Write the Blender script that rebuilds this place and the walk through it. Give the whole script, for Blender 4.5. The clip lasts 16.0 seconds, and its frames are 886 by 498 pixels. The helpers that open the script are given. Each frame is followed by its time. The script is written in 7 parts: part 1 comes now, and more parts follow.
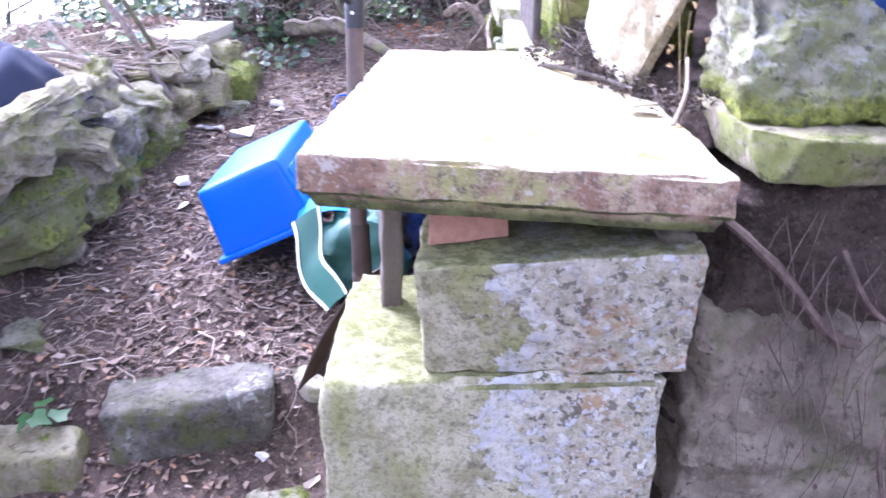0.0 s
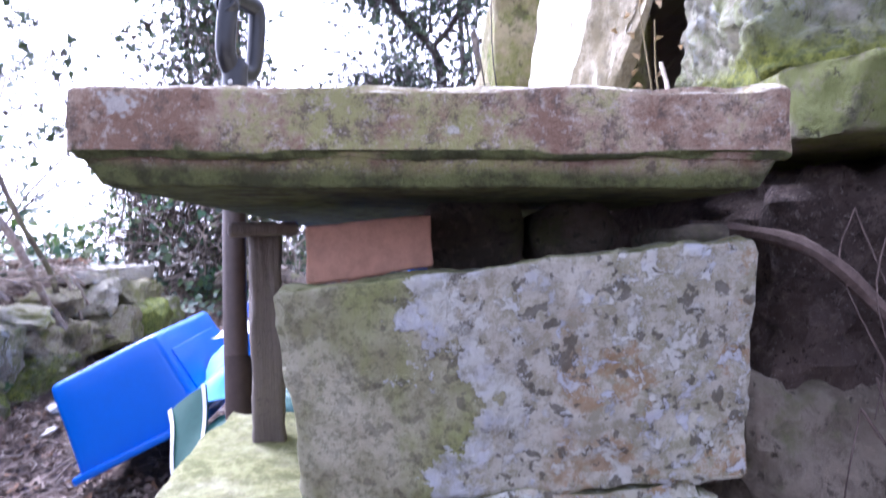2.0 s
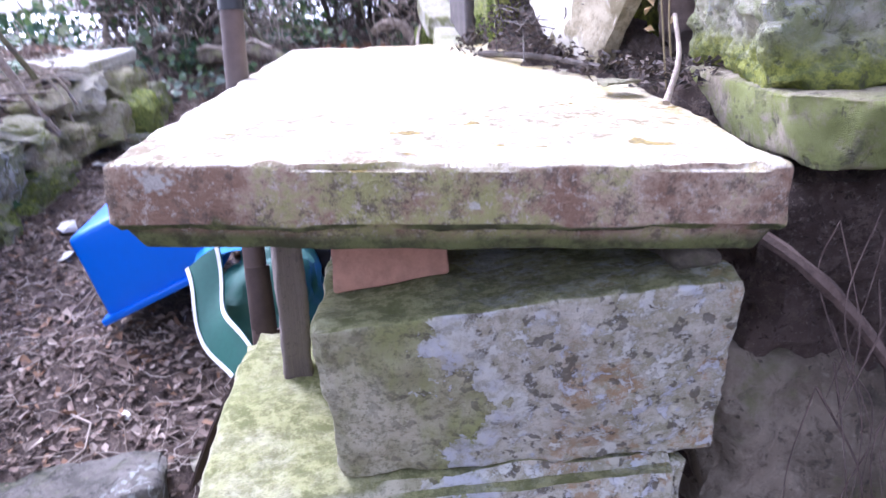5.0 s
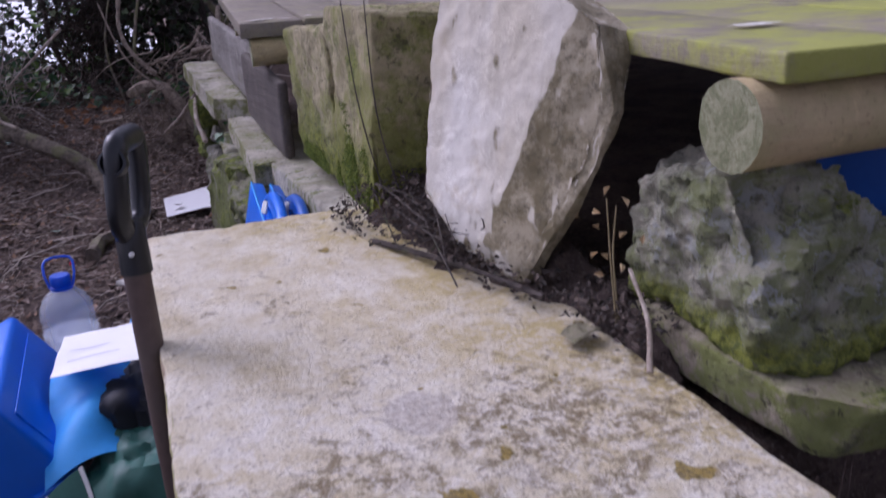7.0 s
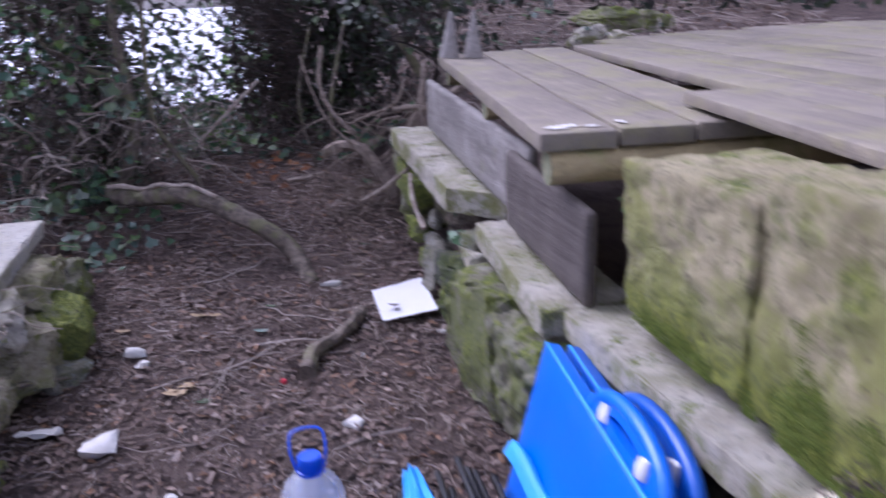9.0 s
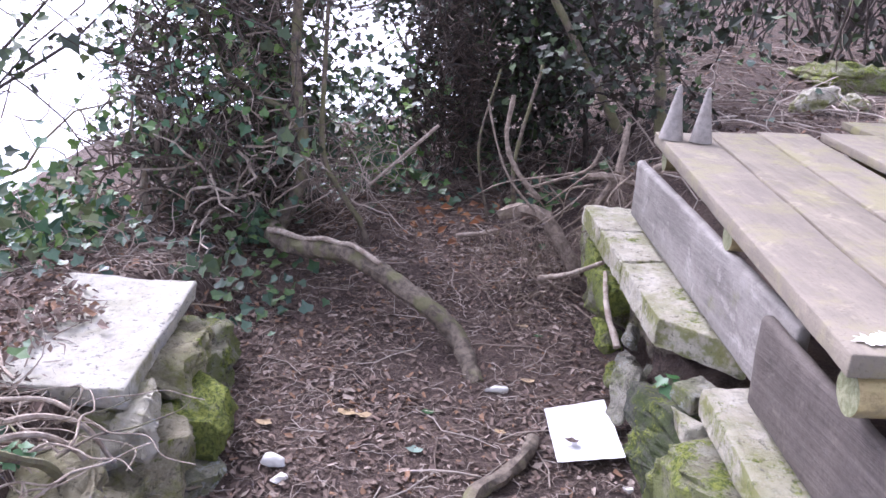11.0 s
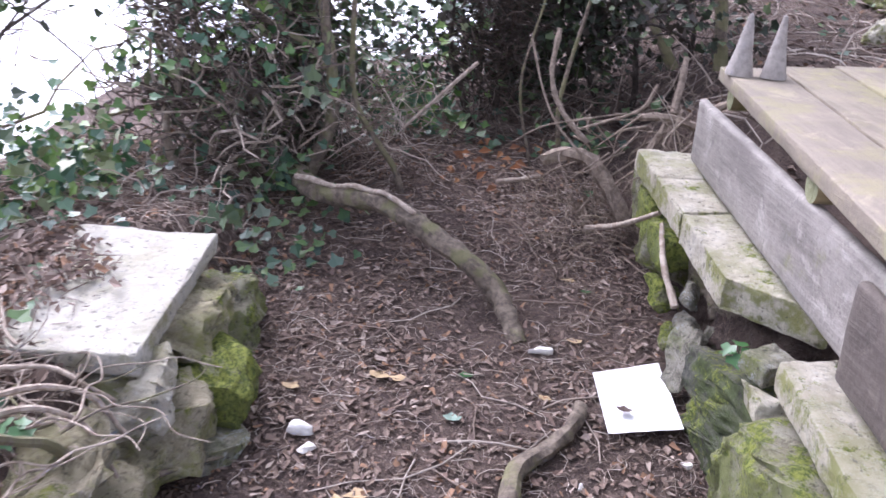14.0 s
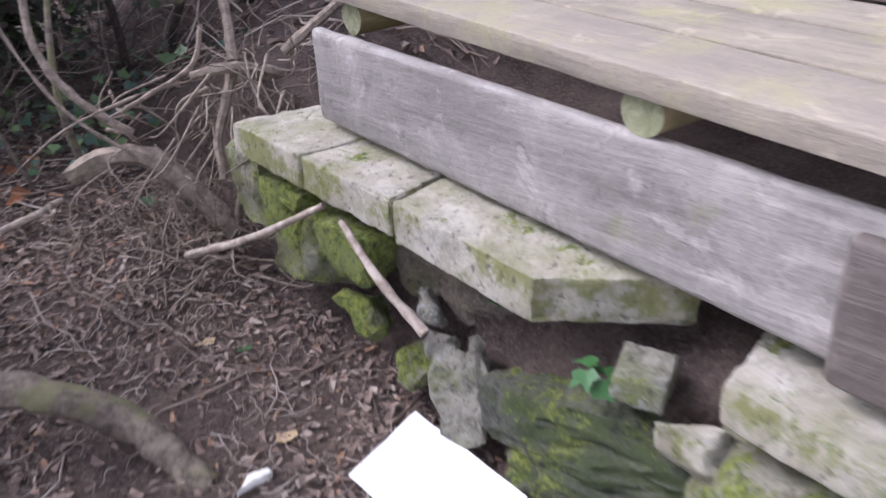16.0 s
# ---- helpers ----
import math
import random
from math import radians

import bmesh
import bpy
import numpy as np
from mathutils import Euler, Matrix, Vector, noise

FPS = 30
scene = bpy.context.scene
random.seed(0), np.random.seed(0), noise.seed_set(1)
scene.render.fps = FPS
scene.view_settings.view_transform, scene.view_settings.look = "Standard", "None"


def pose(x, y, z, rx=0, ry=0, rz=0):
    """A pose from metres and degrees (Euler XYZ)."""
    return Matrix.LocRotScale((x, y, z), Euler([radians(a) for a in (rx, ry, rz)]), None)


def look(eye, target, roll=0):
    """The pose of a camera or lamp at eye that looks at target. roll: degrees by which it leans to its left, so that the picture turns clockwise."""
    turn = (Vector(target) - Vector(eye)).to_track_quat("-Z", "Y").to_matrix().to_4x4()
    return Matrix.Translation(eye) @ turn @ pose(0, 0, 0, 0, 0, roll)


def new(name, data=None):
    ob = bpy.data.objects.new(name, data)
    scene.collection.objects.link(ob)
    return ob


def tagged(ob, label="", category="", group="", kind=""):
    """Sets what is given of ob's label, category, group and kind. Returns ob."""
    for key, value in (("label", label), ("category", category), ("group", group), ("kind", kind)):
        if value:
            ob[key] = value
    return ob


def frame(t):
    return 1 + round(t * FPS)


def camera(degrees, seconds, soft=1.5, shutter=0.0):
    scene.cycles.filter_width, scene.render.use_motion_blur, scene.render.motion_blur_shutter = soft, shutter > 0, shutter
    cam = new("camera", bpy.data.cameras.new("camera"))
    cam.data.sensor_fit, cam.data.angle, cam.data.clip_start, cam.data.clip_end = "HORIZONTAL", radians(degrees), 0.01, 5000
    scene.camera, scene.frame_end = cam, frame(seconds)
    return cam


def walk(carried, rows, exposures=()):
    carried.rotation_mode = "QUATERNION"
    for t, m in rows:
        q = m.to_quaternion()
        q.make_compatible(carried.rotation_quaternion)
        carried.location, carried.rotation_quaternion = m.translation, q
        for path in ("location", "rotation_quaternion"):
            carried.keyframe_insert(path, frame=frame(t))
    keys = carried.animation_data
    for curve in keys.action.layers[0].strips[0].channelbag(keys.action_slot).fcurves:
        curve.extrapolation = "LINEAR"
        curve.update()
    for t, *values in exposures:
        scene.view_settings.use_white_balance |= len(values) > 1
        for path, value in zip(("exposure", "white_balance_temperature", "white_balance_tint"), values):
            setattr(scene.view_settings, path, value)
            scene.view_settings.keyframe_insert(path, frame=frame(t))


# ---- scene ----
cam = camera(58.5, 16.0, shutter=0.5)
METRES, EYE, TILT, LEAN, TURN = 4.6, 1.40, -20.0, 0.0, 0.0
ROWS = [
    (0.0, 0.0, 0.0, 0.0, 0.0, 0.0, 0.0),
    (0.5, 0.0077, 0.0276, -0.0055, -2.37, 0.84, 2.44),
    (1.0, 0.0177, 0.0788, -0.0137, -2.64, 4.93, 1.81),
    (1.5, 0.0163, 0.1036, -0.0434, -2.74, 12.93, 2.9),
    (2.0, 0.014, 0.1126, -0.0563, -2.49, 21.52, 3.62),
    (2.5, 0.0163, 0.1116, -0.0596, -2.85, 25.92, 4.37),
    (3.0, 0.0128, 0.1045, -0.0656, -1.2, 26.78, 3.95),
    (3.5, 0.0126, 0.1033, -0.0673, -1.28, 26.11, 3.8),
    (6.0, -0.0031, 0.0835, 0.0642, -9.51, -9.77, 4.56),
    (6.5, -0.0224, 0.093, 0.0795, -16.07, -3.29, 7.69),
    (7.0, -0.0435, 0.1036, 0.0925, -21.97, -0.75, 11.1),
    (7.5, -0.0424, 0.1161, 0.1021, -21.35, 3.89, 10.48),
    (8.0, -0.0529, 0.1503, 0.1221, -19.89, 5.7, 8.33),
    (8.5, -0.0812, 0.1964, 0.1591, -17.88, 1.93, 11.06),
    (9.0, -0.1012, 0.2542, 0.1968, -14.0, 1.63, 7.09),
    (9.5, -0.1183, 0.2919, 0.2421, -7.95, 2.8, 3.12),
    (12.0, -0.1163, 0.3775, 0.2992, -2.58, -1.61, -1.92),
    (12.5, -0.1164, 0.3819, 0.2988, -0.69, -3.25, -2.4),
    (13.0, -0.1158, 0.3834, 0.2996, -1.2, -2.87, -2.3),
    (13.5, -0.1153, 0.3891, 0.3007, -0.8, -2.22, -1.61),
    (14.0, -0.1159, 0.4116, 0.2984, -1.69, -2.68, -0.88),
    (14.5, -0.141, 0.4647, 0.2989, -14.03, -4.22, 6.99),
    (15.0, -0.1649, 0.5162, 0.3138, -27.98, -9.57, 15.12),
    (15.5, -0.1588, 0.5747, 0.3243, -36.27, -11.2, 15.94),
    (16.0, -0.1395, 0.6498, 0.3486, -41.36, -13.0, 16.72),
]
EXPOSURE = [(0.0, 2.65, 5200, 34), (0.5, 2.5, 5200, 34), (1.0, 2.1, 5200, 34), (1.5, 2.1, 5200, 33), (2.5, 2.3, 5170, 31), (3.5, 2.3, 5170, 31), (6.0, 1.2, 5300, 34), (6.5, 0.3, 5500, 36), (7.0, 0.0, 5500, 36), (7.5, -0.1, 5400, 35), (8.0, 0.05, 5270, 34), (8.5, 0.3, 5250, 35),
            (9.5, 1.18, 5300, 36), (12.0, 1.68, 5700, 26), (13.0, 1.70, 5700, 26), (14.5, 1.62, 5690, 26), (16.0, 1.5, 5670, 25)]
walk(cam, [(t, pose(0, 0, EYE, TILT, LEAN, TURN) @ pose(METRES * x, METRES * y, METRES * z, 90 + pitch, roll, yaw)) for t, x, y, z, yaw, pitch, roll in ROWS], EXPOSURE)

# ---- light ----
world = bpy.data.worlds.new("overcast_sky")
world.use_nodes = True
scene.world = world
_wn, _wl = world.node_tree.nodes, world.node_tree.links
_sky = _wn.new("ShaderNodeTexSky")
_sky.sky_type = "NISHITA"
_sky.sun_disc = False
_sky.sun_elevation, _sky.sun_rotation = radians(48), radians(-35)
_sky.dust_density, _sky.ozone_density = 4.0, 0.5
_hs = _wn.new("ShaderNodeHueSaturation")
_hs.inputs["Saturation"].default_value = 0.22
_wl.new(_sky.outputs[0], _hs.inputs["Color"])
_wl.new(_hs.outputs[0], _wn["Background"].inputs["Color"])
_wn["Background"].inputs["Strength"].default_value = 0.15
sun_data = bpy.data.lights.new("sun", "SUN")
sun_data.energy, sun_data.angle, sun_data.color = 1.2, radians(25), (1.0, 0.97, 0.93)
sun = new("sun", sun_data)
sun.matrix_world = look((-6, 9, 12), (0, 1.5, 1))


# ---- material helpers ----
class Nodes:
    """A short way to write a node material."""

    def __init__(self, name):
        self.mat = bpy.data.materials.new(name)
        self.mat.use_nodes = True
        self.n, self.l = self.mat.node_tree.nodes, self.mat.node_tree.links
        self.bsdf = self.n["Principled BSDF"]
        self.pos = self.n.new("ShaderNodeNewGeometry").outputs["Position"]

    def put(self, socket, value):
        if hasattr(value, "links"):
            self.l.new(value, socket)
        else:
            socket.default_value = value

    def scaled(self, sx, sy, sz, rz=0.0):
        m = self.n.new("ShaderNodeMapping")
        self.l.new(self.pos, m.inputs["Vector"])
        m.inputs["Scale"].default_value = (sx, sy, sz)
        m.inputs["Rotation"].default_value = (0, 0, rz)
        return m.outputs[0]

    def noise(self, scale, detail=4.0, rough=0.6, vec=None, dist=0.0):
        t = self.n.new("ShaderNodeTexNoise")
        self.l.new(vec or self.pos, t.inputs["Vector"])
        t.inputs["Scale"].default_value, t.inputs["Detail"].default_value = scale, detail
        t.inputs["Roughness"].default_value, t.inputs["Distortion"].default_value = rough, dist
        return t.outputs["Fac"]

    def cells(self, scale, vec=None, feature="F1"):
        t = self.n.new("ShaderNodeTexVoronoi")
        t.feature = feature
        self.l.new(vec or self.pos, t.inputs["Vector"])
        t.inputs["Scale"].default_value = scale
        return t.outputs["Distance"]

    def ramp(self, fac, lo, hi, a=0.0, b=1.0):
        m = self.n.new("ShaderNodeMapRange")
        m.interpolation_type = "SMOOTHSTEP"
        self.l.new(fac, m.inputs["Value"])
        for i, v in zip(("From Min", "From Max", "To Min", "To Max"), (lo, hi, a, b)):
            m.inputs[i].default_value = v
        return m.outputs[0]

    def mix(self, fac, a, b, kind="MIX"):
        m = self.n.new("ShaderNodeMix")
        m.data_type, m.blend_type = "RGBA", kind
        self.put(m.inputs["Factor"], fac)
        for s, v in ((m.inputs[6], a), (m.inputs[7], b)):
            self.put(s, v if hasattr(v, "links") else (*v, 1.0))
        return m.outputs[2]

    def math(self, op, a, b=0.0):
        m = self.n.new("ShaderNodeMath")
        m.operation = op
        self.put(m.inputs[0], a)
        self.put(m.inputs[1], b)
        return m.outputs[0]

    def axis(self, i, socket=None):
        s = self.n.new("ShaderNodeSeparateXYZ")
        self.l.new(socket or self.pos, s.inputs[0])
        return s.outputs[i]

    def normal_z(self):
        return self.axis(2, self.n.new("ShaderNodeNewGeometry").outputs["Normal"])

    def island(self):
        return self.n.new("ShaderNodeNewGeometry").outputs["Random Per Island"]

    def chance(self):
        return self.n.new("ShaderNodeObjectInfo").outputs["Random"]

    def done(self, color, rough=0.85, bump=None, strength=0.4, depth=0.01, metal=0.0):
        self.put(self.bsdf.inputs["Base Color"], color if hasattr(color, "links") else (*color, 1.0))
        self.put(self.bsdf.inputs["Roughness"], rough)
        self.bsdf.inputs["Metallic"].default_value = metal
        if bump is not None:
            b = self.n.new("ShaderNodeBump")
            b.inputs["Strength"].default_value, b.inputs["Distance"].default_value = strength, depth
            self.l.new(bump, b.inputs["Height"])
            self.l.new(b.outputs[0], self.bsdf.inputs["Normal"])
        return self.mat


def stone_mat(name, light, dark, algae=(0.30, 0.31, 0.12), algae_lo=0.5, algae_hi=0.62, lichen=0.0, moss=0.0, stain=0.4, grain=0.75, foot=None):
    """Weathered limestone: two tones, a green film of algae, pale lichen rosettes, tufts of moss and dark pits."""
    k = Nodes(name)
    base = k.mix(k.ramp(k.noise(9, 8, 0.7), 0.38, 0.60), dark, light)
    base = k.mix(k.ramp(k.noise(26, 8, 0.75, dist=0.8), 0.50, 0.64, 0, grain), base, tuple(c * 0.6 for c in dark))
    base = k.mix(k.ramp(k.noise(80, 4, 0.7), 0.50, 0.72, 0, 0.6), base, tuple(min(0.8, c * 1.35) for c in light))
    film = k.ramp(k.math("ADD", k.noise(5, 7, 0.75), k.math("MULTIPLY", k.noise(45, 3), 0.15)), algae_lo + 0.045, algae_hi + 0.045, 0, 0.85)
    film = k.math("MULTIPLY", film, k.ramp(k.normal_z(), 0.45, 0.85, 1, 0.45))
    base = k.mix(film, base, algae)
    base = k.mix(k.ramp(k.noise(16, 8, 0.78, dist=1.0), 0.52, 0.66, 0, stain + 0.15), base, (0.045, 0.04, 0.035))
    if lichen:
        crust = k.ramp(k.noise(34, 7, 0.7, dist=0.5), 0.52, 0.58)
        where = k.ramp(k.noise(4.5, 2), 0.62 - 0.2 * lichen, 0.70 - 0.2 * lichen)
        base = k.mix(k.math("MULTIPLY", k.math("MULTIPLY", crust, where), 0.8), base, (0.52, 0.54, 0.51))
    if moss:
        tufts = k.math("MULTIPLY", k.ramp(k.noise(7, 9, 0.8), 0.62 - 0.2 * moss, 0.71 - 0.2 * moss), k.ramp(k.normal_z(), -0.5, 0.5, 0.35, 1))
        base = k.mix(tufts, base, k.mix(k.ramp(k.noise(60, 5, 0.8), 0.4, 0.6), (0.09, 0.125, 0.018), (0.30, 0.34, 0.06)))
    if foot:
        low = k.ramp(k.math("ADD", k.axis(2), k.math("MULTIPLY", k.math("SUBTRACT", k.noise(14, 6, 0.75), 0.5), 0.11)), foot[0], foot[1], 0.95, 0)
        base = k.mix(low, base, k.mix(k.ramp(k.noise(70, 5, 0.8), 0.4, 0.6), (0.12, 0.15, 0.015), (0.32, 0.35, 0.04)))
    pits = k.ramp(k.noise(55, 4, 0.6), 0.60, 0.66)
    base = k.mix(k.math("MULTIPLY", pits, 0.6), base, tuple(c * 0.25 for c in dark))
    h = k.math("ADD", k.noise(28, 12, 0.82), k.math("MULTIPLY", k.noise(8, 4, 0.6), 1.2))
    h = k.math("SUBTRACT", h, k.math("MULTIPLY", pits, 0.35))
    return k.done(base, 0.92, h, 1.0, 0.026)


M = {}
M["slab"] = stone_mat("buff_paving_stone", (0.80, 0.77, 0.66), (0.70, 0.66, 0.54), algae=(0.42, 0.40, 0.18), algae_lo=0.52, algae_hi=0.66, stain=0.1, grain=0.25)
M["lime"] = stone_mat("limestone", (0.52, 0.47, 0.33), (0.34, 0.30, 0.19), algae=(0.25, 0.27, 0.06), algae_lo=0.48, algae_hi=0.66, moss=0.4)
M["ashlar"] = stone_mat("yellow_mossy_ashlar", (0.62, 0.54, 0.32), (0.42, 0.36, 0.19), algae=(0.34, 0.35, 0.09), algae_lo=0.44, algae_hi=0.60, moss=0.45, stain=0.2, foot=(1.20, 1.36))
M["ledge"] = stone_mat("pale_ledge_stone", (0.70, 0.66, 0.54), (0.52, 0.48, 0.35), algae=(0.27, 0.285, 0.075), algae_lo=0.48, algae_hi=0.60, moss=0.35, stain=0.12, grain=0.4)
M["mossy"] = stone_mat("mossy_rubble", (0.40, 0.38, 0.29), (0.23, 0.21, 0.14), algae=(0.19, 0.22, 0.06), algae_lo=0.42, algae_hi=0.6, moss=0.75)
M["mossy_slab"] = stone_mat("green_mossy_slab", (0.60, 0.52, 0.39), (0.40, 0.34, 0.23), algae=(0.30, 0.35, 0.08), algae_lo=0.42, algae_hi=0.55, moss=0.55)
M["bright_moss"] = stone_mat("moss_covered_rock", (0.40, 0.38, 0.27), (0.23, 0.21, 0.14), algae=(0.20, 0.25, 0.05), algae_lo=0.34, algae_hi=0.48, moss=1.1)
M["step"] = stone_mat("dark_step_stone", (0.27, 0.25, 0.22), (0.13, 0.12, 0.10), algae=(0.15, 0.17, 0.06), lichen=0.35, moss=0.2)
M["boulder"] = stone_mat("rough_pitted_boulder", (0.60, 0.57, 0.45), (0.32, 0.315, 0.225), algae=(0.27, 0.31, 0.11), algae_lo=0.44, algae_hi=0.60, lichen=0.7, moss=0.2, stain=0.5, foot=(1.19, 1.235))
M["wetrock"] = stone_mat("dark_wet_rock", (0.20, 0.19, 0.15), (0.075, 0.078, 0.06), algae=(0.07, 0.10, 0.025), algae_lo=0.44, algae_hi=0.58, moss=0.55, stain=0.5)
M["grey"] = stone_mat("grey_rough_rock", (0.46, 0.43, 0.35), (0.22, 0.21, 0.16), algae=(0.20, 0.23, 0.08), algae_lo=0.46, algae_hi=0.62, lichen=0.5, moss=0.3, stain=0.6)


def cut_stone_mat():
    """A smooth sawn face and rough brown broken sides."""
    k = Nodes("pale_fresh_cut_stone")
    face = k.mix(k.ramp(k.noise(5, 6, 0.6, k.scaled(1, 1, 0.4)), 0.35, 0.65), (0.55, 0.50, 0.39), (0.68, 0.65, 0.58))
    face = k.mix(k.ramp(k.noise(45, 6, 0.7), 0.55, 0.70, 0, 0.35), face, (0.50, 0.46, 0.37))
    face = k.mix(k.ramp(k.noise(7, 4, 0.7), 0.60, 0.72, 0, 0.55), face, (0.47, 0.40, 0.27))
    side = k.mix(k.ramp(k.noise(14, 8, 0.75), 0.40, 0.60), (0.22, 0.185, 0.105), (0.44, 0.385, 0.27))
    side = k.mix(k.ramp(k.noise(50, 6, 0.8), 0.50, 0.62, 0, 0.6), side, (0.11, 0.095, 0.06))
    ny = k.axis(1, k.n.new("ShaderNodeNewGeometry").outputs["Normal"])
    c = k.mix(k.ramp(k.math("ADD", ny, k.math("MULTIPLY", k.math("SUBTRACT", k.noise(30, 6, 0.7), 0.5), 0.08)), -0.37, -0.28), side, face)
    return k.done(c, 0.9, k.noise(40, 10, 0.78), 0.7, 0.012)


M["white"] = cut_stone_mat()
M["bankrock"] = stone_mat("bank_rock_face", (0.46, 0.39, 0.30), (0.29, 0.24, 0.18), algae=(0.22, 0.24, 0.10), algae_lo=0.56, algae_hi=0.72, moss=0.2, stain=0.3)
M["darkrock"] = stone_mat("damp_bank_rock", (0.34, 0.285, 0.215), (0.18, 0.15, 0.11), algae=(0.17, 0.18, 0.07), algae_lo=0.52, algae_hi=0.66, moss=0.2)


def block_mat():
    """Grey-green ashlar with a grey crust of lichen over one side and rusty spots in it."""
    k = Nodes("lichened_ashlar")
    base = k.mix(k.ramp(k.noise(10, 8, 0.7), 0.38, 0.60), (0.36, 0.34, 0.20), (0.58, 0.55, 0.39))
    base = k.mix(k.ramp(k.noise(5, 6, 0.7, k.scaled(1.3, 1, 0.4)), 0.42, 0.62, 0, 0.85), base, (0.31, 0.335, 0.11))
    base = k.mix(k.ramp(k.noise(110, 6, 0.8), 0.48, 0.62, 0, 0.6), base, (0.14, 0.14, 0.07))
    side = k.math("ADD", k.axis(0), k.math("MULTIPLY", k.math("SUBTRACT", k.noise(9, 6, 0.72), 0.5), 0.40))
    right = k.math("MULTIPLY", k.ramp(side, 0.10, 0.15), k.ramp(side, 0.55, 0.62, 1, 0))
    mottle = k.mix(k.ramp(k.noise(55, 8, 0.8), 0.42, 0.58), (0.36, 0.33, 0.24), (0.68, 0.65, 0.56))
    base = k.mix(k.math("MULTIPLY", right, 0.75), base, mottle)
    rust = k.math("MULTIPLY", k.ramp(k.noise(11, 8, 0.78), 0.53, 0.60), k.ramp(side, 0.18, 0.26))
    base = k.mix(k.math("MULTIPLY", rust, 0.7), base, (0.36, 0.21, 0.085))
    pits = k.math("MULTIPLY", k.ramp(k.noise(62, 3, 0.55), 0.57, 0.62), k.ramp(side, 0.0, 0.14, 0.35, 1))
    base = k.mix(k.math("MULTIPLY", pits, 0.75), base, (0.085, 0.075, 0.055))
    lob = k.math("MULTIPLY", k.ramp(k.noise(48, 8, 0.72, dist=0.3), 0.535, 0.575), k.ramp(side, 0.10, 0.13))
    ring = k.math("MULTIPLY", k.ramp(side, 0.098, 0.106), k.ramp(side, 0.135, 0.165, 1, 0))
    lob = k.math("MAXIMUM", lob, k.math("MULTIPLY", ring, k.ramp(k.noise(70, 6, 0.8), 0.38, 0.55, 0.35, 1)))
    base = k.mix(k.math("MULTIPLY", lob, 0.88), base, k.mix(k.ramp(k.noise(15, 3), 0.42, 0.58), (0.62, 0.64, 0.68), (0.72, 0.72, 0.64)))
    green = k.math("MULTIPLY", k.ramp(k.normal_z(), 0.5, 0.85), k.ramp(k.noise(9, 7, 0.75), 0.34, 0.56, 0.35, 0.95))
    base = k.mix(green, base, k.mix(k.ramp(k.noise(40, 6, 0.8), 0.42, 0.6), (0.15, 0.16, 0.05), (0.34, 0.34, 0.15)))
    h = k.math("ADD", k.noise(30, 10, 0.76), k.math("MULTIPLY", lob, 0.2))
    return k.done(base, 0.95, h, 0.9, 0.014)


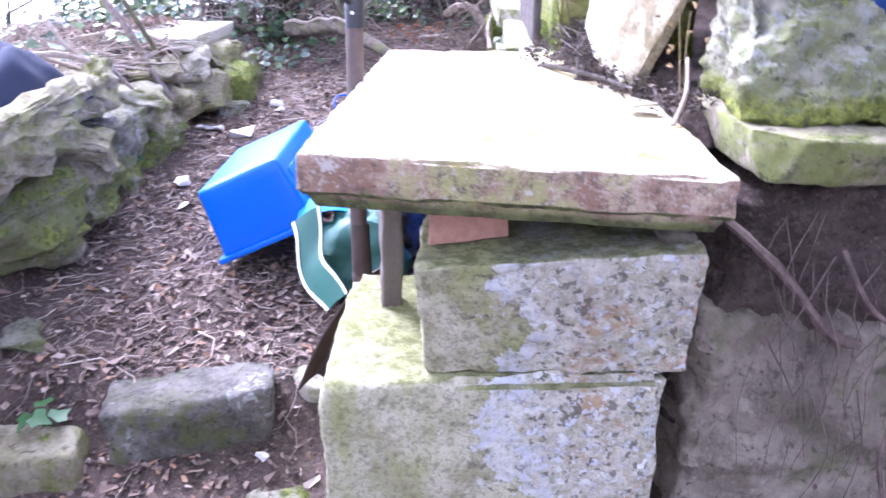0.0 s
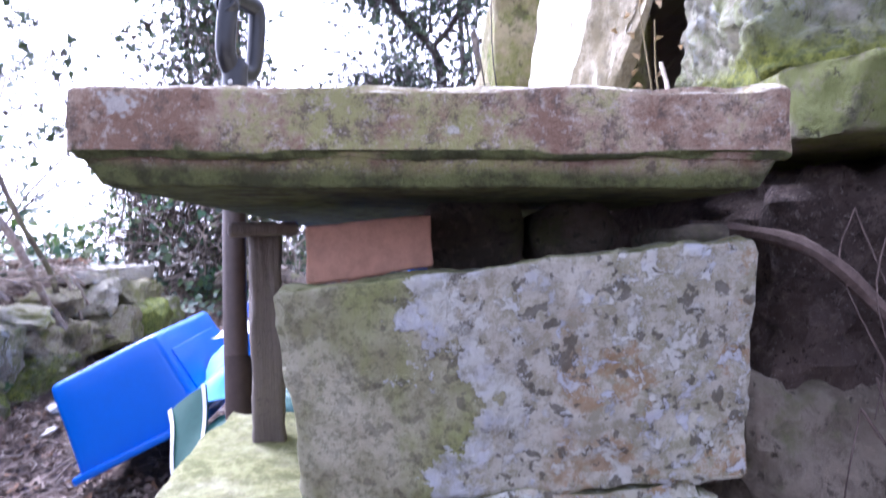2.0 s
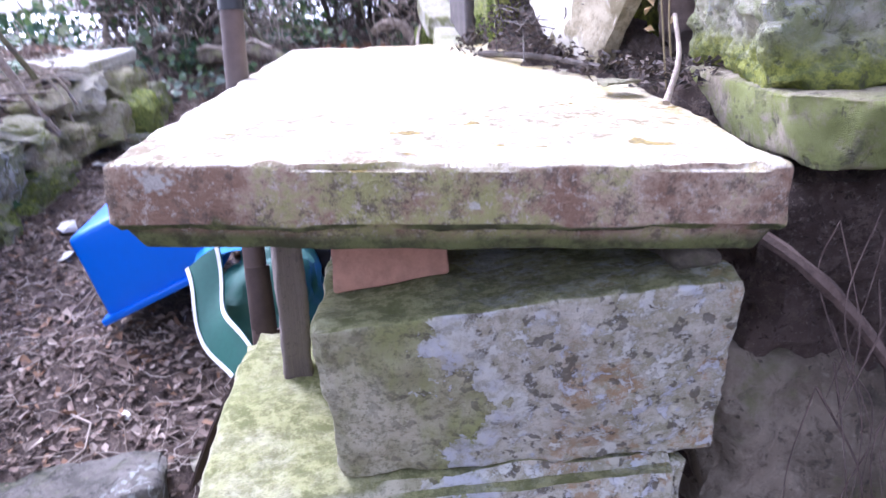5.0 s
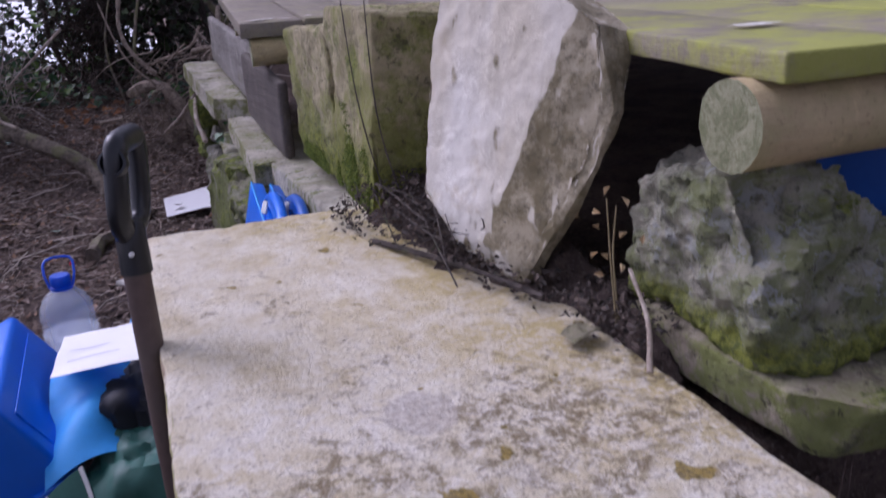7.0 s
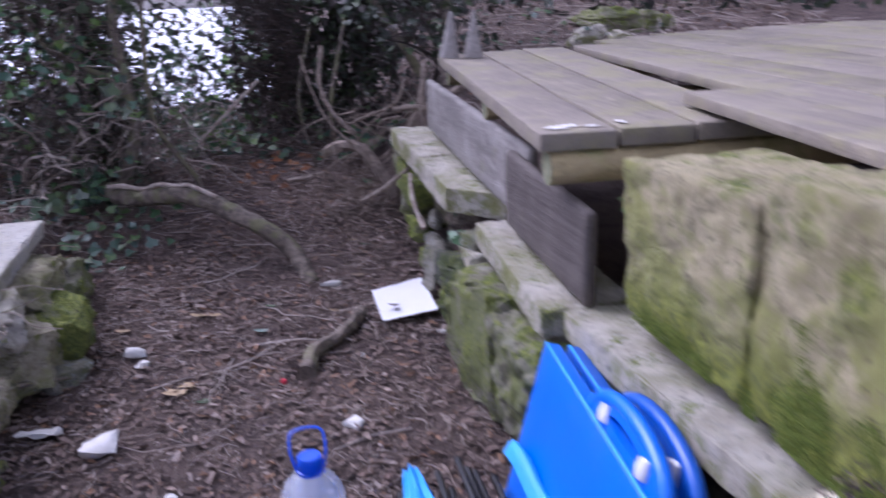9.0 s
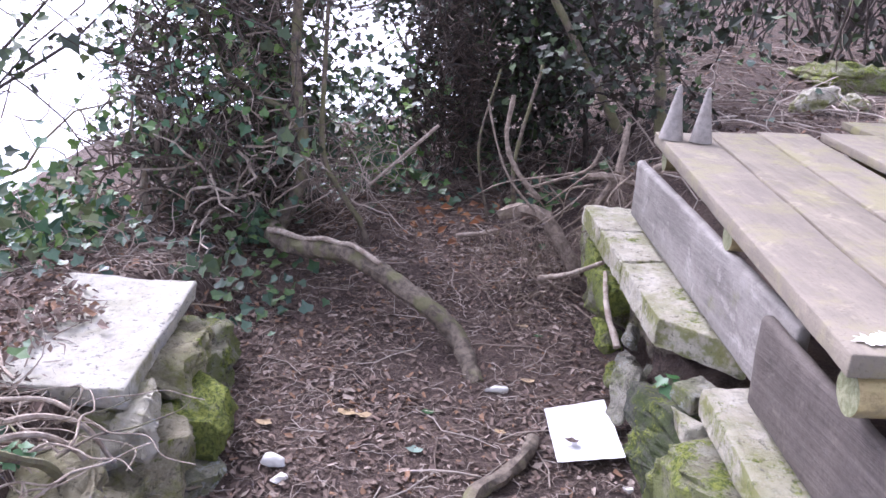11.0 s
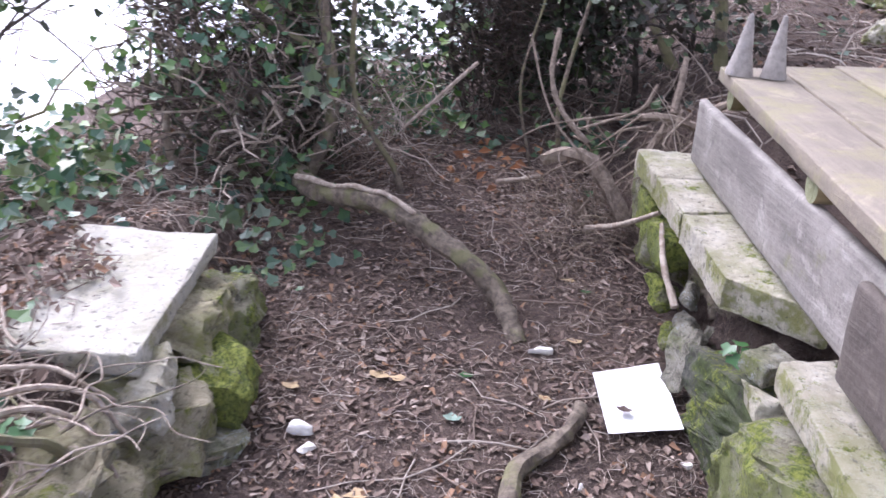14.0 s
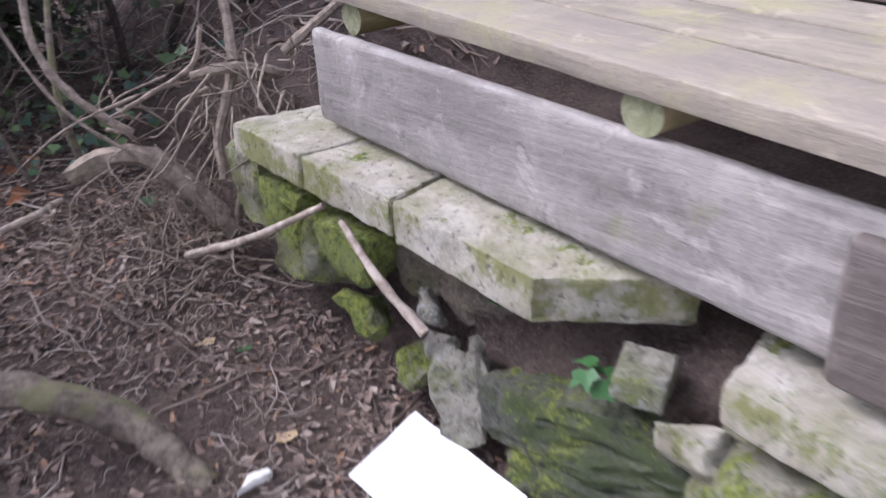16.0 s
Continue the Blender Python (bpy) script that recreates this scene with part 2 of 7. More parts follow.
def slab_mat():
    """Buff paving stone, bleached on top, pinkish brown and green on its edges."""
    k = Nodes("buff_paving_stone_worn")
    top = k.mix(k.ramp(k.noise(7, 8, 0.72), 0.36, 0.62), (0.66, 0.58, 0.385), (0.82, 0.77, 0.63))
    # a yellow-brown film over the far half, by the soil heap
    film = k.math("MULTIPLY", k.ramp(k.noise(4.2, 7, 0.72, dist=0.5), 0.38, 0.58, 0, 0.9), k.ramp(k.math("ADD", k.axis(0), k.math("MULTIPLY", k.axis(1), 0.30)), 0.40, 0.85, 0.15, 1))
    top = k.mix(film, top, (0.52, 0.415, 0.155))
    edge = k.ramp(k.axis(1), 1.05, 1.75, 0.05, -0.01)
    top = k.mix(k.math("MULTIPLY", k.ramp(k.noise(30, 9, 0.82, dist=0.4), 0.47, 0.57), k.ramp(k.axis(1), 1.2, 1.8, 0.7, 0.25)), top, (0.86, 0.82, 0.73))
    grime = k.ramp(k.math("ADD", k.noise(6.5, 6, 0.7, dist=0.8), edge), 0.49, 0.62)
    fleck = k.ramp(k.math("ADD", k.noise(48, 9, 0.85), edge), 0.50, 0.58)
    top = k.mix(k.math("MULTIPLY", k.math("MULTIPLY", grime, fleck), 0.9), top, (0.22, 0.165, 0.085))
    top = k.mix(k.ramp(k.math("ADD", k.noise(110, 6, 0.75), edge), 0.585, 0.65, 0, 0.5), top, (0.24, 0.185, 0.10))
    top = k.mix(k.ramp(k.math("ADD", k.noise(11, 7, 0.75), edge), 0.665, 0.72, 0, 0.75), top, (0.26, 0.21, 0.06))
    top = k.mix(k.ramp(k.math("ADD", k.noise(17, 3, 0.5), edge), 0.69, 0.71, 0, 0.9), top, k.mix(k.ramp(k.noise(120, 3), 0.4, 0.6), (0.16, 0.115, 0.02), (0.36, 0.25, 0.04)))
    # a round pale lichen
    disc = k.n.new("ShaderNodeVectorMath")
    disc.operation = "DISTANCE"
    k.l.new(k.scaled(1, 1, 0), disc.inputs[0])
    disc.inputs[1].default_value = (0.09, 1.364, 0)
    spot = k.ramp(k.math("ADD", disc.outputs["Value"], k.math("MULTIPLY", k.noise(40, 5, 0.7), 0.03)), 0.055, 0.066, 0.75, 0)
    top = k.mix(spot, top, k.mix(k.ramp(k.noise(130, 4), 0.4, 0.6), (0.50, 0.44, 0.36), (0.70, 0.66, 0.58)))
    side = k.mix(k.ramp(k.noise(9, 8, 0.75), 0.40, 0.58), (0.30, 0.185, 0.12), (0.58, 0.45, 0.325))
    side = k.mix(k.ramp(k.noise(4.5, 8, 0.78), 0.47, 0.58, 0, 0.85), side, (0.36, 0.36, 0.12))
    side = k.mix(k.ramp(k.noise(38, 8, 0.82), 0.49, 0.60, 0, 0.8), side, (0.13, 0.10, 0.075))
    side = k.mix(k.ramp(k.noise(95, 6, 0.8), 0.53, 0.63, 0, 0.8), side, (0.56, 0.48, 0.40))
    side = k.mix(k.ramp(k.noise(15, 4, 0.7), 0.64, 0.68, 0, 0.8), side, (0.58, 0.56, 0.50))
    # downward faces: green growth, darkened further to hold the shade beneath the slab
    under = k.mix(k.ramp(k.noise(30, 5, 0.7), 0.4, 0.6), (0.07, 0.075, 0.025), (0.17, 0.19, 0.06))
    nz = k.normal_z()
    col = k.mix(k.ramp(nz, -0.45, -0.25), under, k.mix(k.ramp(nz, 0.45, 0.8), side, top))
    h = k.math("ADD", k.noise(35, 10, 0.76), k.math("MULTIPLY", k.noise(140, 4, 0.7), 0.5))
    return k.done(col, 0.93, h, 0.9, 0.012)


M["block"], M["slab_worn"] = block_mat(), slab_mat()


def litter_ground():
    k = Nodes("leaf_mould_soil")
    c = k.mix(k.ramp(k.noise(5, 7, 0.7), 0.36, 0.62), (0.078, 0.053, 0.044), (0.175, 0.124, 0.10))
    c = k.mix(k.ramp(k.noise(60, 7, 0.8), 0.48, 0.60, 0, 0.8), c, (0.22, 0.16, 0.125))
    c = k.mix(k.ramp(k.noise(140, 4, 0.8), 0.58, 0.66, 0, 0.85), c, (0.36, 0.29, 0.24))
    c = k.mix(k.ramp(k.noise(95, 4, 0.8), 0.56, 0.64, 0, 0.8), c, (0.03, 0.02, 0.017))
    return k.done(c, 0.95, k.math("ADD", k.noise(55, 9, 0.8), k.noise(12, 3)), 1.0, 0.035)


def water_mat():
    k = Nodes("glare_pale_water")
    # near-white base colour stands in for sky glare off the water
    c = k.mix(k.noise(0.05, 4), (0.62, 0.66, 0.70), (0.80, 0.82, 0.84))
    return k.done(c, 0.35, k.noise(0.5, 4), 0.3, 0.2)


def wood_mat(name, a, b, green, angle=0.0, along=(3, 60, 60), green_lo=0.5, end=False, mossy_to=0.0):
    """Weathered timber: grain along its run, pale scuffs, green film, a tone of its own for each board."""
    k = Nodes(name)
    v = k.scaled(*along, rz=angle)
    c = k.mix(k.ramp(k.noise(1.0, 8, 0.75, v, 0.6), 0.33, 0.67), a, b)
    c = k.mix(k.ramp(k.noise(3.5, 6, 0.75, dist=0.5), 0.44, 0.62, 0, 0.6), c, tuple(x * 1.25 for x in b))
    c = k.mix(k.ramp(k.noise(6, 5, 0.7), green_lo, green_lo + 0.16, 0, 0.75), c, green)
    c = k.mix(k.ramp(k.noise(18, 5, 0.75), 0.58, 0.7, 0, 0.5), c, tuple(x * 0.4 for x in a))
    c = k.mix(k.math("MULTIPLY", k.chance(), 0.5), c, (b[0] * 1.25, b[1] * 1.22, b[2] * 1.45))
    c = k.mix(k.ramp(k.noise(120, 4, 0.8), 0.56, 0.66, 0, 0.4), c, tuple(x * 0.5 for x in a))
    c = k.mix(k.ramp(k.noise(9, 6, 0.75, dist=0.5), 0.55, 0.66, 0, 0.55), c, tuple(min(0.7, x * 1.6) for x in b))
    if mossy_to:
        film = k.math("MULTIPLY", k.ramp(k.axis(1), mossy_to - 0.7, mossy_to, 0.85, 0), k.ramp(k.noise(5, 6, 0.75), 0.38, 0.58))
        c = k.mix(film, c, (0.30, 0.32, 0.05))
    if end:
        nx = k.axis(0, k.n.new("ShaderNodeNewGeometry").outputs["Normal"])
        grain = k.mix(k.ramp(k.noise(30, 7, 0.8, dist=1.5), 0.4, 0.6), (0.14, 0.15, 0.07), (0.25, 0.25, 0.15))
        c = k.mix(k.ramp(nx, -0.85, -0.7, 1, 0), c, grain)
    h = k.math("ADD", k.noise(1.0, 6, 0.7, v), k.math("MULTIPLY", k.noise(90, 3), 0.3))
    return k.done(c, 0.8, h, 0.6, 0.008)


TURN_DECK = -math.atan2(0.23, 1.77)
M["soil"], M["water"] = litter_ground(), water_mat()
M["deck"] = wood_mat("weathered_deck_board", (0.11, 0.092, 0.062), (0.20, 0.173, 0.122), (0.215, 0.205, 0.075), TURN_DECK, (32, 2.0, 32), 0.47, False, 2.3)
M["board"] = wood_mat("grey_scaffold_board", (0.13, 0.115, 0.10), (0.25, 0.23, 0.205), (0.17, 0.17, 0.09), TURN_DECK, (24, 2.0, 24), 0.58)
M["board_dark"] = wood_mat("brown_scaffold_board", (0.055, 0.044, 0.036), (0.10, 0.083, 0.068), (0.11, 0.095, 0.06), TURN_DECK, (45, 2.5, 45), 0.66)
M["log"] = wood_mat("peeled_log", (0.28, 0.22, 0.10), (0.42, 0.34, 0.17), (0.25, 0.27, 0.08), 0.0, (3, 40, 40), 0.5, True)
M["post"] = wood_mat("old_grey_post", (0.075, 0.06, 0.05), (0.14, 0.115, 0.09), (0.12, 0.12, 0.06), 0.0, (50, 50, 3), 0.55)


def bark_mat(name, a, b, green=(0.14, 0.16, 0.06), lo=0.6):
    k = Nodes(name)
    c = k.mix(k.ramp(k.noise(35, 5, 0.7), 0.35, 0.65), a, b)
    c = k.mix(k.ramp(k.noise(9, 4), lo, lo + 0.12, 0, 0.7), c, green)
    return k.done(c, 0.9, k.noise(70, 6, 0.75), 0.8, 0.006)


M["bark"] = bark_mat("branch_bark", (0.095, 0.075, 0.058), (0.22, 0.18, 0.135), (0.17, 0.17, 0.075), 0.46)
M["root"] = bark_mat("pale_root_bark", (0.26, 0.205, 0.16), (0.47, 0.40, 0.325), (0.2, 0.18, 0.1), 0.62)
M["far_root"] = bark_mat("dull_root_bark", (0.16, 0.125, 0.095), (0.33, 0.265, 0.205), (0.2, 0.17, 0.1), 0.6)
M["bank_root"] = bark_mat("reddish_root_bark", (0.075, 0.052, 0.043), (0.16, 0.115, 0.095), (0.15, 0.12, 0.09), 0.6)
M["darkbark"] = bark_mat("dark_twig_bark", (0.035, 0.027, 0.023), (0.08, 0.063, 0.052))


def island_mat(name, colours, rough=0.7, mottled=0.25):
    """One tone for each leaf, picked from a short list of colours."""
    k = Nodes(name)
    r = k.n.new("ShaderNodeValToRGB")
    k.l.new(k.island(), r.inputs[0])
    r.color_ramp.interpolation = "CONSTANT"
    e = r.color_ramp.elements
    while len(e) < len(colours):
        e.new(0.5)
    for i, c in enumerate(colours):
        e[i].position, e[i].color = i / len(colours), (*c, 1)
    c = k.mix(k.math("MULTIPLY", k.noise(40, 3), mottled * 2), r.outputs[0], (0.03, 0.03, 0.02))
    return k.done(c, rough)


M["litter"] = island_mat("dead_leaves", [(0.21, 0.145, 0.115), (0.28, 0.20, 0.155), (0.14, 0.095, 0.075), (0.33, 0.245, 0.195), (0.24, 0.16, 0.125), (0.36, 0.205, 0.12), (0.17, 0.115, 0.095), (0.20, 0.14, 0.11), (0.26, 0.185, 0.145), (0.46, 0.37, 0.305)], 0.8)
M["crumbs"] = island_mat("dark_leaf_crumbs", [(0.055, 0.04, 0.034), (0.085, 0.062, 0.05), (0.035, 0.026, 0.022), (0.13, 0.095, 0.075), (0.06, 0.043, 0.036)], 0.9)
M["twigs"] = island_mat("fallen_twigs", [(0.36, 0.28, 0.225), (0.50, 0.41, 0.34), (0.23, 0.17, 0.135), (0.60, 0.52, 0.44)], 0.85)
M["ivy"] = island_mat("ivy_leaves", [(0.035, 0.085, 0.045), (0.05, 0.11, 0.04), (0.03, 0.07, 0.045), (0.075, 0.14, 0.045), (0.06, 0.10, 0.06), (0.10, 0.17, 0.05)], 0.42, 0.1)
# leaf tones scaled down so the deep shade of the wood is in their colour
M["thicket"] = island_mat("shade_dark_thicket_leaves", [(0.018, 0.03, 0.014), (0.028, 0.044, 0.017), (0.032, 0.025, 0.018), (0.045, 0.034, 0.025), (0.022, 0.035, 0.016), (0.05, 0.08, 0.022)], 0.6, 0.1)
M["bright_ivy"] = island_mat("bright_ivy_leaves", [(0.06, 0.15, 0.06), (0.10, 0.20, 0.05), (0.05, 0.12, 0.07), (0.16, 0.27, 0.06), (0.09, 0.17, 0.10), (0.20, 0.24, 0.11)], 0.4, 0.1)
M["brush"] = island_mat("dead_brush_twigs", [(0.12, 0.09, 0.075), (0.20, 0.155, 0.125), (0.08, 0.06, 0.05), (0.36, 0.30, 0.245), (0.15, 0.11, 0.09)], 0.9)
M["dead_ivy"] = island_mat("dead_ivy_stems", [(0.05, 0.035, 0.028), (0.085, 0.06, 0.047), (0.035, 0.025, 0.02), (0.12, 0.085, 0.065)], 0.9)
M["moss"] = island_mat("cushion_moss", [(0.10, 0.15, 0.02), (0.17, 0.23, 0.03), (0.26, 0.31, 0.05), (0.13, 0.17, 0.025)], 0.9, 0.1)
M["rust_leaf"] = island_mat("rusty_dead_leaves", [(0.40, 0.17, 0.07), (0.30, 0.14, 0.07), (0.46, 0.23, 0.10)], 0.7)
M["bush"] = island_mat("bush_leaves", [(0.035, 0.055, 0.03), (0.05, 0.075, 0.035), (0.06, 0.05, 0.035), (0.045, 0.08, 0.03), (0.07, 0.11, 0.035)], 0.45, 0.1)


def plain(name, colour, rough=0.4, tone=0.12, scale=30.0, metal=0.0, bump=0.15):
    k = Nodes(name)
    c = k.mix(k.ramp(k.noise(scale, 5, 0.7), 0.3, 0.75, 0, tone * 3), colour, tuple(x * 0.55 for x in colour))
    c = k.mix(k.ramp(k.noise(4, 4), 0.55, 0.75, 0, tone), c, (0.25, 0.22, 0.18))
    return k.done(c, rough, k.noise(scale * 2, 4), bump, 0.003, metal)


M["blue"] = plain("blue_polythene", (0.012, 0.15, 0.72), 0.35, 0.05)
M["blue_dark"] = plain("dark_blue_plastic", (0.01, 0.09, 0.42), 0.38, 0.06)
M["light_blue"] = plain("light_blue_nylon", (0.04, 0.34, 0.80), 0.6, 0.08)
M["green_cloth"] = plain("dark_green_woven_plastic", (0.018, 0.10, 0.075), 0.55, 0.1, 60)
M["white_band"] = plain("white_webbing", (0.72, 0.72, 0.70), 0.7, 0.08)
M["black_cloth"] = plain("black_nylon", (0.012, 0.013, 0.018), 0.65, 0.1)
M["black_tube"] = plain("black_painted_tube", (0.015, 0.015, 0.016), 0.4, 0.1)
M["black_grip"] = plain("black_moulded_plastic", (0.010, 0.011, 0.014), 0.36, 0.1)
M["navy"] = plain("navy_fleece", (0.012, 0.018, 0.045), 0.95, 0.1, 80, 0, 0.5)
M["paper"] = plain("white_paper", (0.80, 0.80, 0.80), 0.6, 0.02)
M["ink"] = plain("grey_print", (0.52, 0.52, 0.55), 0.7, 0.05)
M["shaft"] = plain("brown_wooden_shaft", (0.095, 0.062, 0.05), 0.55, 0.2, 50)
M["steel"] = plain("rusty_soiled_steel", (0.075, 0.05, 0.04), 0.7, 0.25, 30, 0.3, 0.4)
M["brick"] = plain("orange_clay_brick", (0.47, 0.25, 0.165), 0.9, 0.2, 60, 0, 0.6)
M["chalk"] = plain("white_chalk", (0.72, 0.70, 0.64), 0.9, 0.15, 30, 0, 0.5)
M["cone"] = plain("lichened_concrete", (0.36, 0.33, 0.30), 0.92, 0.3, 40, 0, 0.6)
M["tarp"] = plain("blue_tarpaulin", (0.02, 0.10, 0.42), 0.45, 0.1)
M["red"] = plain("red_berry_skin", (0.55, 0.03, 0.05), 0.5, 0.1)
M["cap"] = plain("blue_bottle_cap", (0.02, 0.09, 0.55), 0.35, 0.03)
M["yellow_leaf"] = plain("tan_dry_leaf", (0.45, 0.33, 0.18), 0.7, 0.2, 60)
M["green_leaf"] = plain("fresh_green_leaf", (0.04, 0.115, 0.032), 0.45, 0.1, 60)
M["blade"] = plain("strap_leaf_grey_green", (0.22, 0.30, 0.24), 0.5, 0.1, 60)
M["stem"] = plain("dry_grass_stem", (0.30, 0.24, 0.13), 0.8, 0.2, 60)


def glass_mat():
    k = Nodes("clear_bottle_plastic")
    k.bsdf.inputs["Alpha"].default_value = 0.30
    return k.done((0.78, 0.84, 0.92), 0.12)


M["clear"] = glass_mat()


# ---- geometry helpers ----
def part(name, bm, material, parent=None, label="", smooth=True, origin=None):
    """Links a bmesh in world coordinates as one mesh object; its origin is its base, or its root's."""
    me = bpy.data.meshes.new(name)
    if parent is None and origin is None:
        vs = [v.co for v in bm.verts]
        origin = Vector((sum(v.x for v in vs) / len(vs), sum(v.y for v in vs) / len(vs), min(v.z for v in vs)))
    base = Vector(origin) if parent is None else root_of(parent)
    bmesh.ops.translate(bm, verts=bm.verts, vec=-base)
    bm.to_mesh(me)
    bm.free()
    if smooth:
        me.polygons.foreach_set("use_smooth", [True] * len(me.polygons))
        me.set_sharp_from_angle(angle=radians(38))
    for m in material if isinstance(material, (list, tuple)) else [material]:
        me.materials.append(m)
    ob = new(name, me)
    if parent is None:
        ob.location = base
    else:
        ob.parent = parent
    if label:
        ob["label"] = label
    return ob


def root_of(ob):
    p = Vector(ob.location)
    while ob.parent:
        ob = ob.parent
        p += Vector(ob.location)
    return p


def holder(name, at):
    ob = new(name)
    ob.location = at
    ob.empty_display_size = 0.05
    return ob


def hexa(corners, n=(12, 12, 8), p=0.02, rough=0.006, freq=14.0, seed=0, chips=0.0, strata=0.0, cuts=()):
    """A stone: a gridded box with edges rounded by p metres, laid into eight corners (bottom ring, then top ring), broken off along the cuts (point, outward direction), then roughened."""
    cs = [Vector(c) for c in corners]
    bm = bmesh.new()
    ids = {}
    half = [(cs[1] - cs[0]).length / 2 + (cs[5] - cs[4]).length / 2, (cs[3] - cs[0]).length / 2 + (cs[7] - cs[4]).length / 2, (cs[4] - cs[0]).length / 2 + (cs[6] - cs[2]).length / 2]
    half = [max(h / 2, 0.002) for h in half]
    r = min(p, min(half) * 0.98)
    lines = []
    for h, m in zip(half, n):
        e = min(r / h, 0.9)
        inner = [-1 + e + (2 - 2 * e) * i / max(1, m - 4) for i in range(max(1, m - 4) + 1)]
        lines.append([-1, -1 + 0.45 * e] + inner + [1 - 0.45 * e, 1])
    nx, ny, nz = (len(q) - 1 for q in lines)

    def vert(i, j, k):
        if (i, j, k) not in ids:
            at = Vector((lines[0][i] * half[0], lines[1][j] * half[1], lines[2][k] * half[2]))
            core = Vector([min(max(v, -h + r), h - r) for v, h in zip(at, half)])
            out = at - core
            if out.length > 1e-9:
                at = core + out.normalized() * r
            u, v, w = ((q / h + 1) / 2 for q, h in zip(at, half))
            lo = (cs[0] * (1 - u) + cs[1] * u) * (1 - v) + (cs[3] * (1 - u) + cs[2] * u) * v
            hi = (cs[4] * (1 - u) + cs[5] * u) * (1 - v) + (cs[7] * (1 - u) + cs[6] * u) * v
            ids[i, j, k] = bm.verts.new(lo * (1 - w) + hi * w)
        return ids[i, j, k]

    for a, b, c, dim in ((nx, ny, nz, 2), (nx, nz, ny, 1), (ny, nz, nx, 0)):
        for i in range(a):
            for j in range(b):
                for end in (0, c):
                    q = [(i, j), (i + 1, j), (i + 1, j + 1), (i, j + 1)]
                    if dim == 2:
                        f = [vert(s, t, end) for s, t in q]
                    elif dim == 1:
                        f = [vert(s, end, t) for s, t in q]
                    else:
                        f = [vert(end, s, t) for s, t in q]
                    bm.faces.new(f)
    for again in range(3):
        for at, out in cuts:
            at, out = Vector(at), Vector(out).normalized()
            for v in bm.verts:
                d = (v.co - at).dot(out)
                if d > 0:
                    v.co -= out * d
    bmesh.ops.recalc_face_normals(bm, faces=bm.faces)
    bm.normal_update()
    off = Vector((seed * 7.13, seed * 3.71, seed * 1.93))
    moves = []
    for v in bm.verts:
        q = v.co * freq + off
        d = noise.fractal(q, 0.65, 2.1, 5) * rough
        if chips:
            d -= max(0.0, noise.noise(v.co * freq * 0.5 + off) - 0.15) * chips * (1.0 if max(abs(x) for x in v.normal) < 0.93 else 0.12)
        if strata:
            d += (noise.noise(Vector((v.co.x * 3, v.co.y * 3, v.co.z * 45)) + off)) * strata * (1 - abs(v.normal.z))
        moves.append((v, v.normal * d))
    for v, m in moves:
        v.co += m
    return bm


def crag(corners, count, rough, seed, cuts=3, freq=13.0):
    """An angular broken stone: the hull of points strewn in a box, subdivided and roughened."""
    gg = random.Random(seed)
    cs = [Vector(c) for c in corners]
    bm = bmesh.new()
    for i in range(count):
        u, v, w = (0.5 + 0.5 * math.copysign(abs(t) ** 0.5, t) for t in (gg.uniform(-1, 1), gg.uniform(-1, 1), gg.uniform(-1, 1)))
        lo = (cs[0] * (1 - u) + cs[1] * u) * (1 - v) + (cs[3] * (1 - u) + cs[2] * u) * v
        hi = (cs[4] * (1 - u) + cs[5] * u) * (1 - v) + (cs[7] * (1 - u) + cs[6] * u) * v
        bm.verts.new(lo * (1 - w) + hi * w)
    res = bmesh.ops.convex_hull(bm, input=bm.verts)
    bmesh.ops.delete(bm, geom=list({e for e in res["geom_interior"] + res["geom_unused"] if isinstance(e, bmesh.types.BMVert)}), context="VERTS")
    bmesh.ops.triangulate(bm, faces=bm.faces)
    bmesh.ops.subdivide_edges(bm, edges=bm.edges[:], cuts=cuts, use_grid_fill=True)
    bmesh.ops.triangulate(bm, faces=bm.faces)
    bmesh.ops.smooth_vert(bm, verts=bm.verts, factor=0.35, use_axis_x=True, use_axis_y=True, use_axis_z=True)
    bmesh.ops.recalc_face_normals(bm, faces=bm.faces)
    bm.normal_update()
    off = Vector((seed * 1.7, seed * 0.9, seed * 2.3))
    moves = [(v, v.normal * (noise.fractal(v.co * freq + off, 0.6, 2.1, 6) * rough + noise.noise(Vector((v.co.x * 4, v.co.y * 4, v.co.z * 38)) + off) * rough * 0.6)) for v in bm.verts]
    for v, m in moves:
        v.co += m
    return bm


def box8(x0, x1, y0, y1, z0, z1):
    return [(x0, y0, z0), (x1, y0, z0), (x1, y1, z0), (x0, y1, z0), (x0, y0, z1), (x1, y0, z1), (x1, y1, z1), (x0, y1, z1)]


def placed8(centre, size, rx=0, ry=0, rz=0):
    """Eight corners of a turned box."""
    m = pose(*centre, rx, ry, rz)
    a, b, c = (s / 2 for s in size)
    return [m @ Vector(v) for v in box8(-a, a, -b, b, -c, c)]


def spline(points, steps=6):
    """A smooth line through the points."""
    ps = [Vector(p) for p in points]
    ps = [ps[0] * 2 - ps[1]] + ps + [ps[-1] * 2 - ps[-2]]
    out = []
    for i in range(1, len(ps) - 2):
        a, b, c, d = ps[i - 1 : i + 3]
        for s in range(steps):
            t = s / steps
            out.append(0.5 * (2 * b + (c - a) * t + (2 * a - 5 * b + 4 * c - d) * t * t + (3 * b - a - 3 * c + d) * t ** 3))
    out.append(ps[-2])
    return out


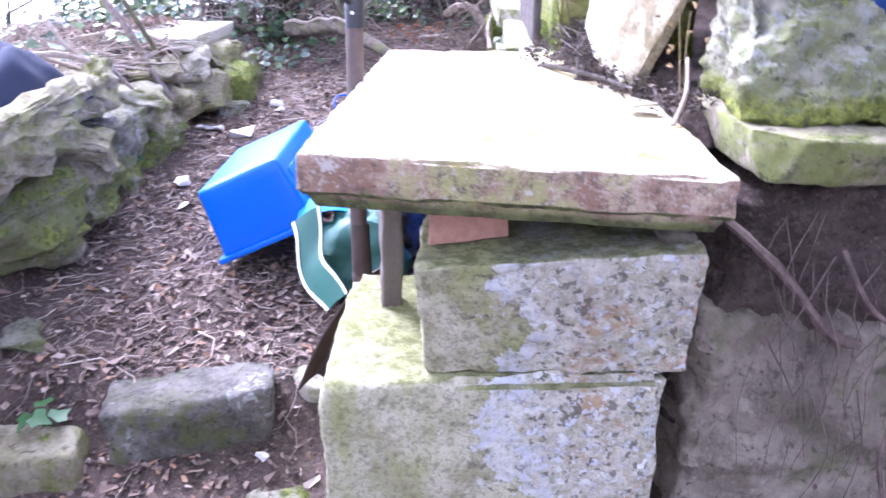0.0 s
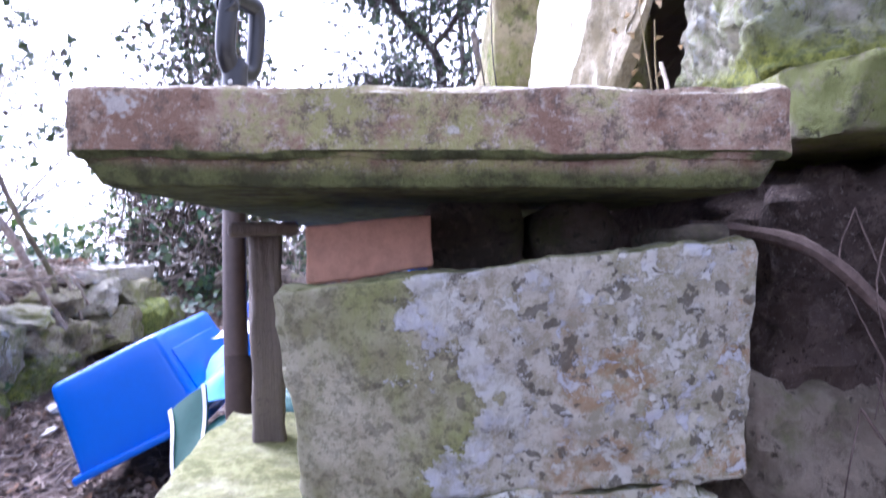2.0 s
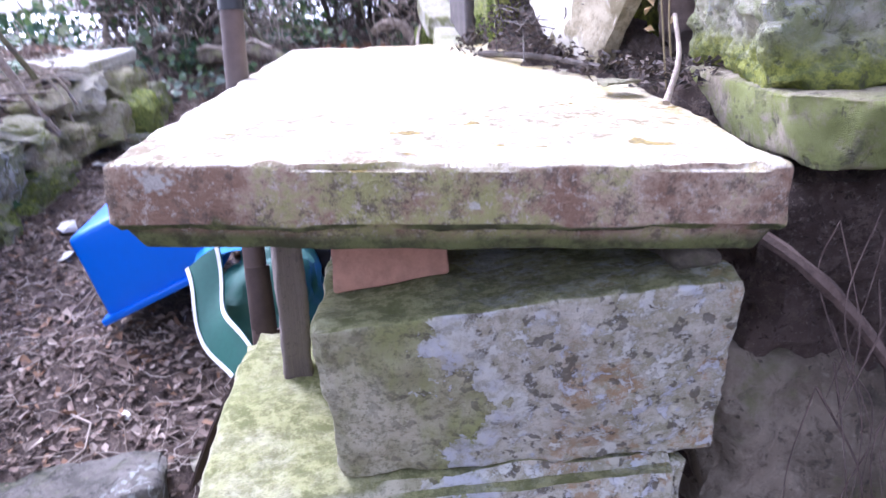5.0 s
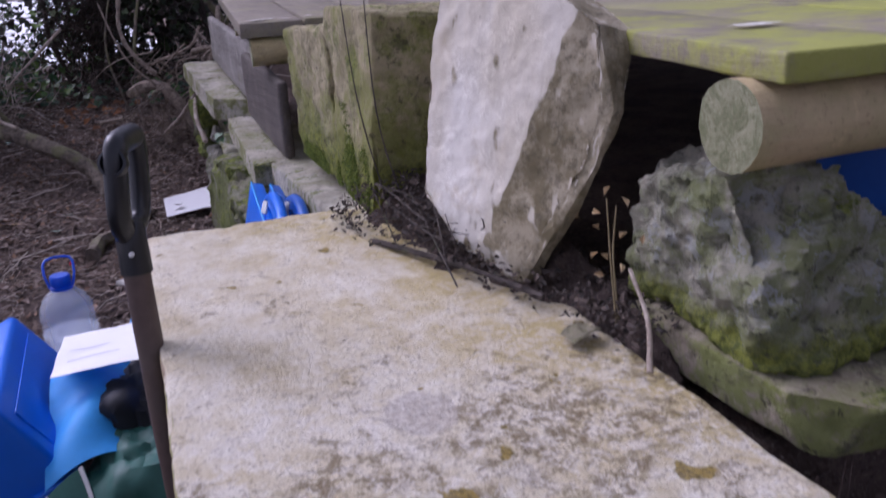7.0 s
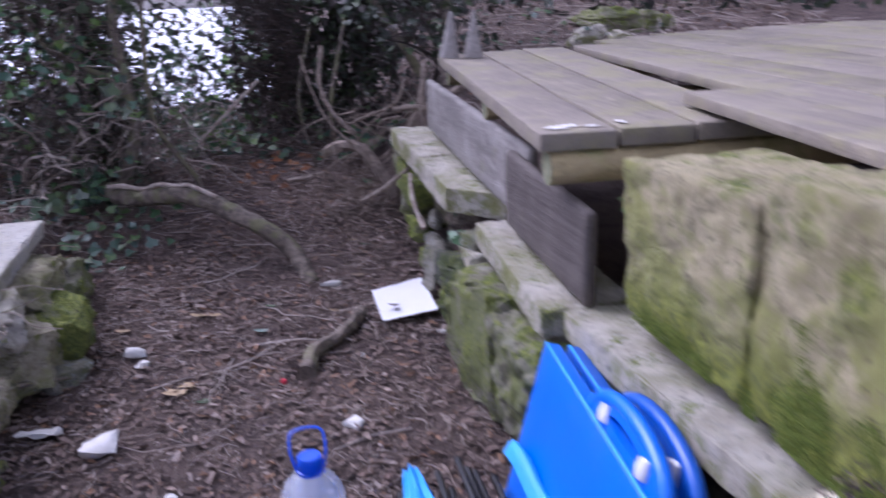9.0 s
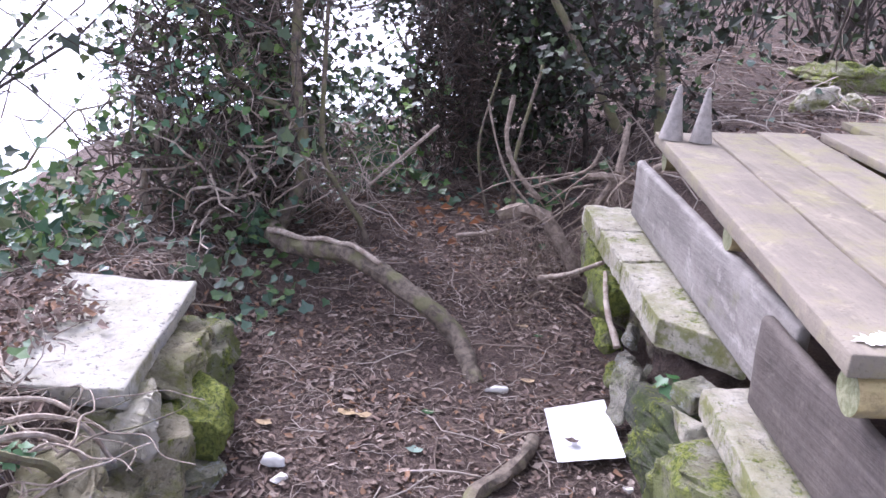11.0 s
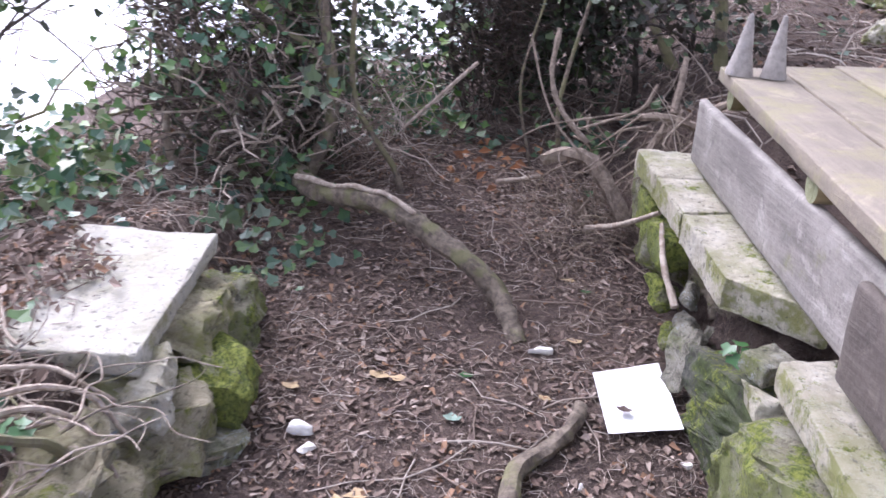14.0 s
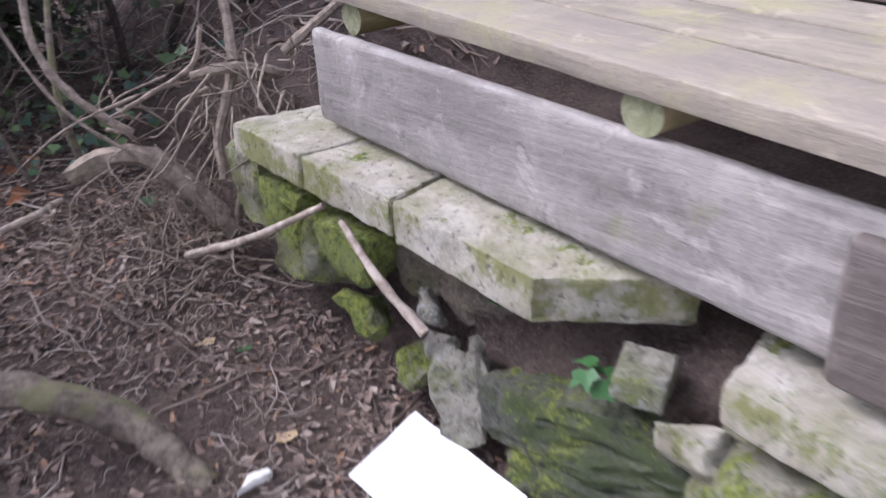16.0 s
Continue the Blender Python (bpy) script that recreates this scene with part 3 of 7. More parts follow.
def add_tube(bm, points, r0, r1, sides=8, wob=0.0, seed=0, flat=1.0, cap=True):
    """A round tube along points, tapered from r0 to r1, knobbly by wob."""
    rings, last = [], None
    n = len(points)
    for i, p in enumerate(points):
        d = (points[min(i + 1, n - 1)] - points[max(i - 1, 0)])
        d = d.normalized() if d.length > 1e-9 else Vector((0, 0, 1))
        side = d.cross(last) if last else d.orthogonal()
        up = d.cross(side if not last else side).normalized() if side.length > 1e-6 else d.orthogonal().normalized()
        if last is not None:
            up = (last - d * last.dot(d)).normalized()
        last = up
        right = d.cross(up).normalized()
        r = r0 + (r1 - r0) * i / max(1, n - 1)
        ring = []
        for s in range(sides):
            a = 2 * math.pi * s / sides
            o = up * math.cos(a) * flat + right * math.sin(a)
            k = r * (1 + wob * noise.noise((p + o * r) * 30 + Vector((seed, 0, 0))))
            ring.append(bm.verts.new(p + o * k))
        rings.append(ring)
    for a, b in zip(rings, rings[1:]):
        for s in range(sides):
            bm.faces.new((a[s], a[(s + 1) % sides], b[(s + 1) % sides], b[s]))
    if cap and sides > 2:
        bm.faces.new(rings[0][::-1])
        bm.faces.new(rings[-1])


def tube(points, r0, r1, sides=8, wob=0.0, seed=0, smooth_line=True, steps=6, flat=1.0):
    bm = bmesh.new()
    add_tube(bm, spline(points, steps) if smooth_line else [Vector(p) for p in points], r0, r1, sides, wob, seed, flat)
    bmesh.ops.recalc_face_normals(bm, faces=bm.faces)
    return bm


def lathe(profile, at, sides=24, turn=None):
    """A turned shape: (radius, height) pairs round an upright axis, then turned."""
    bm = bmesh.new()
    rings = [[bm.verts.new((r * math.cos(2 * math.pi * s / sides), r * math.sin(2 * math.pi * s / sides), h)) for s in range(sides)] for r, h in profile]
    for a, b in zip(rings, rings[1:]):
        for s in range(sides):
            bm.faces.new((a[s], a[(s + 1) % sides], b[(s + 1) % sides], b[s]))
    if profile[0][0] > 0.0005:
        bm.faces.new(rings[0][::-1])
    if profile[-1][0] > 0.0005:
        bm.faces.new(rings[-1])
    bmesh.ops.remove_doubles(bm, verts=bm.verts, dist=0.0002)
    bmesh.ops.recalc_face_normals(bm, faces=bm.faces)
    bmesh.ops.transform(bm, verts=bm.verts, matrix=Matrix.Translation(at) @ (turn or Matrix()))
    return bm


def sheet(f, nu, nv, thick=0.0):
    """A cloth or paper: f(u, v) gives its points; thick closes it into a thin solid."""
    bm = bmesh.new()
    g = [[bm.verts.new(f(i / nu, j / nv)) for j in range(nv + 1)] for i in range(nu + 1)]
    for i in range(nu):
        for j in range(nv):
            bm.faces.new((g[i][j], g[i + 1][j], g[i + 1][j + 1], g[i][j + 1]))
    bmesh.ops.recalc_face_normals(bm, faces=bm.faces)
    if thick:
        bmesh.ops.solidify(bm, geom=bm.faces[:], thickness=thick)
    return bm


def from_lists(name, verts, faces, material, label, category, smooth=False):
    """One joined mesh of things that nobody could count."""
    me = bpy.data.meshes.new(name)
    me.from_pydata(verts, [], faces)
    if smooth:
        me.polygons.foreach_set("use_smooth", [True] * len(me.polygons))
    me.materials.append(material)
    return tagged(new(name, me), label, category, kind="stuff")


rng = random.Random(4)


def leaf_into(verts, faces, at, size, normal, spin, fold=0.25, shape="oval"):
    """A folded leaf of a few faces, lying with its face along normal."""
    n = Vector(normal).normalized()
    a = n.orthogonal().normalized()
    a = (Matrix.Rotation(spin, 3, n) @ a)
    b = n.cross(a)
    o = len(verts)
    f = size * fold
    if shape == "oval":
        pts = [(-0.5, 0, 0), (-0.1, 0.28, f), (0.5, 0, 0), (-0.1, -0.28, f)]
        fs = [(0, 1, 2), (0, 2, 3)]
    elif shape == "ivy":
        pts = [(-0.35, 0, 0), (-0.45, 0.3, f), (-0.05, 0.5, f), (0.15, 0.22, f * 0.6), (0.62, 0, 0), (0.15, -0.22, f * 0.6), (-0.05, -0.5, f), (-0.45, -0.3, f)]
        fs = [(0, 1, 2, 3), (0, 3, 4), (0, 4, 5), (0, 5, 6, 7)]
    else:
        pts = [(-0.5, -0.16, 0), (0.5, -0.2, f), (0.55, 0.2, 0), (-0.45, 0.22, f)]
        fs = [(0, 1, 2), (0, 2, 3)]
    for x, y, z in pts:
        verts.append(Vector(at) + a * (x * size) + b * (y * size) + n * (z if shape != "ivy" else z * 0.5))
    faces.extend(tuple(o + i for i in f2) for f2 in fs)


# ---- ground ----
def ease(a, b, x):
    t = min(1.0, max(0.0, (x - a) / (b - a)))
    return t * t * (3 - 2 * t)


def along(keys, v):
    """Piecewise smooth value through (place, height) keys."""
    for (a, p), (b, q) in zip(keys, keys[1:]):
        if v <= b:
            return p + (q - p) * ease(a, b, v) if v > a else p
    return keys[-1][1]


PATH_KEYS = [(0.9, 0.04), (1.5, 0.22), (1.62, 0.26), (1.80, 0.41), (2.3, 0.49), (3.0, 0.57), (3.7, 0.635), (4.3, 0.69), (5.0, 0.73), (5.6, 0.82), (6.4, 0.93), (7.5, 1.10), (9.5, 1.2)]


def height(x, y):
    path = along(PATH_KEYS, y)
    # the bank behind the wall, falling away to the water
    bank = 1.0 + 0.05 * math.sin(y * 1.7) - 0.15 * (1 - ease(0.8, 2.4, y))
    bank -= 1.1 * ease(2.2, 4.5, -x) + 10.5 * ease(4.0, 26.0, -x)
    left = ease(1.24, 1.42, -x) * (1 - 0.75 * ease(4.9, 5.6, y) * (1 - ease(1.25, 2.2, -x)))
    h = path + (bank - path) * left
    # the bank under the deck and behind it
    edge = 0.42 + 0.10 * ease(1.9, 2.3, y) - 0.20 * ease(3.72, 3.86, y) * (1 - ease(4.12, 4.40, y))
    right = ease(edge - 0.05, edge + 0.10, x) * ease(1.22, 1.34, y) * (1 - ease(5.3, 6.6, y) * (1 - ease(0.5, 1.4, x)))
    under = 1.03 + 0.06 * ease(1.3, 1.0, y) + 0.42 * ease(4.9, 5.9, y) - 0.045 * ease(0.55, 0.35, x) * ease(3.7, 3.9, y)
    h += (under - h) * right
    # wooded slope
    h += 0.30 * ease(6.0, 9.0, y) * ease(0.4, 2.0, x) + 6.0 * ease(9.5, 32.0, y + 0.25 * x) * ease(1.0, 8.0, x - 0.12 * (y - 6)) + 3.5 * ease(5, 30, x)
    # the open side behind the thicket
    h -= 11.5 * ease(7.4, 26.0, y) * ease(-1.5, 2.0, -x + 0.12 * (y - 6) + 0.2)
    h += (2.0 * ease(-3, -14, y)) * ease(-8, 0, x)
    h += 0.018 * noise.noise(Vector((x * 2.3, y * 2.3, 0))) + 0.012 * noise.noise(Vector((x * 8, y * 8, 3)))
    return h


def axis_points(lo, a, b, hi, fine, grow=1.28):
    mid = list(np.arange(a, b + 1e-6, fine))
    out, step, v = [], fine, a
    while v > lo:
        step *= grow
        v -= step
        out.append(max(v, lo))
    out2, step, v = [], fine, b
    while v < hi:
        step *= grow
        v += step
        out2.append(min(v, hi))
    return out[::-1] + mid + out2


def build_ground():
    xs, ys = axis_points(-400, -2.6, 1.6, 600, 0.04), axis_points(-300, 0.6, 7.2, 900, 0.04)
    verts = [(x, y, height(x, y)) for y in ys for x in xs]
    w = len(xs)
    faces = [(j * w + i, j * w + i + 1, (j + 1) * w + i + 1, (j + 1) * w + i) for j in range(len(ys) - 1) for i in range(w - 1)]
    me = bpy.data.meshes.new("ground")
    me.from_pydata(verts, [], faces)
    me.polygons.foreach_set("use_smooth", [True] * len(me.polygons))
    me.materials.append(M["soil"])
    tagged(new("ground", me), "dark brown soil trodden and strewn with dead leaves", "ground", kind="structure")


build_ground()
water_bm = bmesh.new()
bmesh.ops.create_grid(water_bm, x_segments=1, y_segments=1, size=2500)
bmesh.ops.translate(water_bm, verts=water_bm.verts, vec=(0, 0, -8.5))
tagged(part("water", water_bm, M["water"], origin=(0, 0, -8.5)), "open water far below the bank, sky glare in its colour", "water", kind="structure")


# ---- stones ----
def stone(name, corners, mat, label, n=(14, 14, 8), p=0.02, rough=0.006, freq=14.0, seed=0, chips=0.02, strata=0.0, group="", category="stone", cuts=()):
    ob = part(name, hexa(corners, n, p, rough, freq, seed, chips, strata, cuts), M[mat])
    return tagged(ob, label, category, group)


# the table of stone: two ashlar blocks and a paving slab
def build_slab():
    fl, fr, bl, br = Vector((-0.207, 1.08, 1.150)), Vector((0.405, 1.040, 1.122)), Vector((-0.150, 2.20, 1.175)), Vector((0.44, 2.19, 1.165))
    d, e = Vector((0, 0, -0.062)), Vector((0, 0, -0.085))
    top = hexa([fl + d, fr + d, br + d, bl + d, fl, fr, br, bl], (60, 70, 6), 0.007, 0.0030, 18, 3, 0.010)
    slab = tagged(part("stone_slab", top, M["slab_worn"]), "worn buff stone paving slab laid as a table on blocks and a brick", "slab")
    i = Vector((0.022, 0.020, 0))
    j = Vector((-0.022, 0.020, 0))
    k = Vector((0.022, -0.020, 0))
    low = [fl + e + i, fr + e + j, br + e - i, bl + e + k, fl + d + Vector((0.008, 0.008, 0.004)), fr + d + Vector((-0.008, 0.008, 0.004)), br + d + Vector((-0.008, -0.008, 0.004)), bl + d + Vector((0.008, -0.008, 0.004))]
    # takes the shade-darkened green of slab_mat's downward faces
    part("chamfered_underside", hexa(low, (30, 40, 4), 0.004, 0.0015, 16, 5), M["slab_worn"], slab, "green underside with tooled chamfer, shade in its colour")


build_slab()
stone("ashlar_block", [(-0.030, 1.165, 0.758), (0.402, 1.150, 0.762), (0.405, 1.50, 0.762), (-0.03, 1.50, 0.758), (-0.040, 1.100, 0.968), (0.392, 1.090, 0.998), (0.40, 1.48, 0.99), (-0.03, 1.48, 0.965)], "block",
      "squared stone block crusted with grey lichen on another block", (50, 30, 28), 0.006, 0.006, 13, 11, 0.02, category="stone block")
stone("ashlar_block", [(-0.20, 1.15, -0.02), (0.36, 1.15, -0.02), (0.36, 1.60, -0.02), (-0.22, 1.60, -0.02), (-0.205, 1.140, 0.745), (0.365, 1.140, 0.765), (0.37, 1.60, 0.762), (-0.18, 1.52, 0.80)], "block",
      "large squared stone block with green algae and lichen", (40, 24, 44), 0.018, 0.009, 8, 17, 0.05, category="stone block")
stone("packing_stone", box8(0.33, 0.39, 1.13, 1.28, 0.990, 1.012), "darkrock", "thin dark stone wedged under the slab", (10, 10, 4), 0.03, 0.004, 20, 3)
stone("packing_stone", box8(0.10, 0.22, 1.30, 1.46, 0.975, 1.06), "darkrock", "dark stone packed under the slab", (10, 10, 6), 0.03, 0.006, 20, 4)
stone("packing_stone", box8(0.225, 0.33, 1.28, 1.46, 0.98, 1.05), "darkrock", "dark stone packed under the slab", (10, 10, 6), 0.03, 0.006, 20, 5)
stone("brick", [(-0.023, 1.195, 0.970), (0.105, 1.200, 0.984), (0.10, 1.36, 0.986), (-0.02, 1.36, 0.972), (-0.023, 1.198, 1.030), (0.105, 1.203, 1.036), (0.10, 1.36, 1.040), (-0.02, 1.36, 1.034)], "brick",
      "orange clay brick wedged between block and slab", (14, 16, 8), 0.004, 0.002, 30, 2, 0.004, category="brick")

# the slab and rock on the bank beside it
stone("paving_slab", [(0.470, 1.122, 1.092), (1.15, 1.01, 1.090), (1.2, 1.50, 1.085), (0.475, 1.46, 1.088), (0.458, 1.100, 1.165), (1.15, 0.985, 1.165), (1.2, 1.5, 1.165), (0.462, 1.46, 1.168)], "mossy_slab",
      "mossy green paving slab lying on the earth bank", (44, 28, 10), 0.008, 0.006, 12, 21, 0.03, category="slab", cuts=[((0.466, 1.16, 1.12), (-0.80, -0.60, 0.0)), ((0.60, 1.085, 1.125), (0.10, -0.72, -0.70))])
stone("boulder", [(0.462, 1.185, 1.166), (1.06, 1.09, 1.165), (1.02, 1.52, 1.165), (0.490, 1.50, 1.168), (0.470, 1.270, 1.420), (1.06, 1.17, 1.40), (1.02, 1.50, 1.38), (0.495, 1.50, 1.385)], "boulder",
      "rough pitted grey boulder with moss at its foot", (84, 60, 54), 0.016, 0.020, 13, 23, 0.05, 0.006, category="boulder",
      cuts=[((0.478, 1.295, 1.398), (0.10, 0.10, 1.0)), ((0.63, 1.30, 1.372), (0.62, -0.10, 0.78)), ((0.462, 1.30, 1.30), (-1.0, 0.10, 0.05)), ((0.52, 1.24, 1.35), (-0.55, -0.75, 0.38)), ((0.50, 1.42, 1.362), (-0.15, 0.25, 1.0))])
stone("bank_rock", [(0.40, 1.22, 0.0), (0.95, 1.17, 0.0), (0.95, 1.5, 0.0), (0.40, 1.5, 0.0), (0.425, 1.21, 0.85), (0.80, 1.20, 0.82), (0.95, 1.5, 0.86), (0.43, 1.5, 0.88)], "bankrock",
      "damp brown rock face under the earth bank", (40, 16, 50), 0.04, 0.03, 7, 29, 0.03, category="rock")
stone("bank_rock", [(0.98, 1.05, 0.0), (1.7, 0.95, 0.0), (1.7, 1.5, 0.0), (0.98, 1.5, 0.0), (1.0, 1.12, 0.72), (1.7, 1.05, 0.70), (1.7, 1.5, 0.8), (0.98, 1.5, 0.8)], "bankrock",
      "damp brown rock face under the earth bank", (40, 16, 50), 0.04, 0.03, 7, 31, 0.03, category="rock")
stone("earth_bank", [(0.42, 1.29, 0.55), (1.8, 1.22, 0.55), (1.8, 1.75, 0.55), (0.42, 1.75, 0.55), (0.47, 1.20, 1.085), (1.8, 1.10, 1.08), (1.8, 1.75, 1.08), (0.44, 1.75, 1.10)], "soil",
      "dark earth bank hung with fine roots", (70, 14, 34), 0.05, 0.045, 8, 37, 0.0, category="earth bank")

# the white stone and the mossy ashlars before the deck
FACE_AT, FACE_OUT = Vector((0.334, 1.774, 1.201)), Vector((-0.963, -0.157, 0.218)).normalized()


def on_face(y, z, deep=0.0):
    """A point of the leaning stone: y and z on its sawn face, then deep metres into it."""
    x = FACE_AT.x - (FACE_OUT.y * (y - FACE_AT.y) + FACE_OUT.z * (z - FACE_AT.z)) / FACE_OUT.x
    return Vector((x, y, z)) - FACE_OUT * deep


def break_plane(a, b, c, inside):
    """The plane through three points, turned away from a point inside the stone."""
    out = (b - a).cross(c - a).normalized()
    return a, (out if (inside - a).dot(out) < 0 else -out)


def build_leaning_stone():
    mid, t = on_face(1.76, 1.42, 0.035), 0.078
    edge = [(1.925, 1.712), (1.815, 1.690), (1.545, 1.560), (1.512, 1.450), (1.530, 1.364), (1.630, 1.160), (1.771, 1.196), (1.893, 1.262), (1.937, 1.510)]
    cuts = [break_plane(on_face(*a), on_face(*b), on_face(*a, 0.1), mid) for a, b in zip(edge, edge[1:] + edge[:1])]
    # the broken near corner: a long upper flake and a deeper lower one
    cuts.append(break_plane(on_face(1.562, 1.57), on_face(1.590, 1.44), on_face(1.512, 1.50, 0.035), mid))
    cuts.append(break_plane(on_face(1.640, 1.40), on_face(1.700, 1.235), on_face(1.545, 1.30, 0.045), mid))
    cuts.append(break_plane(on_face(1.680, 1.20, 0.012), on_face(1.625, 1.165, 0.035), on_face(1.76, 1.195, 0.0), mid))
    cuts.append(break_plane(on_face(1.60, 1.19, 0.055), on_face(1.535, 1.36, 0.055), on_face(1.68, 1.18, 0.078), mid))
    ring = [(1.50, 1.14), (1.95, 1.14), (1.95, 1.73), (1.50, 1.73)]
    f, b = [on_face(*q) for q in ring], [on_face(*q, t) for q in ring]
    stone("leaning_stone", [f[0], b[0], b[1], f[1], f[3], b[3], b[2], f[2]], "white", "pale fresh-cut stone leaning against the deck edge", (26, 66, 80), 0.004, 0.005, 13, 41, 0.010, category="stone", cuts=cuts)


build_leaning_stone()
near_block = stone("mossy_ashlar", [(0.290, 2.08, 1.165), (0.62, 2.02, 1.165), (0.66, 2.42, 1.165), (0.325, 2.435, 1.165), (0.300, 2.045, 1.575), (0.62, 1.99, 1.565), (0.66, 2.42, 1.56), (0.320, 2.415, 1.580)], "ashlar",
      "tall squared stone green with moss on a ledge", (48, 48, 52), 0.010, 0.009, 12, 43, 0.03, category="stone block")
far_block = stone("mossy_ashlar", [(0.325, 2.445, 1.165), (0.62, 2.42, 1.165), (0.66, 2.88, 1.165), (0.352, 2.90, 1.165), (0.320, 2.43, 1.535), (0.62, 2.42, 1.53), (0.66, 2.88, 1.51), (0.337, 2.905, 1.510)], "ashlar",
      "squared stone with yellow moss on a ledge", (48, 48, 52), 0.010, 0.009, 12, 47, 0.03, category="stone block")



def moss_on(block, a, b, z0, z1, seed, n):
    """A cushion of fine moss on the passage face of a block, from a to b along its foot."""
    gg = random.Random(seed)
    vs, fs = [], []
    a, b = Vector(a), Vector(b)
    while n:
        u, w = gg.random(), gg.random() ** 1.5
        p = a.lerp(b, u)
        z = z0 + (z1 - z0) * w
        if noise.noise(Vector((p.y * 9, z * 9, seed))) + 0.35 - 0.8 * w < gg.uniform(0.0, 0.35):
            continue
        leaf_into(vs, fs, (p.x + 0.004 - gg.uniform(0.0, 0.009), p.y, z), gg.uniform(0.003, 0.0075), (-1, gg.gauss(-0.3, 0.6), gg.gauss(0.4, 0.6)), gg.uniform(0, 6.28), 0.3, "oval")
        n -= 1
    bm = bmesh.new()
    vv = [bm.verts.new(v) for v in vs]
    for f in fs:
        bm.faces.new([vv[j] for j in f])
    part("moss_cushion", bm, M["moss"], block, "bright green moss cushion", smooth=False)


moss_on(near_block, (0.294, 2.11, 0), (0.322, 2.43, 0), 1.165, 1.38, 5, 5200)
moss_on(far_block, (0.322, 2.45, 0), (0.348, 2.89, 0), 1.165, 1.30, 9, 2200)
# ledge of paving stones along the passage
LEDGE = [
    ((0.240, 2.10), (0.290, 3.10), (0.52, 3.10), (0.52, 2.02), 1.155, 1.085, 0.075, 51),
    ((0.237, 3.115), (0.280, 3.77), (0.50, 3.80), (0.50, 3.115), 1.088, 1.143, 0.075, 53),
    ((0.280, 4.145), (0.272, 4.505), (0.52, 4.53), (0.47, 3.92), 1.180, 1.226, 0.095, 57),
    ((0.272, 4.515), (0.280, 4.84), (0.54, 4.80), (0.52, 4.54), 1.226, 1.240, 0.085, 59),
    ((0.281, 4.85), (0.289, 5.16), (0.56, 5.08), (0.54, 4.81), 1.240, 1.255, 0.085, 61),
]
for i, (a, b, c, d, z0, z1, th, s) in enumerate(LEDGE):
    ring = [a, d, c, b]
    zr = [z0, z0, z1, z1] if i else [1.150, 1.150, 1.092, 1.092]
    stone("ledge_stone", [(x, y, z - th) for (x, y), z in zip(ring, zr)] + [(x, y, z) for (x, y), z in zip(ring, zr)], "ledge",
          "flat pale ledge stone with a mossy edge", (30, 50, 9), 0.006, 0.005, 16, s, 0.02, group="ledge stones", category="ledge stone")


# ---- timber ----
def plank(name, a, b, width, z0, z1, th, mat, label, parent=None, seed=0, side=1):
    """A board from a to b (its left edge), width to the right, top at z0..z1."""
    a, b = Vector((*a, z0)), Vector((*b, z1))
    r = Vector(((b - a).y, -(b - a).x, 0)).normalized() * width * side
    d = Vector((0, 0, -th))
    cs = [a + d, a + r + d, b + r + d, b + d, a, a + r, b + r, b]
    return part(name, hexa(cs, (6, 24, 3), 0.004, 0.0018, 10, seed, 0.004), mat, parent)


deck = tagged(holder("deck", (1.0, 3.5, 1.03)), "low weathered timber deck of scaffold boards on logs", "deck")
U = Vector((0.23, 1.77)).normalized()
V = Vector((U.y, -U.x))
A0 = Vector((0.268, 3.20))
for i in range(3):
    a = A0 + V * (0.205 * i)
    b = a + U * (1.82 + 0.04 * i)
    plank("board", a, b, 0.198, 1.52 + 0.004 * i, 1.593 + 0.003 * i, 0.046, M["deck"], "", deck, 70 + i)
B0 = Vector((0.474, 1.222))
near = [0.0, 0.02, -0.03, 0.01, 0.03, -0.02, 0.0, 0.02, -0.01, 0.03, 0.0, -0.02, 0.01, 0.0]
for i in range(14):
    a = B0 + V * (0.218 * i) + U * near[i]
    ln = (2.15, 3.86, 4.25, 4.35, 4.5, 4.6, 4.55, 4.7, 4.8, 4.75, 4.9, 4.85, 4.9, 5.0)[i]
    b = a + U * ln
    z1 = 1.556 + 0.0105 * ln
    plank("board", a, b, 0.213, 1.538 + 0.002 * (i % 3), z1 + 0.002 * (i % 2), 0.034, M["deck"], "", deck, 80 + i)


def log(name, a, b, r, seed):
    bm = tube([a, (Vector(a) * 2 + Vector(b)) / 3, (Vector(a) + Vector(b) * 2) / 3, b], r, r * 0.97, 20, 0.06, seed, steps=5)
    return part(name, bm, M["log"], deck)


log("log_joist", (0.462, 1.285, 1.452), (3.3, 1.10, 1.46), 0.055, 1)
log("log_joist", (0.300, 3.235, 1.428), (3.4, 2.85, 1.45), 0.045, 2)
log("log_joist", (0.395, 4.015, 1.478), (3.4, 3.65, 1.46), 0.042, 3)
log("log_joist", (0.515, 4.90, 1.505), (3.4, 4.55, 1.50), 0.042, 4)


def fascia(a, b, th, za, zb, seed, label, mat="board"):
    a, b = Vector(a), Vector(b)
    r = Vector(((b - a).y, -(b - a).x)).normalized() * th
    c = [(*a, za[0]), (*(a + r), za[0]), (*(b + r), zb[0]), (*b, zb[0]), (*a, za[1]), (*(a + r), za[1]), (*(b + r), zb[1]), (*b, zb[1])]
    tagged(part("scaffold_board", hexa(c, (4, 36, 10), 0.014, 0.002, 10, seed, 0.006), M[mat]), label, "board", "boards under the deck")


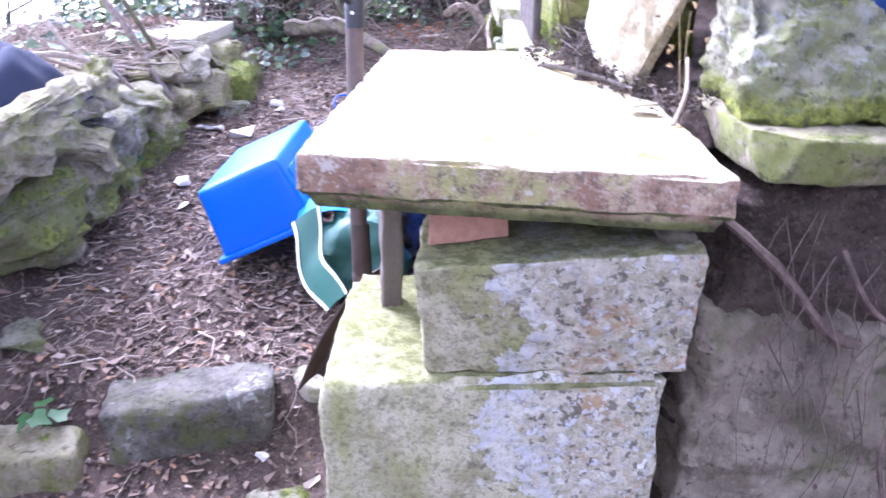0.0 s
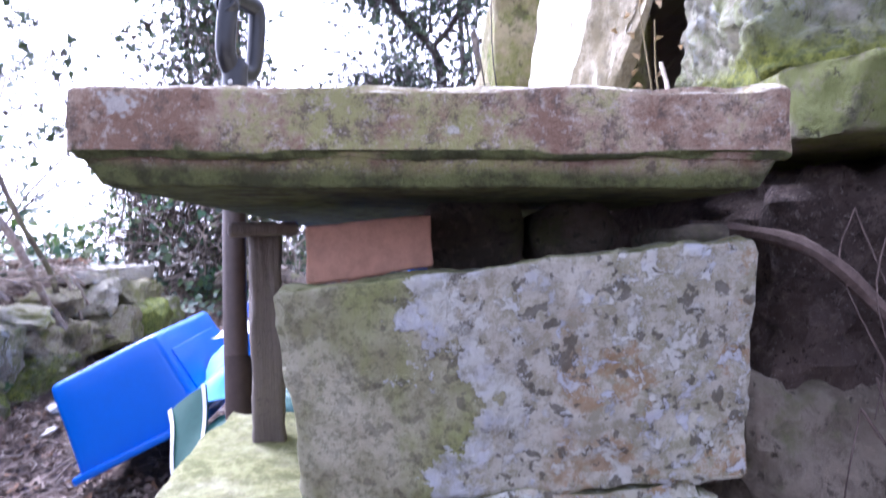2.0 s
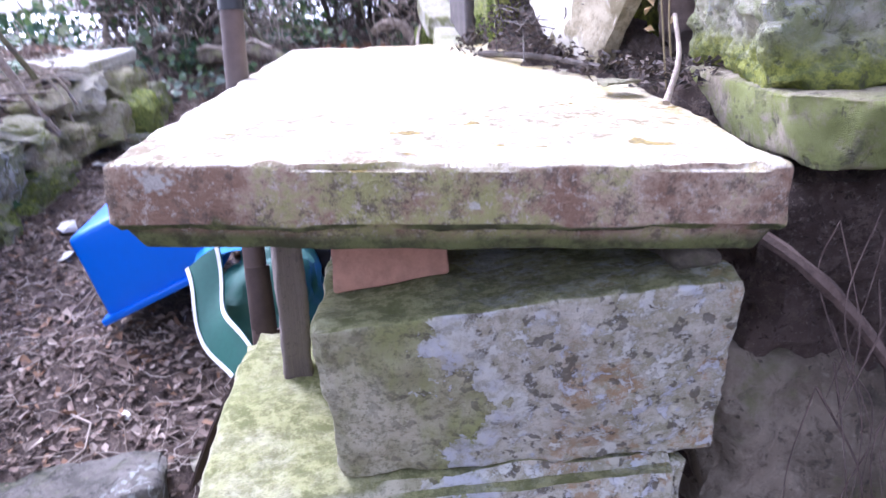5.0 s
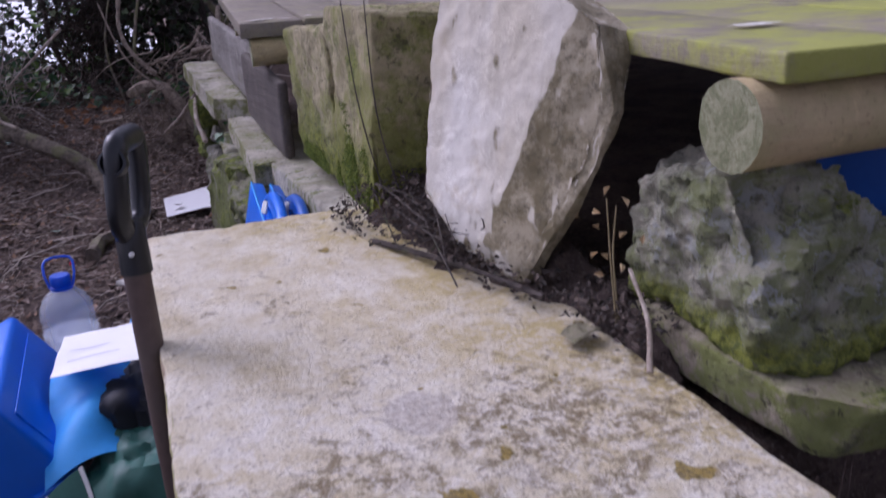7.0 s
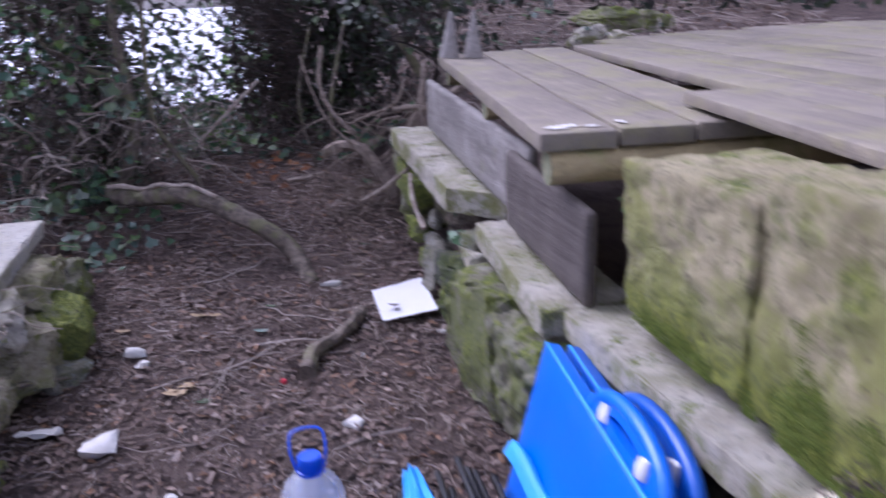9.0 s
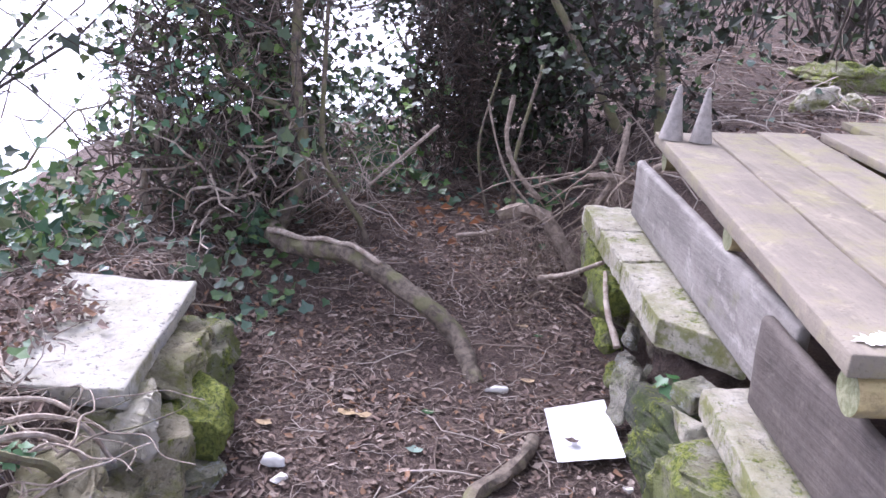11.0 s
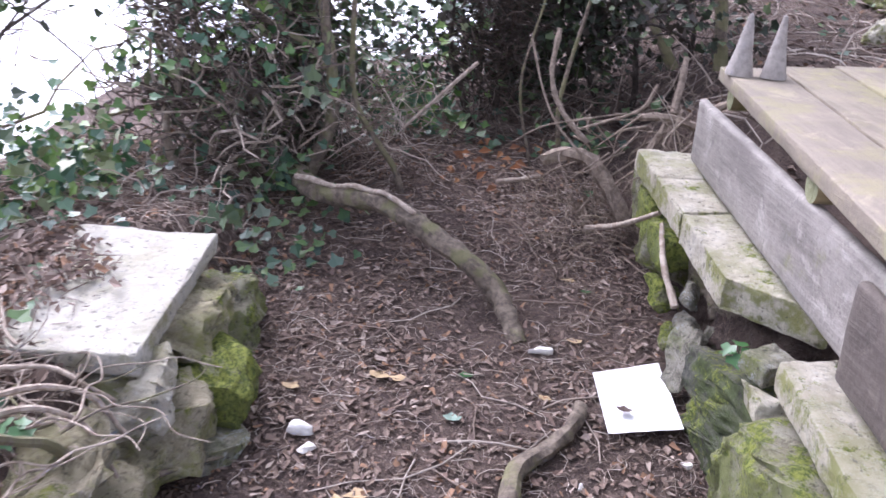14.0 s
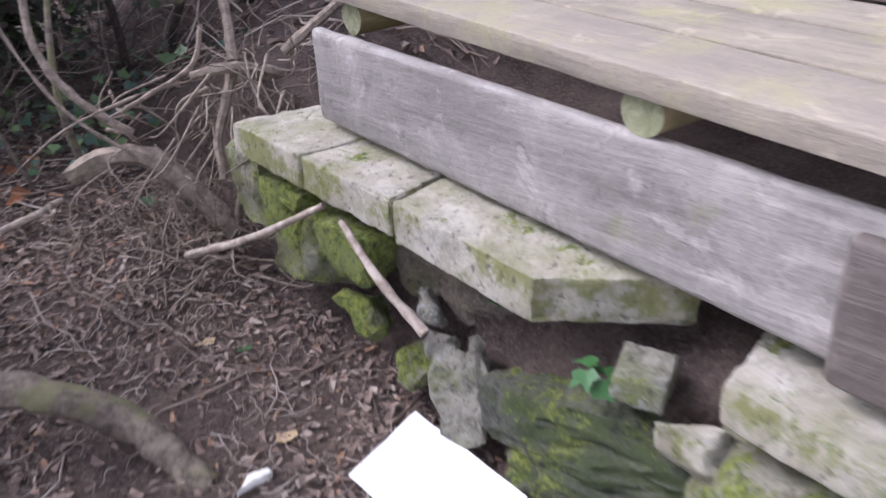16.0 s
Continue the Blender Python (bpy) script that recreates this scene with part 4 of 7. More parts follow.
fascia((0.372, 3.55), (0.425, 4.95), 0.036, (1.165, 1.415), (1.268, 1.492), 101, "grey weathered scaffold board standing on edge on the ledge")
fascia((0.338, 3.08), (0.340, 3.665), 0.034, (1.095, 1.345), (1.165, 1.400), 103, "brown scaffold board standing on edge against another", "board_dark")


def cone(at, h, r, lean, seed):
    prof = [(r, 0.0), (r * 0.97, 0.01), (r * 0.62, h * 0.40), (r * 0.34, h * 0.75), (r * 0.16, h * 0.97), (0.0, h)]
    bm = lathe(prof, at, 14, pose(0, 0, 0, lean[0], lean[1], 0))
    for v in bm.verts:
        v.co += Vector((noise.noise(v.co * 40 + Vector((seed, 0, 0))), noise.noise(v.co * 40 + Vector((0, seed, 0))), 0)) * 0.003
    tagged(part("stone_cone", bm, M["cone"]), "small lichened concrete cone standing on the deck corner", "cone", "cones on the deck")


cone((0.515, 4.865, 1.588), 0.20, 0.045, (0, 4), 1)
cone((0.612, 4.820, 1.588), 0.20, 0.042, (0, 2), 2)


def paint_splash(cx, cy, cz, rx, ry, seed):
    """A thin dried splash of white paint with an uneven edge."""
    bm = bmesh.new()
    ring = [bm.verts.new((cx + rx * math.cos(a) * (1 + 0.9 * noise.noise(Vector((math.cos(a) * 4, math.sin(a) * 4, seed)))), cy + ry * math.sin(a) * (1 + 0.9 * noise.noise(Vector((math.cos(a) * 4, math.sin(a) * 4, seed)))), cz)) for a in (2 * math.pi * i / 40 for i in range(40))]
    bm.faces.new(ring)
    part("paint_splash", bm, M["chalk"], deck, "dried white paint splash", smooth=False)


for px, py, pz, rx, ry, sd in ((0.33, 3.245, 1.5265, 0.030, 0.022, 1), (0.37, 3.26, 1.527, 0.022, 0.018, 2), (0.42, 3.235, 1.5265, 0.020, 0.012, 4), (0.505, 3.24, 1.5305, 0.012, 0.02, 7), (0.645, 1.44, 1.5475, 0.035, 0.016, 3)):
    paint_splash(px, py, pz, rx, ry, sd)


# ---- rubble walls ----
def rubble(name, c, size, turn, mat, label, seed, group="", rough=0.028, category="stone", count=18):
    """A broken field stone."""
    big = max(size)
    ob = part(name, crag(placed8(c, [s * 1.13 for s in size], *turn), count, rough * min(1.0, big / 0.2), seed, (9 if count < 50 else 7) if big > 0.3 else 5 if big > 0.2 else 3), M[mat])
    return tagged(ob, label, category, group)


WALL = "stones of the sunken wall"
LEFT = [
    # centre, size, turn, material
    ((-1.30, 2.22, 0.905), (0.36, 0.72, 0.21), (4, -6, -6), "lime"),
    ((-1.30, 2.19, 0.655), (0.34, 0.62, 0.27), (0, 4, -4), "mossy"),
    ((-1.30, 1.80, 0.40), (0.34, 0.36, 0.24), (0, 8, 10), "mossy"),
    ((-1.28, 2.66, 0.80), (0.30, 0.30, 0.17), (10, 10, 8), "lime"),
    ((-1.30, 2.63, 0.62), (0.30, 0.34, 0.20), (0, 0, 0), "mossy"),
    ((-1.31, 2.80, 0.955), (0.26, 0.34, 0.12), (10, -4, 3), "lime"),
    ((-1.33, 3.02, 0.76), (0.30, 0.30, 0.20), (0, 12, 8), "grey"),
    ((-1.30, 3.30, 0.885), (0.28, 0.26, 0.055), (0, 8, 14), "ledge"),
    ((-1.34, 3.32, 0.76), (0.30, 0.34, 0.16), (5, 0, 0), "lime"),
    ((-1.30, 3.02, 0.595), (0.26, 0.30, 0.14), (0, 0, 12), "mossy"),
    ((-1.30, 3.38, 0.64), (0.28, 0.36, 0.16), (0, 0, -8), "mossy"),
    ((-1.33, 3.66, 0.90), (0.26, 0.28, 0.12), (6, 6, 5), "lime"),
    ((-1.30, 3.72, 0.73), (0.26, 0.34, 0.20), (0, 4, 0), "lime"),
    ((-1.24, 3.95, 0.93), (0.22, 0.24, 0.12), (8, 0, 20), "ledge"),
    ((-1.21, 4.02, 0.785), (0.24, 0.30, 0.18), (0, 0, 6), "lime"),
    ((-1.12, 4.25, 0.775), (0.26, 0.28, 0.25), (0, 6, -12), "bright_moss"),
    ((-1.24, 4.38, 0.935), (0.26, 0.42, 0.14), (0, 0, 4), "lime"),
    ((-1.22, 4.62, 0.80), (0.26, 0.34, 0.24), (0, 0, 0), "mossy"),
    ((-1.08, 4.06, 0.68), (0.16, 0.14, 0.12), (10, 0, 30), "grey"),
]
for i, (c, s, t, m) in enumerate(LEFT):
    what = {"lime": "buff limestone in a rough dry wall", "mossy": "green mossy stone low in a rough dry wall", "grey": "grey lichened stone in a rough dry wall", "ledge": "pale thin stone in a rough dry wall", "bright_moss": "round boulder under bright green moss at the wall foot"}[m]
    rubble("wall_stone", c, s, t, m, what, 200 + i, WALL)
stone("paving_slab", [(-1.215, 3.93, 0.985), (-1.20, 4.66, 1.01), (-1.66, 4.70, 1.02), (-1.60, 3.95, 1.0), (-1.215, 3.93, 1.050), (-1.19, 4.66, 1.078), (-1.66, 4.72, 1.085), (-1.62, 3.94, 1.065)], "slab",
      "bleached white paving slab on top of the dry wall", (26, 22, 6), 0.008, 0.005, 10, 63, 0.03, category="slab")

RIGHT = [
    # centre, size, turn, material, roundness
    ((0.37, 3.60, 0.82), (0.34, 0.40, 0.38), (0, 0, 8), "mossy", 60),
    ((0.34, 3.24, 0.80), (0.28, 0.36, 0.36), (0, 0, -6), "mossy", 40),
    ((0.36, 2.95, 0.80), (0.28, 0.32, 0.40), (0, 0, 4), "mossy", 30),
    ((0.36, 2.58, 0.82), (0.26, 0.38, 0.44), (0, 0, 0), "darkrock", 24),
    ((0.385, 4.06, 0.860), (0.22, 0.46, 0.15), (-10, 4, 6), "wetrock", 34),
    ((0.375, 3.97, 0.71), (0.24, 0.42, 0.22), (-4, 0, 4), "wetrock", 40),
    ((0.36, 3.79, 0.70), (0.20, 0.22, 0.24), (0, 0, 20), "wetrock", 30),
    ((0.275, 4.335, 0.825), (0.030, 0.13, 0.20), (-16, 22, 12), "grey", 16),
    ((0.345, 3.945, 1.030), (0.11, 0.095, 0.055), (4, 0, 20), "greyblock", 0),
    ((0.285, 3.815, 0.995), (0.09, 0.10, 0.09), (0, 16, 10), "ledge", 14),
    ((0.33, 4.46, 0.965), (0.07, 0.08, 0.07), (0, 30, 10), "grey", 14),
    ((0.30, 4.41, 0.905), (0.06, 0.07, 0.06), (0, 10, 50), "grey", 12),
    ((0.37, 4.36, 0.88), (0.07, 0.06, 0.05), (20, 10, 70), "grey", 12),
    ((0.30, 4.52, 0.80), (0.10, 0.11, 0.07), (0, 0, 10), "mossy", 18),
    ((0.325, 4.70, 0.875), (0.13, 0.14, 0.09), (0, 10, 16), "bright_moss", 20),
    ((0.35, 4.70, 1.045), (0.17, 0.16, 0.11), (0, 0, 8), "bright_moss", 30),
    ((0.37, 4.86, 0.99), (0.16, 0.15, 0.17), (0, 0, 30), "mossy", 24),
    ((0.39, 5.00, 1.03), (0.18, 0.17, 0.16), (0, 0, 0), "bright_moss", 30),
    ((0.40, 4.98, 0.89), (0.18, 0.20, 0.14), (0, 8, 0), "mossy", 24),
    ((0.42, 5.20, 1.05), (0.20, 0.20, 0.20), (0, 0, 0), "mossy", 30),
    ((0.47, 4.48, 1.02), (0.20, 0.44, 0.20), (0, 0, 0), "darkrock", 30),
]
for i, (c, s, t, m, q) in enumerate(RIGHT):
    what = {"mossy": "rounded mossy rubble stone under the ledge", "bright_moss": "small stone under bright green moss below the ledge", "grey": "small pale grey stone among the rubble", "ledge": "small buff stone among the rubble", "darkrock": "dark damp stone under the ledge", "wetrock": "dark wet layered rock with green moss", "greyblock": "squared grey stone lying on the soil"}[m]
    if q:
        rubble("rubble_stone", c, s, t, m, what, 300 + i, "rubble under the ledge", 0.016 if m == "wetrock" else 0.026, count=q)
    else:
        stone("rubble_stone", placed8(c, s, *t), "grey", what, (16, 14, 10), 0.006, 0.005, 22, 300 + i, 0.02, group="rubble under the ledge")

tagged(part("soil_mound", hexa([(0.33, 3.84, 0.86), (0.58, 3.84, 0.86), (0.58, 4.46, 0.86), (0.35, 4.42, 0.86), (0.37, 3.86, 0.985), (0.58, 3.84, 1.05), (0.58, 4.46, 1.08), (0.40, 4.40, 0.985)], (18, 34, 8), 0.03, 0.024, 15, 6), M["soil"]),
       "crumbly brown soil packed between the ledge stones", "soil")

# stones at the foot of the passage
stone("step_stone", [(-0.80, 1.60, 0.24), (-0.42, 1.68, 0.27), (-0.42, 1.82, 0.30), (-0.84, 1.80, 0.28), (-0.82, 1.625, 0.385), (-0.415, 1.665, 0.435), (-0.43, 1.83, 0.44), (-0.86, 1.80, 0.40)], "step",
      "long grey step stone set in the soil", (24, 12, 10), 0.025, 0.010, 11, 65, 0.03, category="step")
stone("step_stone", [(-1.20, 1.50, 0.05), (-0.84, 1.52, 0.05), (-0.86, 1.70, 0.05), (-1.22, 1.72, 0.05), (-1.20, 1.54, 0.30), (-0.86, 1.56, 0.325), (-0.87, 1.66, 0.34), (-1.22, 1.72, 0.33)], "lime",
      "mossy squared step stone set in the soil", (20, 12, 14), 0.02, 0.010, 11, 66, 0.03, category="step")
rubble("loose_stone", (-0.325, 1.78, 0.365), (0.12, 0.10, 0.10), (0, 10, 20), "ledge", "small buff stone beside the big block", 330)
rubble("loose_stone", (-0.36, 1.50, 0.20), (0.14, 0.16, 0.08), (0, 0, 30), "mossy", "low mossy stone half sunk in soil", 331)
rubble("loose_stone", (-1.14, 1.93, 0.43), (0.12, 0.14, 0.05), (0, 0, 30), "grey", "flat grey stone on the soil", 332)
CHALK = [((-0.86, 4.14), 0.06), ((-0.124, 4.55), 0.055), ((-0.09, 3.93), 0.025), ((0.21, 4.01), 0.025), ((-1.10, 3.72), 0.085), ((-0.92, 3.58), 0.10), ((-0.84, 4.06), 0.045), ((-0.95, 2.75), 0.05), ((-0.72, 3.35), 0.03), ((-0.55, 1.95), 0.025), ((-0.44, 1.62), 0.035), ((-0.2, 3.5), 0.05), ((-1.02, 2.95), 0.07), ((-0.86, 3.05), 0.06)]
for i, ((x, y), s) in enumerate(CHALK):
    rubble("chalk_lump", (x, y, height(x, y) + s * 0.24), (s * 1.2, s * 0.9, s * 0.45), (8 * (i % 3) - 8, 10 * (i % 2), i * 37), "chalk", "small white chalk lump on the leaf litter", 340 + i, "chalk lumps", category="stone", count=11)
rubble("field_stone", (1.95, 6.55, height(1.95, 6.55) + 0.05), (0.26, 0.16, 0.12), (0, -20, 15), "ledge", "pale broken stone on the bank beyond the deck", 360)
rubble("field_stone", (2.25, 6.6, height(2.25, 6.6) + 0.04), (0.14, 0.12, 0.10), (0, 20, 0), "ledge", "pale broken stone on the bank beyond the deck", 361)
rubble("field_stone", (2.6, 7.3, height(2.6, 7.3) + 0.03), (0.7, 0.5, 0.2), (0, 6, 10), "mossy", "low mossy rock on the bank beyond the deck", 362)
rubble("loose_stone", (0.355, 1.44, 1.155), (0.062, 0.042, 0.010), (0, 0, 20), "lime", "thin flake of stone on the slab", 363)


# ---- shovel, post ----
def build_shovel():
    o = holder("shovel", (-0.22, 1.62, 0.45))
    tagged(o, "long shovel with black D-grip standing beside the slab", "shovel")
    part("shaft", tube([(-0.180, 1.62, 0.72), (-0.186, 1.66, 0.95), (-0.186, 1.695, 1.15), (-0.184, 1.715, 1.295)], 0.0185, 0.0185, 14, 0.03, 1), M["shaft"], o)
    part("socket", tube([(-0.184, 1.712, 1.268), (-0.183, 1.717, 1.32), (-0.181, 1.724, 1.335)], 0.0215, 0.020, 14), M["black_grip"], o, "black plastic socket with a rivet")
    part("rivet", lathe([(0.004, 0), (0.003, 0.003), (0.0, 0.004)], (-0.187, 1.694, 1.30), 10, pose(0, 0, 0, 90, 0, 0)), M["white_band"], o)
    c, a, u = Vector((-0.173, 1.735, 1.388)), Vector((0.37, 0.93, 0)).normalized(), Vector((0.10, 0.03, 1)).normalized()
    ring = []
    for x, z in ((-0.028, -0.062), (-0.050, -0.035), (-0.052, 0.02), (-0.046, 0.052), (-0.030, 0.060), (0.030, 0.060), (0.046, 0.052), (0.052, 0.02), (0.050, -0.035), (0.028, -0.062)):
        ring.append(c + a * x * 0.86 + u * z)
    bm = bmesh.new()
    add_tube(bm, spline(ring + [ring[0]], 4), 0.0180, 0.0180, 12, flat=0.8)
    bmesh.ops.recalc_face_normals(bm, faces=bm.faces)
    grip = part("grip", bm, M["black_grip"], o, "black moulded D-grip")
    end = lathe([(0.0175, -0.012), (0.0195, -0.002), (0.0185, 0.004), (0.0150, 0.005), (0.0135, 0.002), (0.0125, -0.010), (0.0, -0.011)], c - a * 0.052 + u * 0.040, 20, (u * 0.35 - a).to_track_quat("Z", "Y").to_matrix().to_4x4())
    part("hollow_end", end, M["black_grip"], grip, "hollow open end of the crossbar")

    def blade(u_, v_):
        w = 0.055 * (1 - 1.1 * max(0, v_ - 0.45) ** 1.6)
        x = (u_ - 0.5) * 2 * w
        return Vector((-0.150 - 0.150 * v_ ** 1.15 + x * 0.85, 1.665 - 0.05 * v_ + x * 0.5 - 0.035 * (2 * u_ - 1) ** 2, 0.745 - 0.245 * v_ + x * 0.25 + 0.02 * math.sin(3.1 * v_)))

    part("blade", sheet(blade, 10, 12, 0.004), M["steel"], o, "rusty steel blade caked with soil")
    part("strap_socket", tube([(-0.178, 1.625, 0.68), (-0.179, 1.63, 0.78), (-0.182, 1.645, 0.86)], 0.022, 0.0205, 14), M["steel"], o)


build_shovel()
post = tagged(holder("support_post", (-0.098, 1.41, 0.74)), "old grey post propping the slab beside the brick", "post")
part("post", hexa(placed8((-0.098, 1.41, 0.885), (0.040, 0.040, 0.30), 0, 1, 12), (8, 8, 20), 0.006, 0.004, 18, 7, 0.01), M["post"], post)
part("head_plate", hexa(placed8((-0.098, 1.41, 1.040), (0.085, 0.07, 0.016), 0, 1, 12), (8, 8, 4), 0.005, 0.002, 18, 8), M["post"], post)


# ---- blue crate, bags, bottle, case ----
def build_crate():
    mid, a, b = Vector((-0.490, 2.255, 0.863)), Vector((-0.249, 0.019, -0.113)), Vector((0.003, 0.445, 0.027))
    b -= a * (a.dot(b) / a.length_squared)
    c = a.cross(b).normalized()
    c = -c if c.z > 0 else c
    la, lb, h = a.length, 0.440, 0.225
    ax, bx = a.normalized(), b.normalized()
    o = tagged(holder("storage_crate", mid + c * h), "bright blue plastic crate lying tipped upside down", "crate")

    def ring(grow, depth):
        return [mid + c * depth + ax * (s * (la + 2 * grow) - grow) + bx * (t * (lb + 2 * grow) - grow) for s, t in ((0, 0), (1, 0), (1, 1), (0, 1))]

    shell = hexa(ring(0.022, h) + ring(0.0, 0.0), (10, 12, 10), 0.016, 0.0012, 6, 1)
    part("shell", shell, M["blue"], o)
    part("rim", hexa(ring(0.036, h + 0.004) + ring(0.036, h - 0.014), (8, 8, 4), 0.005, 0.0, 6, 1), M["blue"], o, "blue moulded rim")
    panel = hexa([mid + c * 0.05 + bx * 0.035 - ax * 0.005, mid + c * 0.18 + bx * 0.035 - ax * 0.017, mid + c * 0.18 + bx * (lb - 0.035) - ax * 0.017, mid + c * 0.05 + bx * (lb - 0.035) - ax * 0.005,
                  mid + c * 0.05 + bx * 0.035 - ax * 0.009, mid + c * 0.18 + bx * 0.035 - ax * 0.021, mid + c * 0.18 + bx * (lb - 0.035) - ax * 0.021, mid + c * 0.05 + bx * (lb - 0.035) - ax * 0.009], (6, 6, 4), 0.003, 0.0, 6, 1)
    part("side_panel", panel, M["blue"], o, "raised panel on the crate's side")


build_crate()


def build_green_bag():
    o = tagged(holder("woven_bag", (-0.32, 2.15, 0.50)), "dark green woven bag with white edging slumped on the ground", "bag")

    def flap(u, v):
        top = Vector((-0.425, 2.128, 0.701)).lerp(Vector((-0.344, 2.123, 0.746)), u)
        low = Vector((-0.309, 1.90, 0.525)).lerp(Vector((-0.250, 1.885, 0.585)), u)
        sag = math.sin(math.pi * v)
        return top.lerp(low, v) + Vector((-0.025 * sag + 0.006 * math.sin(8 * v), 0.02 * sag, 0.012 * math.sin(7 * v + 2 * u) - 0.012 * sag))

    part("flap", sheet(flap, 14, 20, 0.003), M["green_cloth"], o)
    for u in (0.0, 0.90):
        part("edging", sheet(lambda s, v, u=u: flap(u + 0.10 * s, v) + Vector((-0.002, -0.004, 0.003)), 3, 24, 0.002), M["white_band"], o, "white webbing edge")
    part("body", hexa([(-0.46, 2.14, 0.49), (-0.14, 2.02, 0.48), (-0.08, 2.36, 0.5), (-0.34, 2.42, 0.5), (-0.36, 2.19, 0.70), (-0.17, 2.12, 0.68), (-0.14, 2.30, 0.72), (-0.32, 2.36, 0.72)], (14, 14, 12), 0.06, 0.03, 9, 9), M["green_cloth"], o)


build_green_bag()
tagged(part("black_bag", hexa([(-0.30, 2.30, 0.52), (-0.06, 2.24, 0.52), (-0.02, 2.62, 0.54), (-0.30, 2.66, 0.54), (-0.30, 2.30, 0.80), (-0.10, 2.27, 0.76), (-0.08, 2.52, 0.78), (-0.28, 2.54, 0.80)], (16, 16, 14), 0.06, 0.035, 9, 12), M["black_cloth"]),
       "soft black nylon bag slumped behind the green bag", "bag")


def build_chairs():
    o = tagged(holder("folded_chair", (-0.08, 2.85, 0.56)), "folded camping chair of black tubes and light blue cloth", "folding chair")
    g = random.Random(9)
    for i in range(10):
        x = -0.21 + 0.026 * i + g.uniform(-0.006, 0.006)
        z = 0.70 + g.uniform(-0.03, 0.05)
        part("tube", tube([(x + 0.05, 3.08 + g.uniform(-0.06, 0.03), z), (x + 0.02, 2.75, z + 0.02), (x, 2.42, z - 0.02)], 0.0085, 0.0085, 10, steps=3), M["black_tube"], o)

    def cloth(u, v):
        w = 0.03 + 0.085 * v
        return Vector((-0.145 + (u - 0.5) * 2 * w * 0.7 - 0.02 * v, 2.97 - 0.42 * v, 0.795 + 0.055 * (1 - (2 * u - 1) ** 2) * (0.4 + v) + 0.008 * math.sin(17 * u + 5 * v)))

    part("cloth", sheet(cloth, 14, 18, 0.003), M["light_blue"], o, "light blue nylon seat cloth")
    part("cloth", sheet(lambda u, v: Vector((0.085 + 0.05 * u - 0.02 * v, 2.98 - 0.50 * v, 0.80 + 0.03 * math.sin(3.1 * u) + 0.01 * math.sin(11 * v))), 8, 14, 0.003), M["light_blue"], o, "light blue nylon cloth")
    part("cloth", sheet(lambda u, v: Vector((-0.40 + 0.19 * u - 0.03 * v, 2.50 - 0.30 * v + 0.06 * u, 0.79 + 0.05 * math.sin(3.1 * u) - 0.12 * v + 0.012 * math.sin(9 * v + 4 * u))), 14, 14, 0.003), M["light_blue"], o, "light blue nylon cloth")


build_chairs()


def sheet_of_paper(name, corners, label, marks, seed):
    cs = [Vector(c) for c in corners]
    o = tagged(holder(name, cs[0]), label, "paper")

    def f(u, v):
        p = (cs[0] * (1 - u) + cs[1] * u) * (1 - v) + (cs[3] * (1 - u) + cs[2] * u) * v
        return p + Vector((0, 0, 0.006 * noise.noise(Vector((u * 3, v * 3, seed)))))

    part("sheet", sheet(f, 12, 12, 0.0012), M["paper"], o)
    for u0, v0, u1, v1 in marks:
        part("print_bar", sheet(lambda u, v: f(u0 + (u1 - u0) * u, v0 + (v1 - v0) * v) + Vector((0, 0, 0.0016)), 6, 1), M["ink"], o)
    return f


paper_at = sheet_of_paper("paper_sheet", [(0.012, 4.112, 0.702), (0.226, 4.108, 0.722), (0.250, 4.462, 0.726), (0.030, 4.432, 0.706)], "white paper sheet lying on the trodden soil", [], 1)
sheet_of_paper("paper_sheet", [(-0.395, 2.40, 0.835), (-0.17, 2.34, 0.862), (-0.13, 2.50, 0.885), (-0.36, 2.55, 0.865)], "white printed sheet resting on folded chairs", [(0.12, 0.3, 0.62, 0.32), (0.12, 0.55, 0.5, 0.565)], 2)


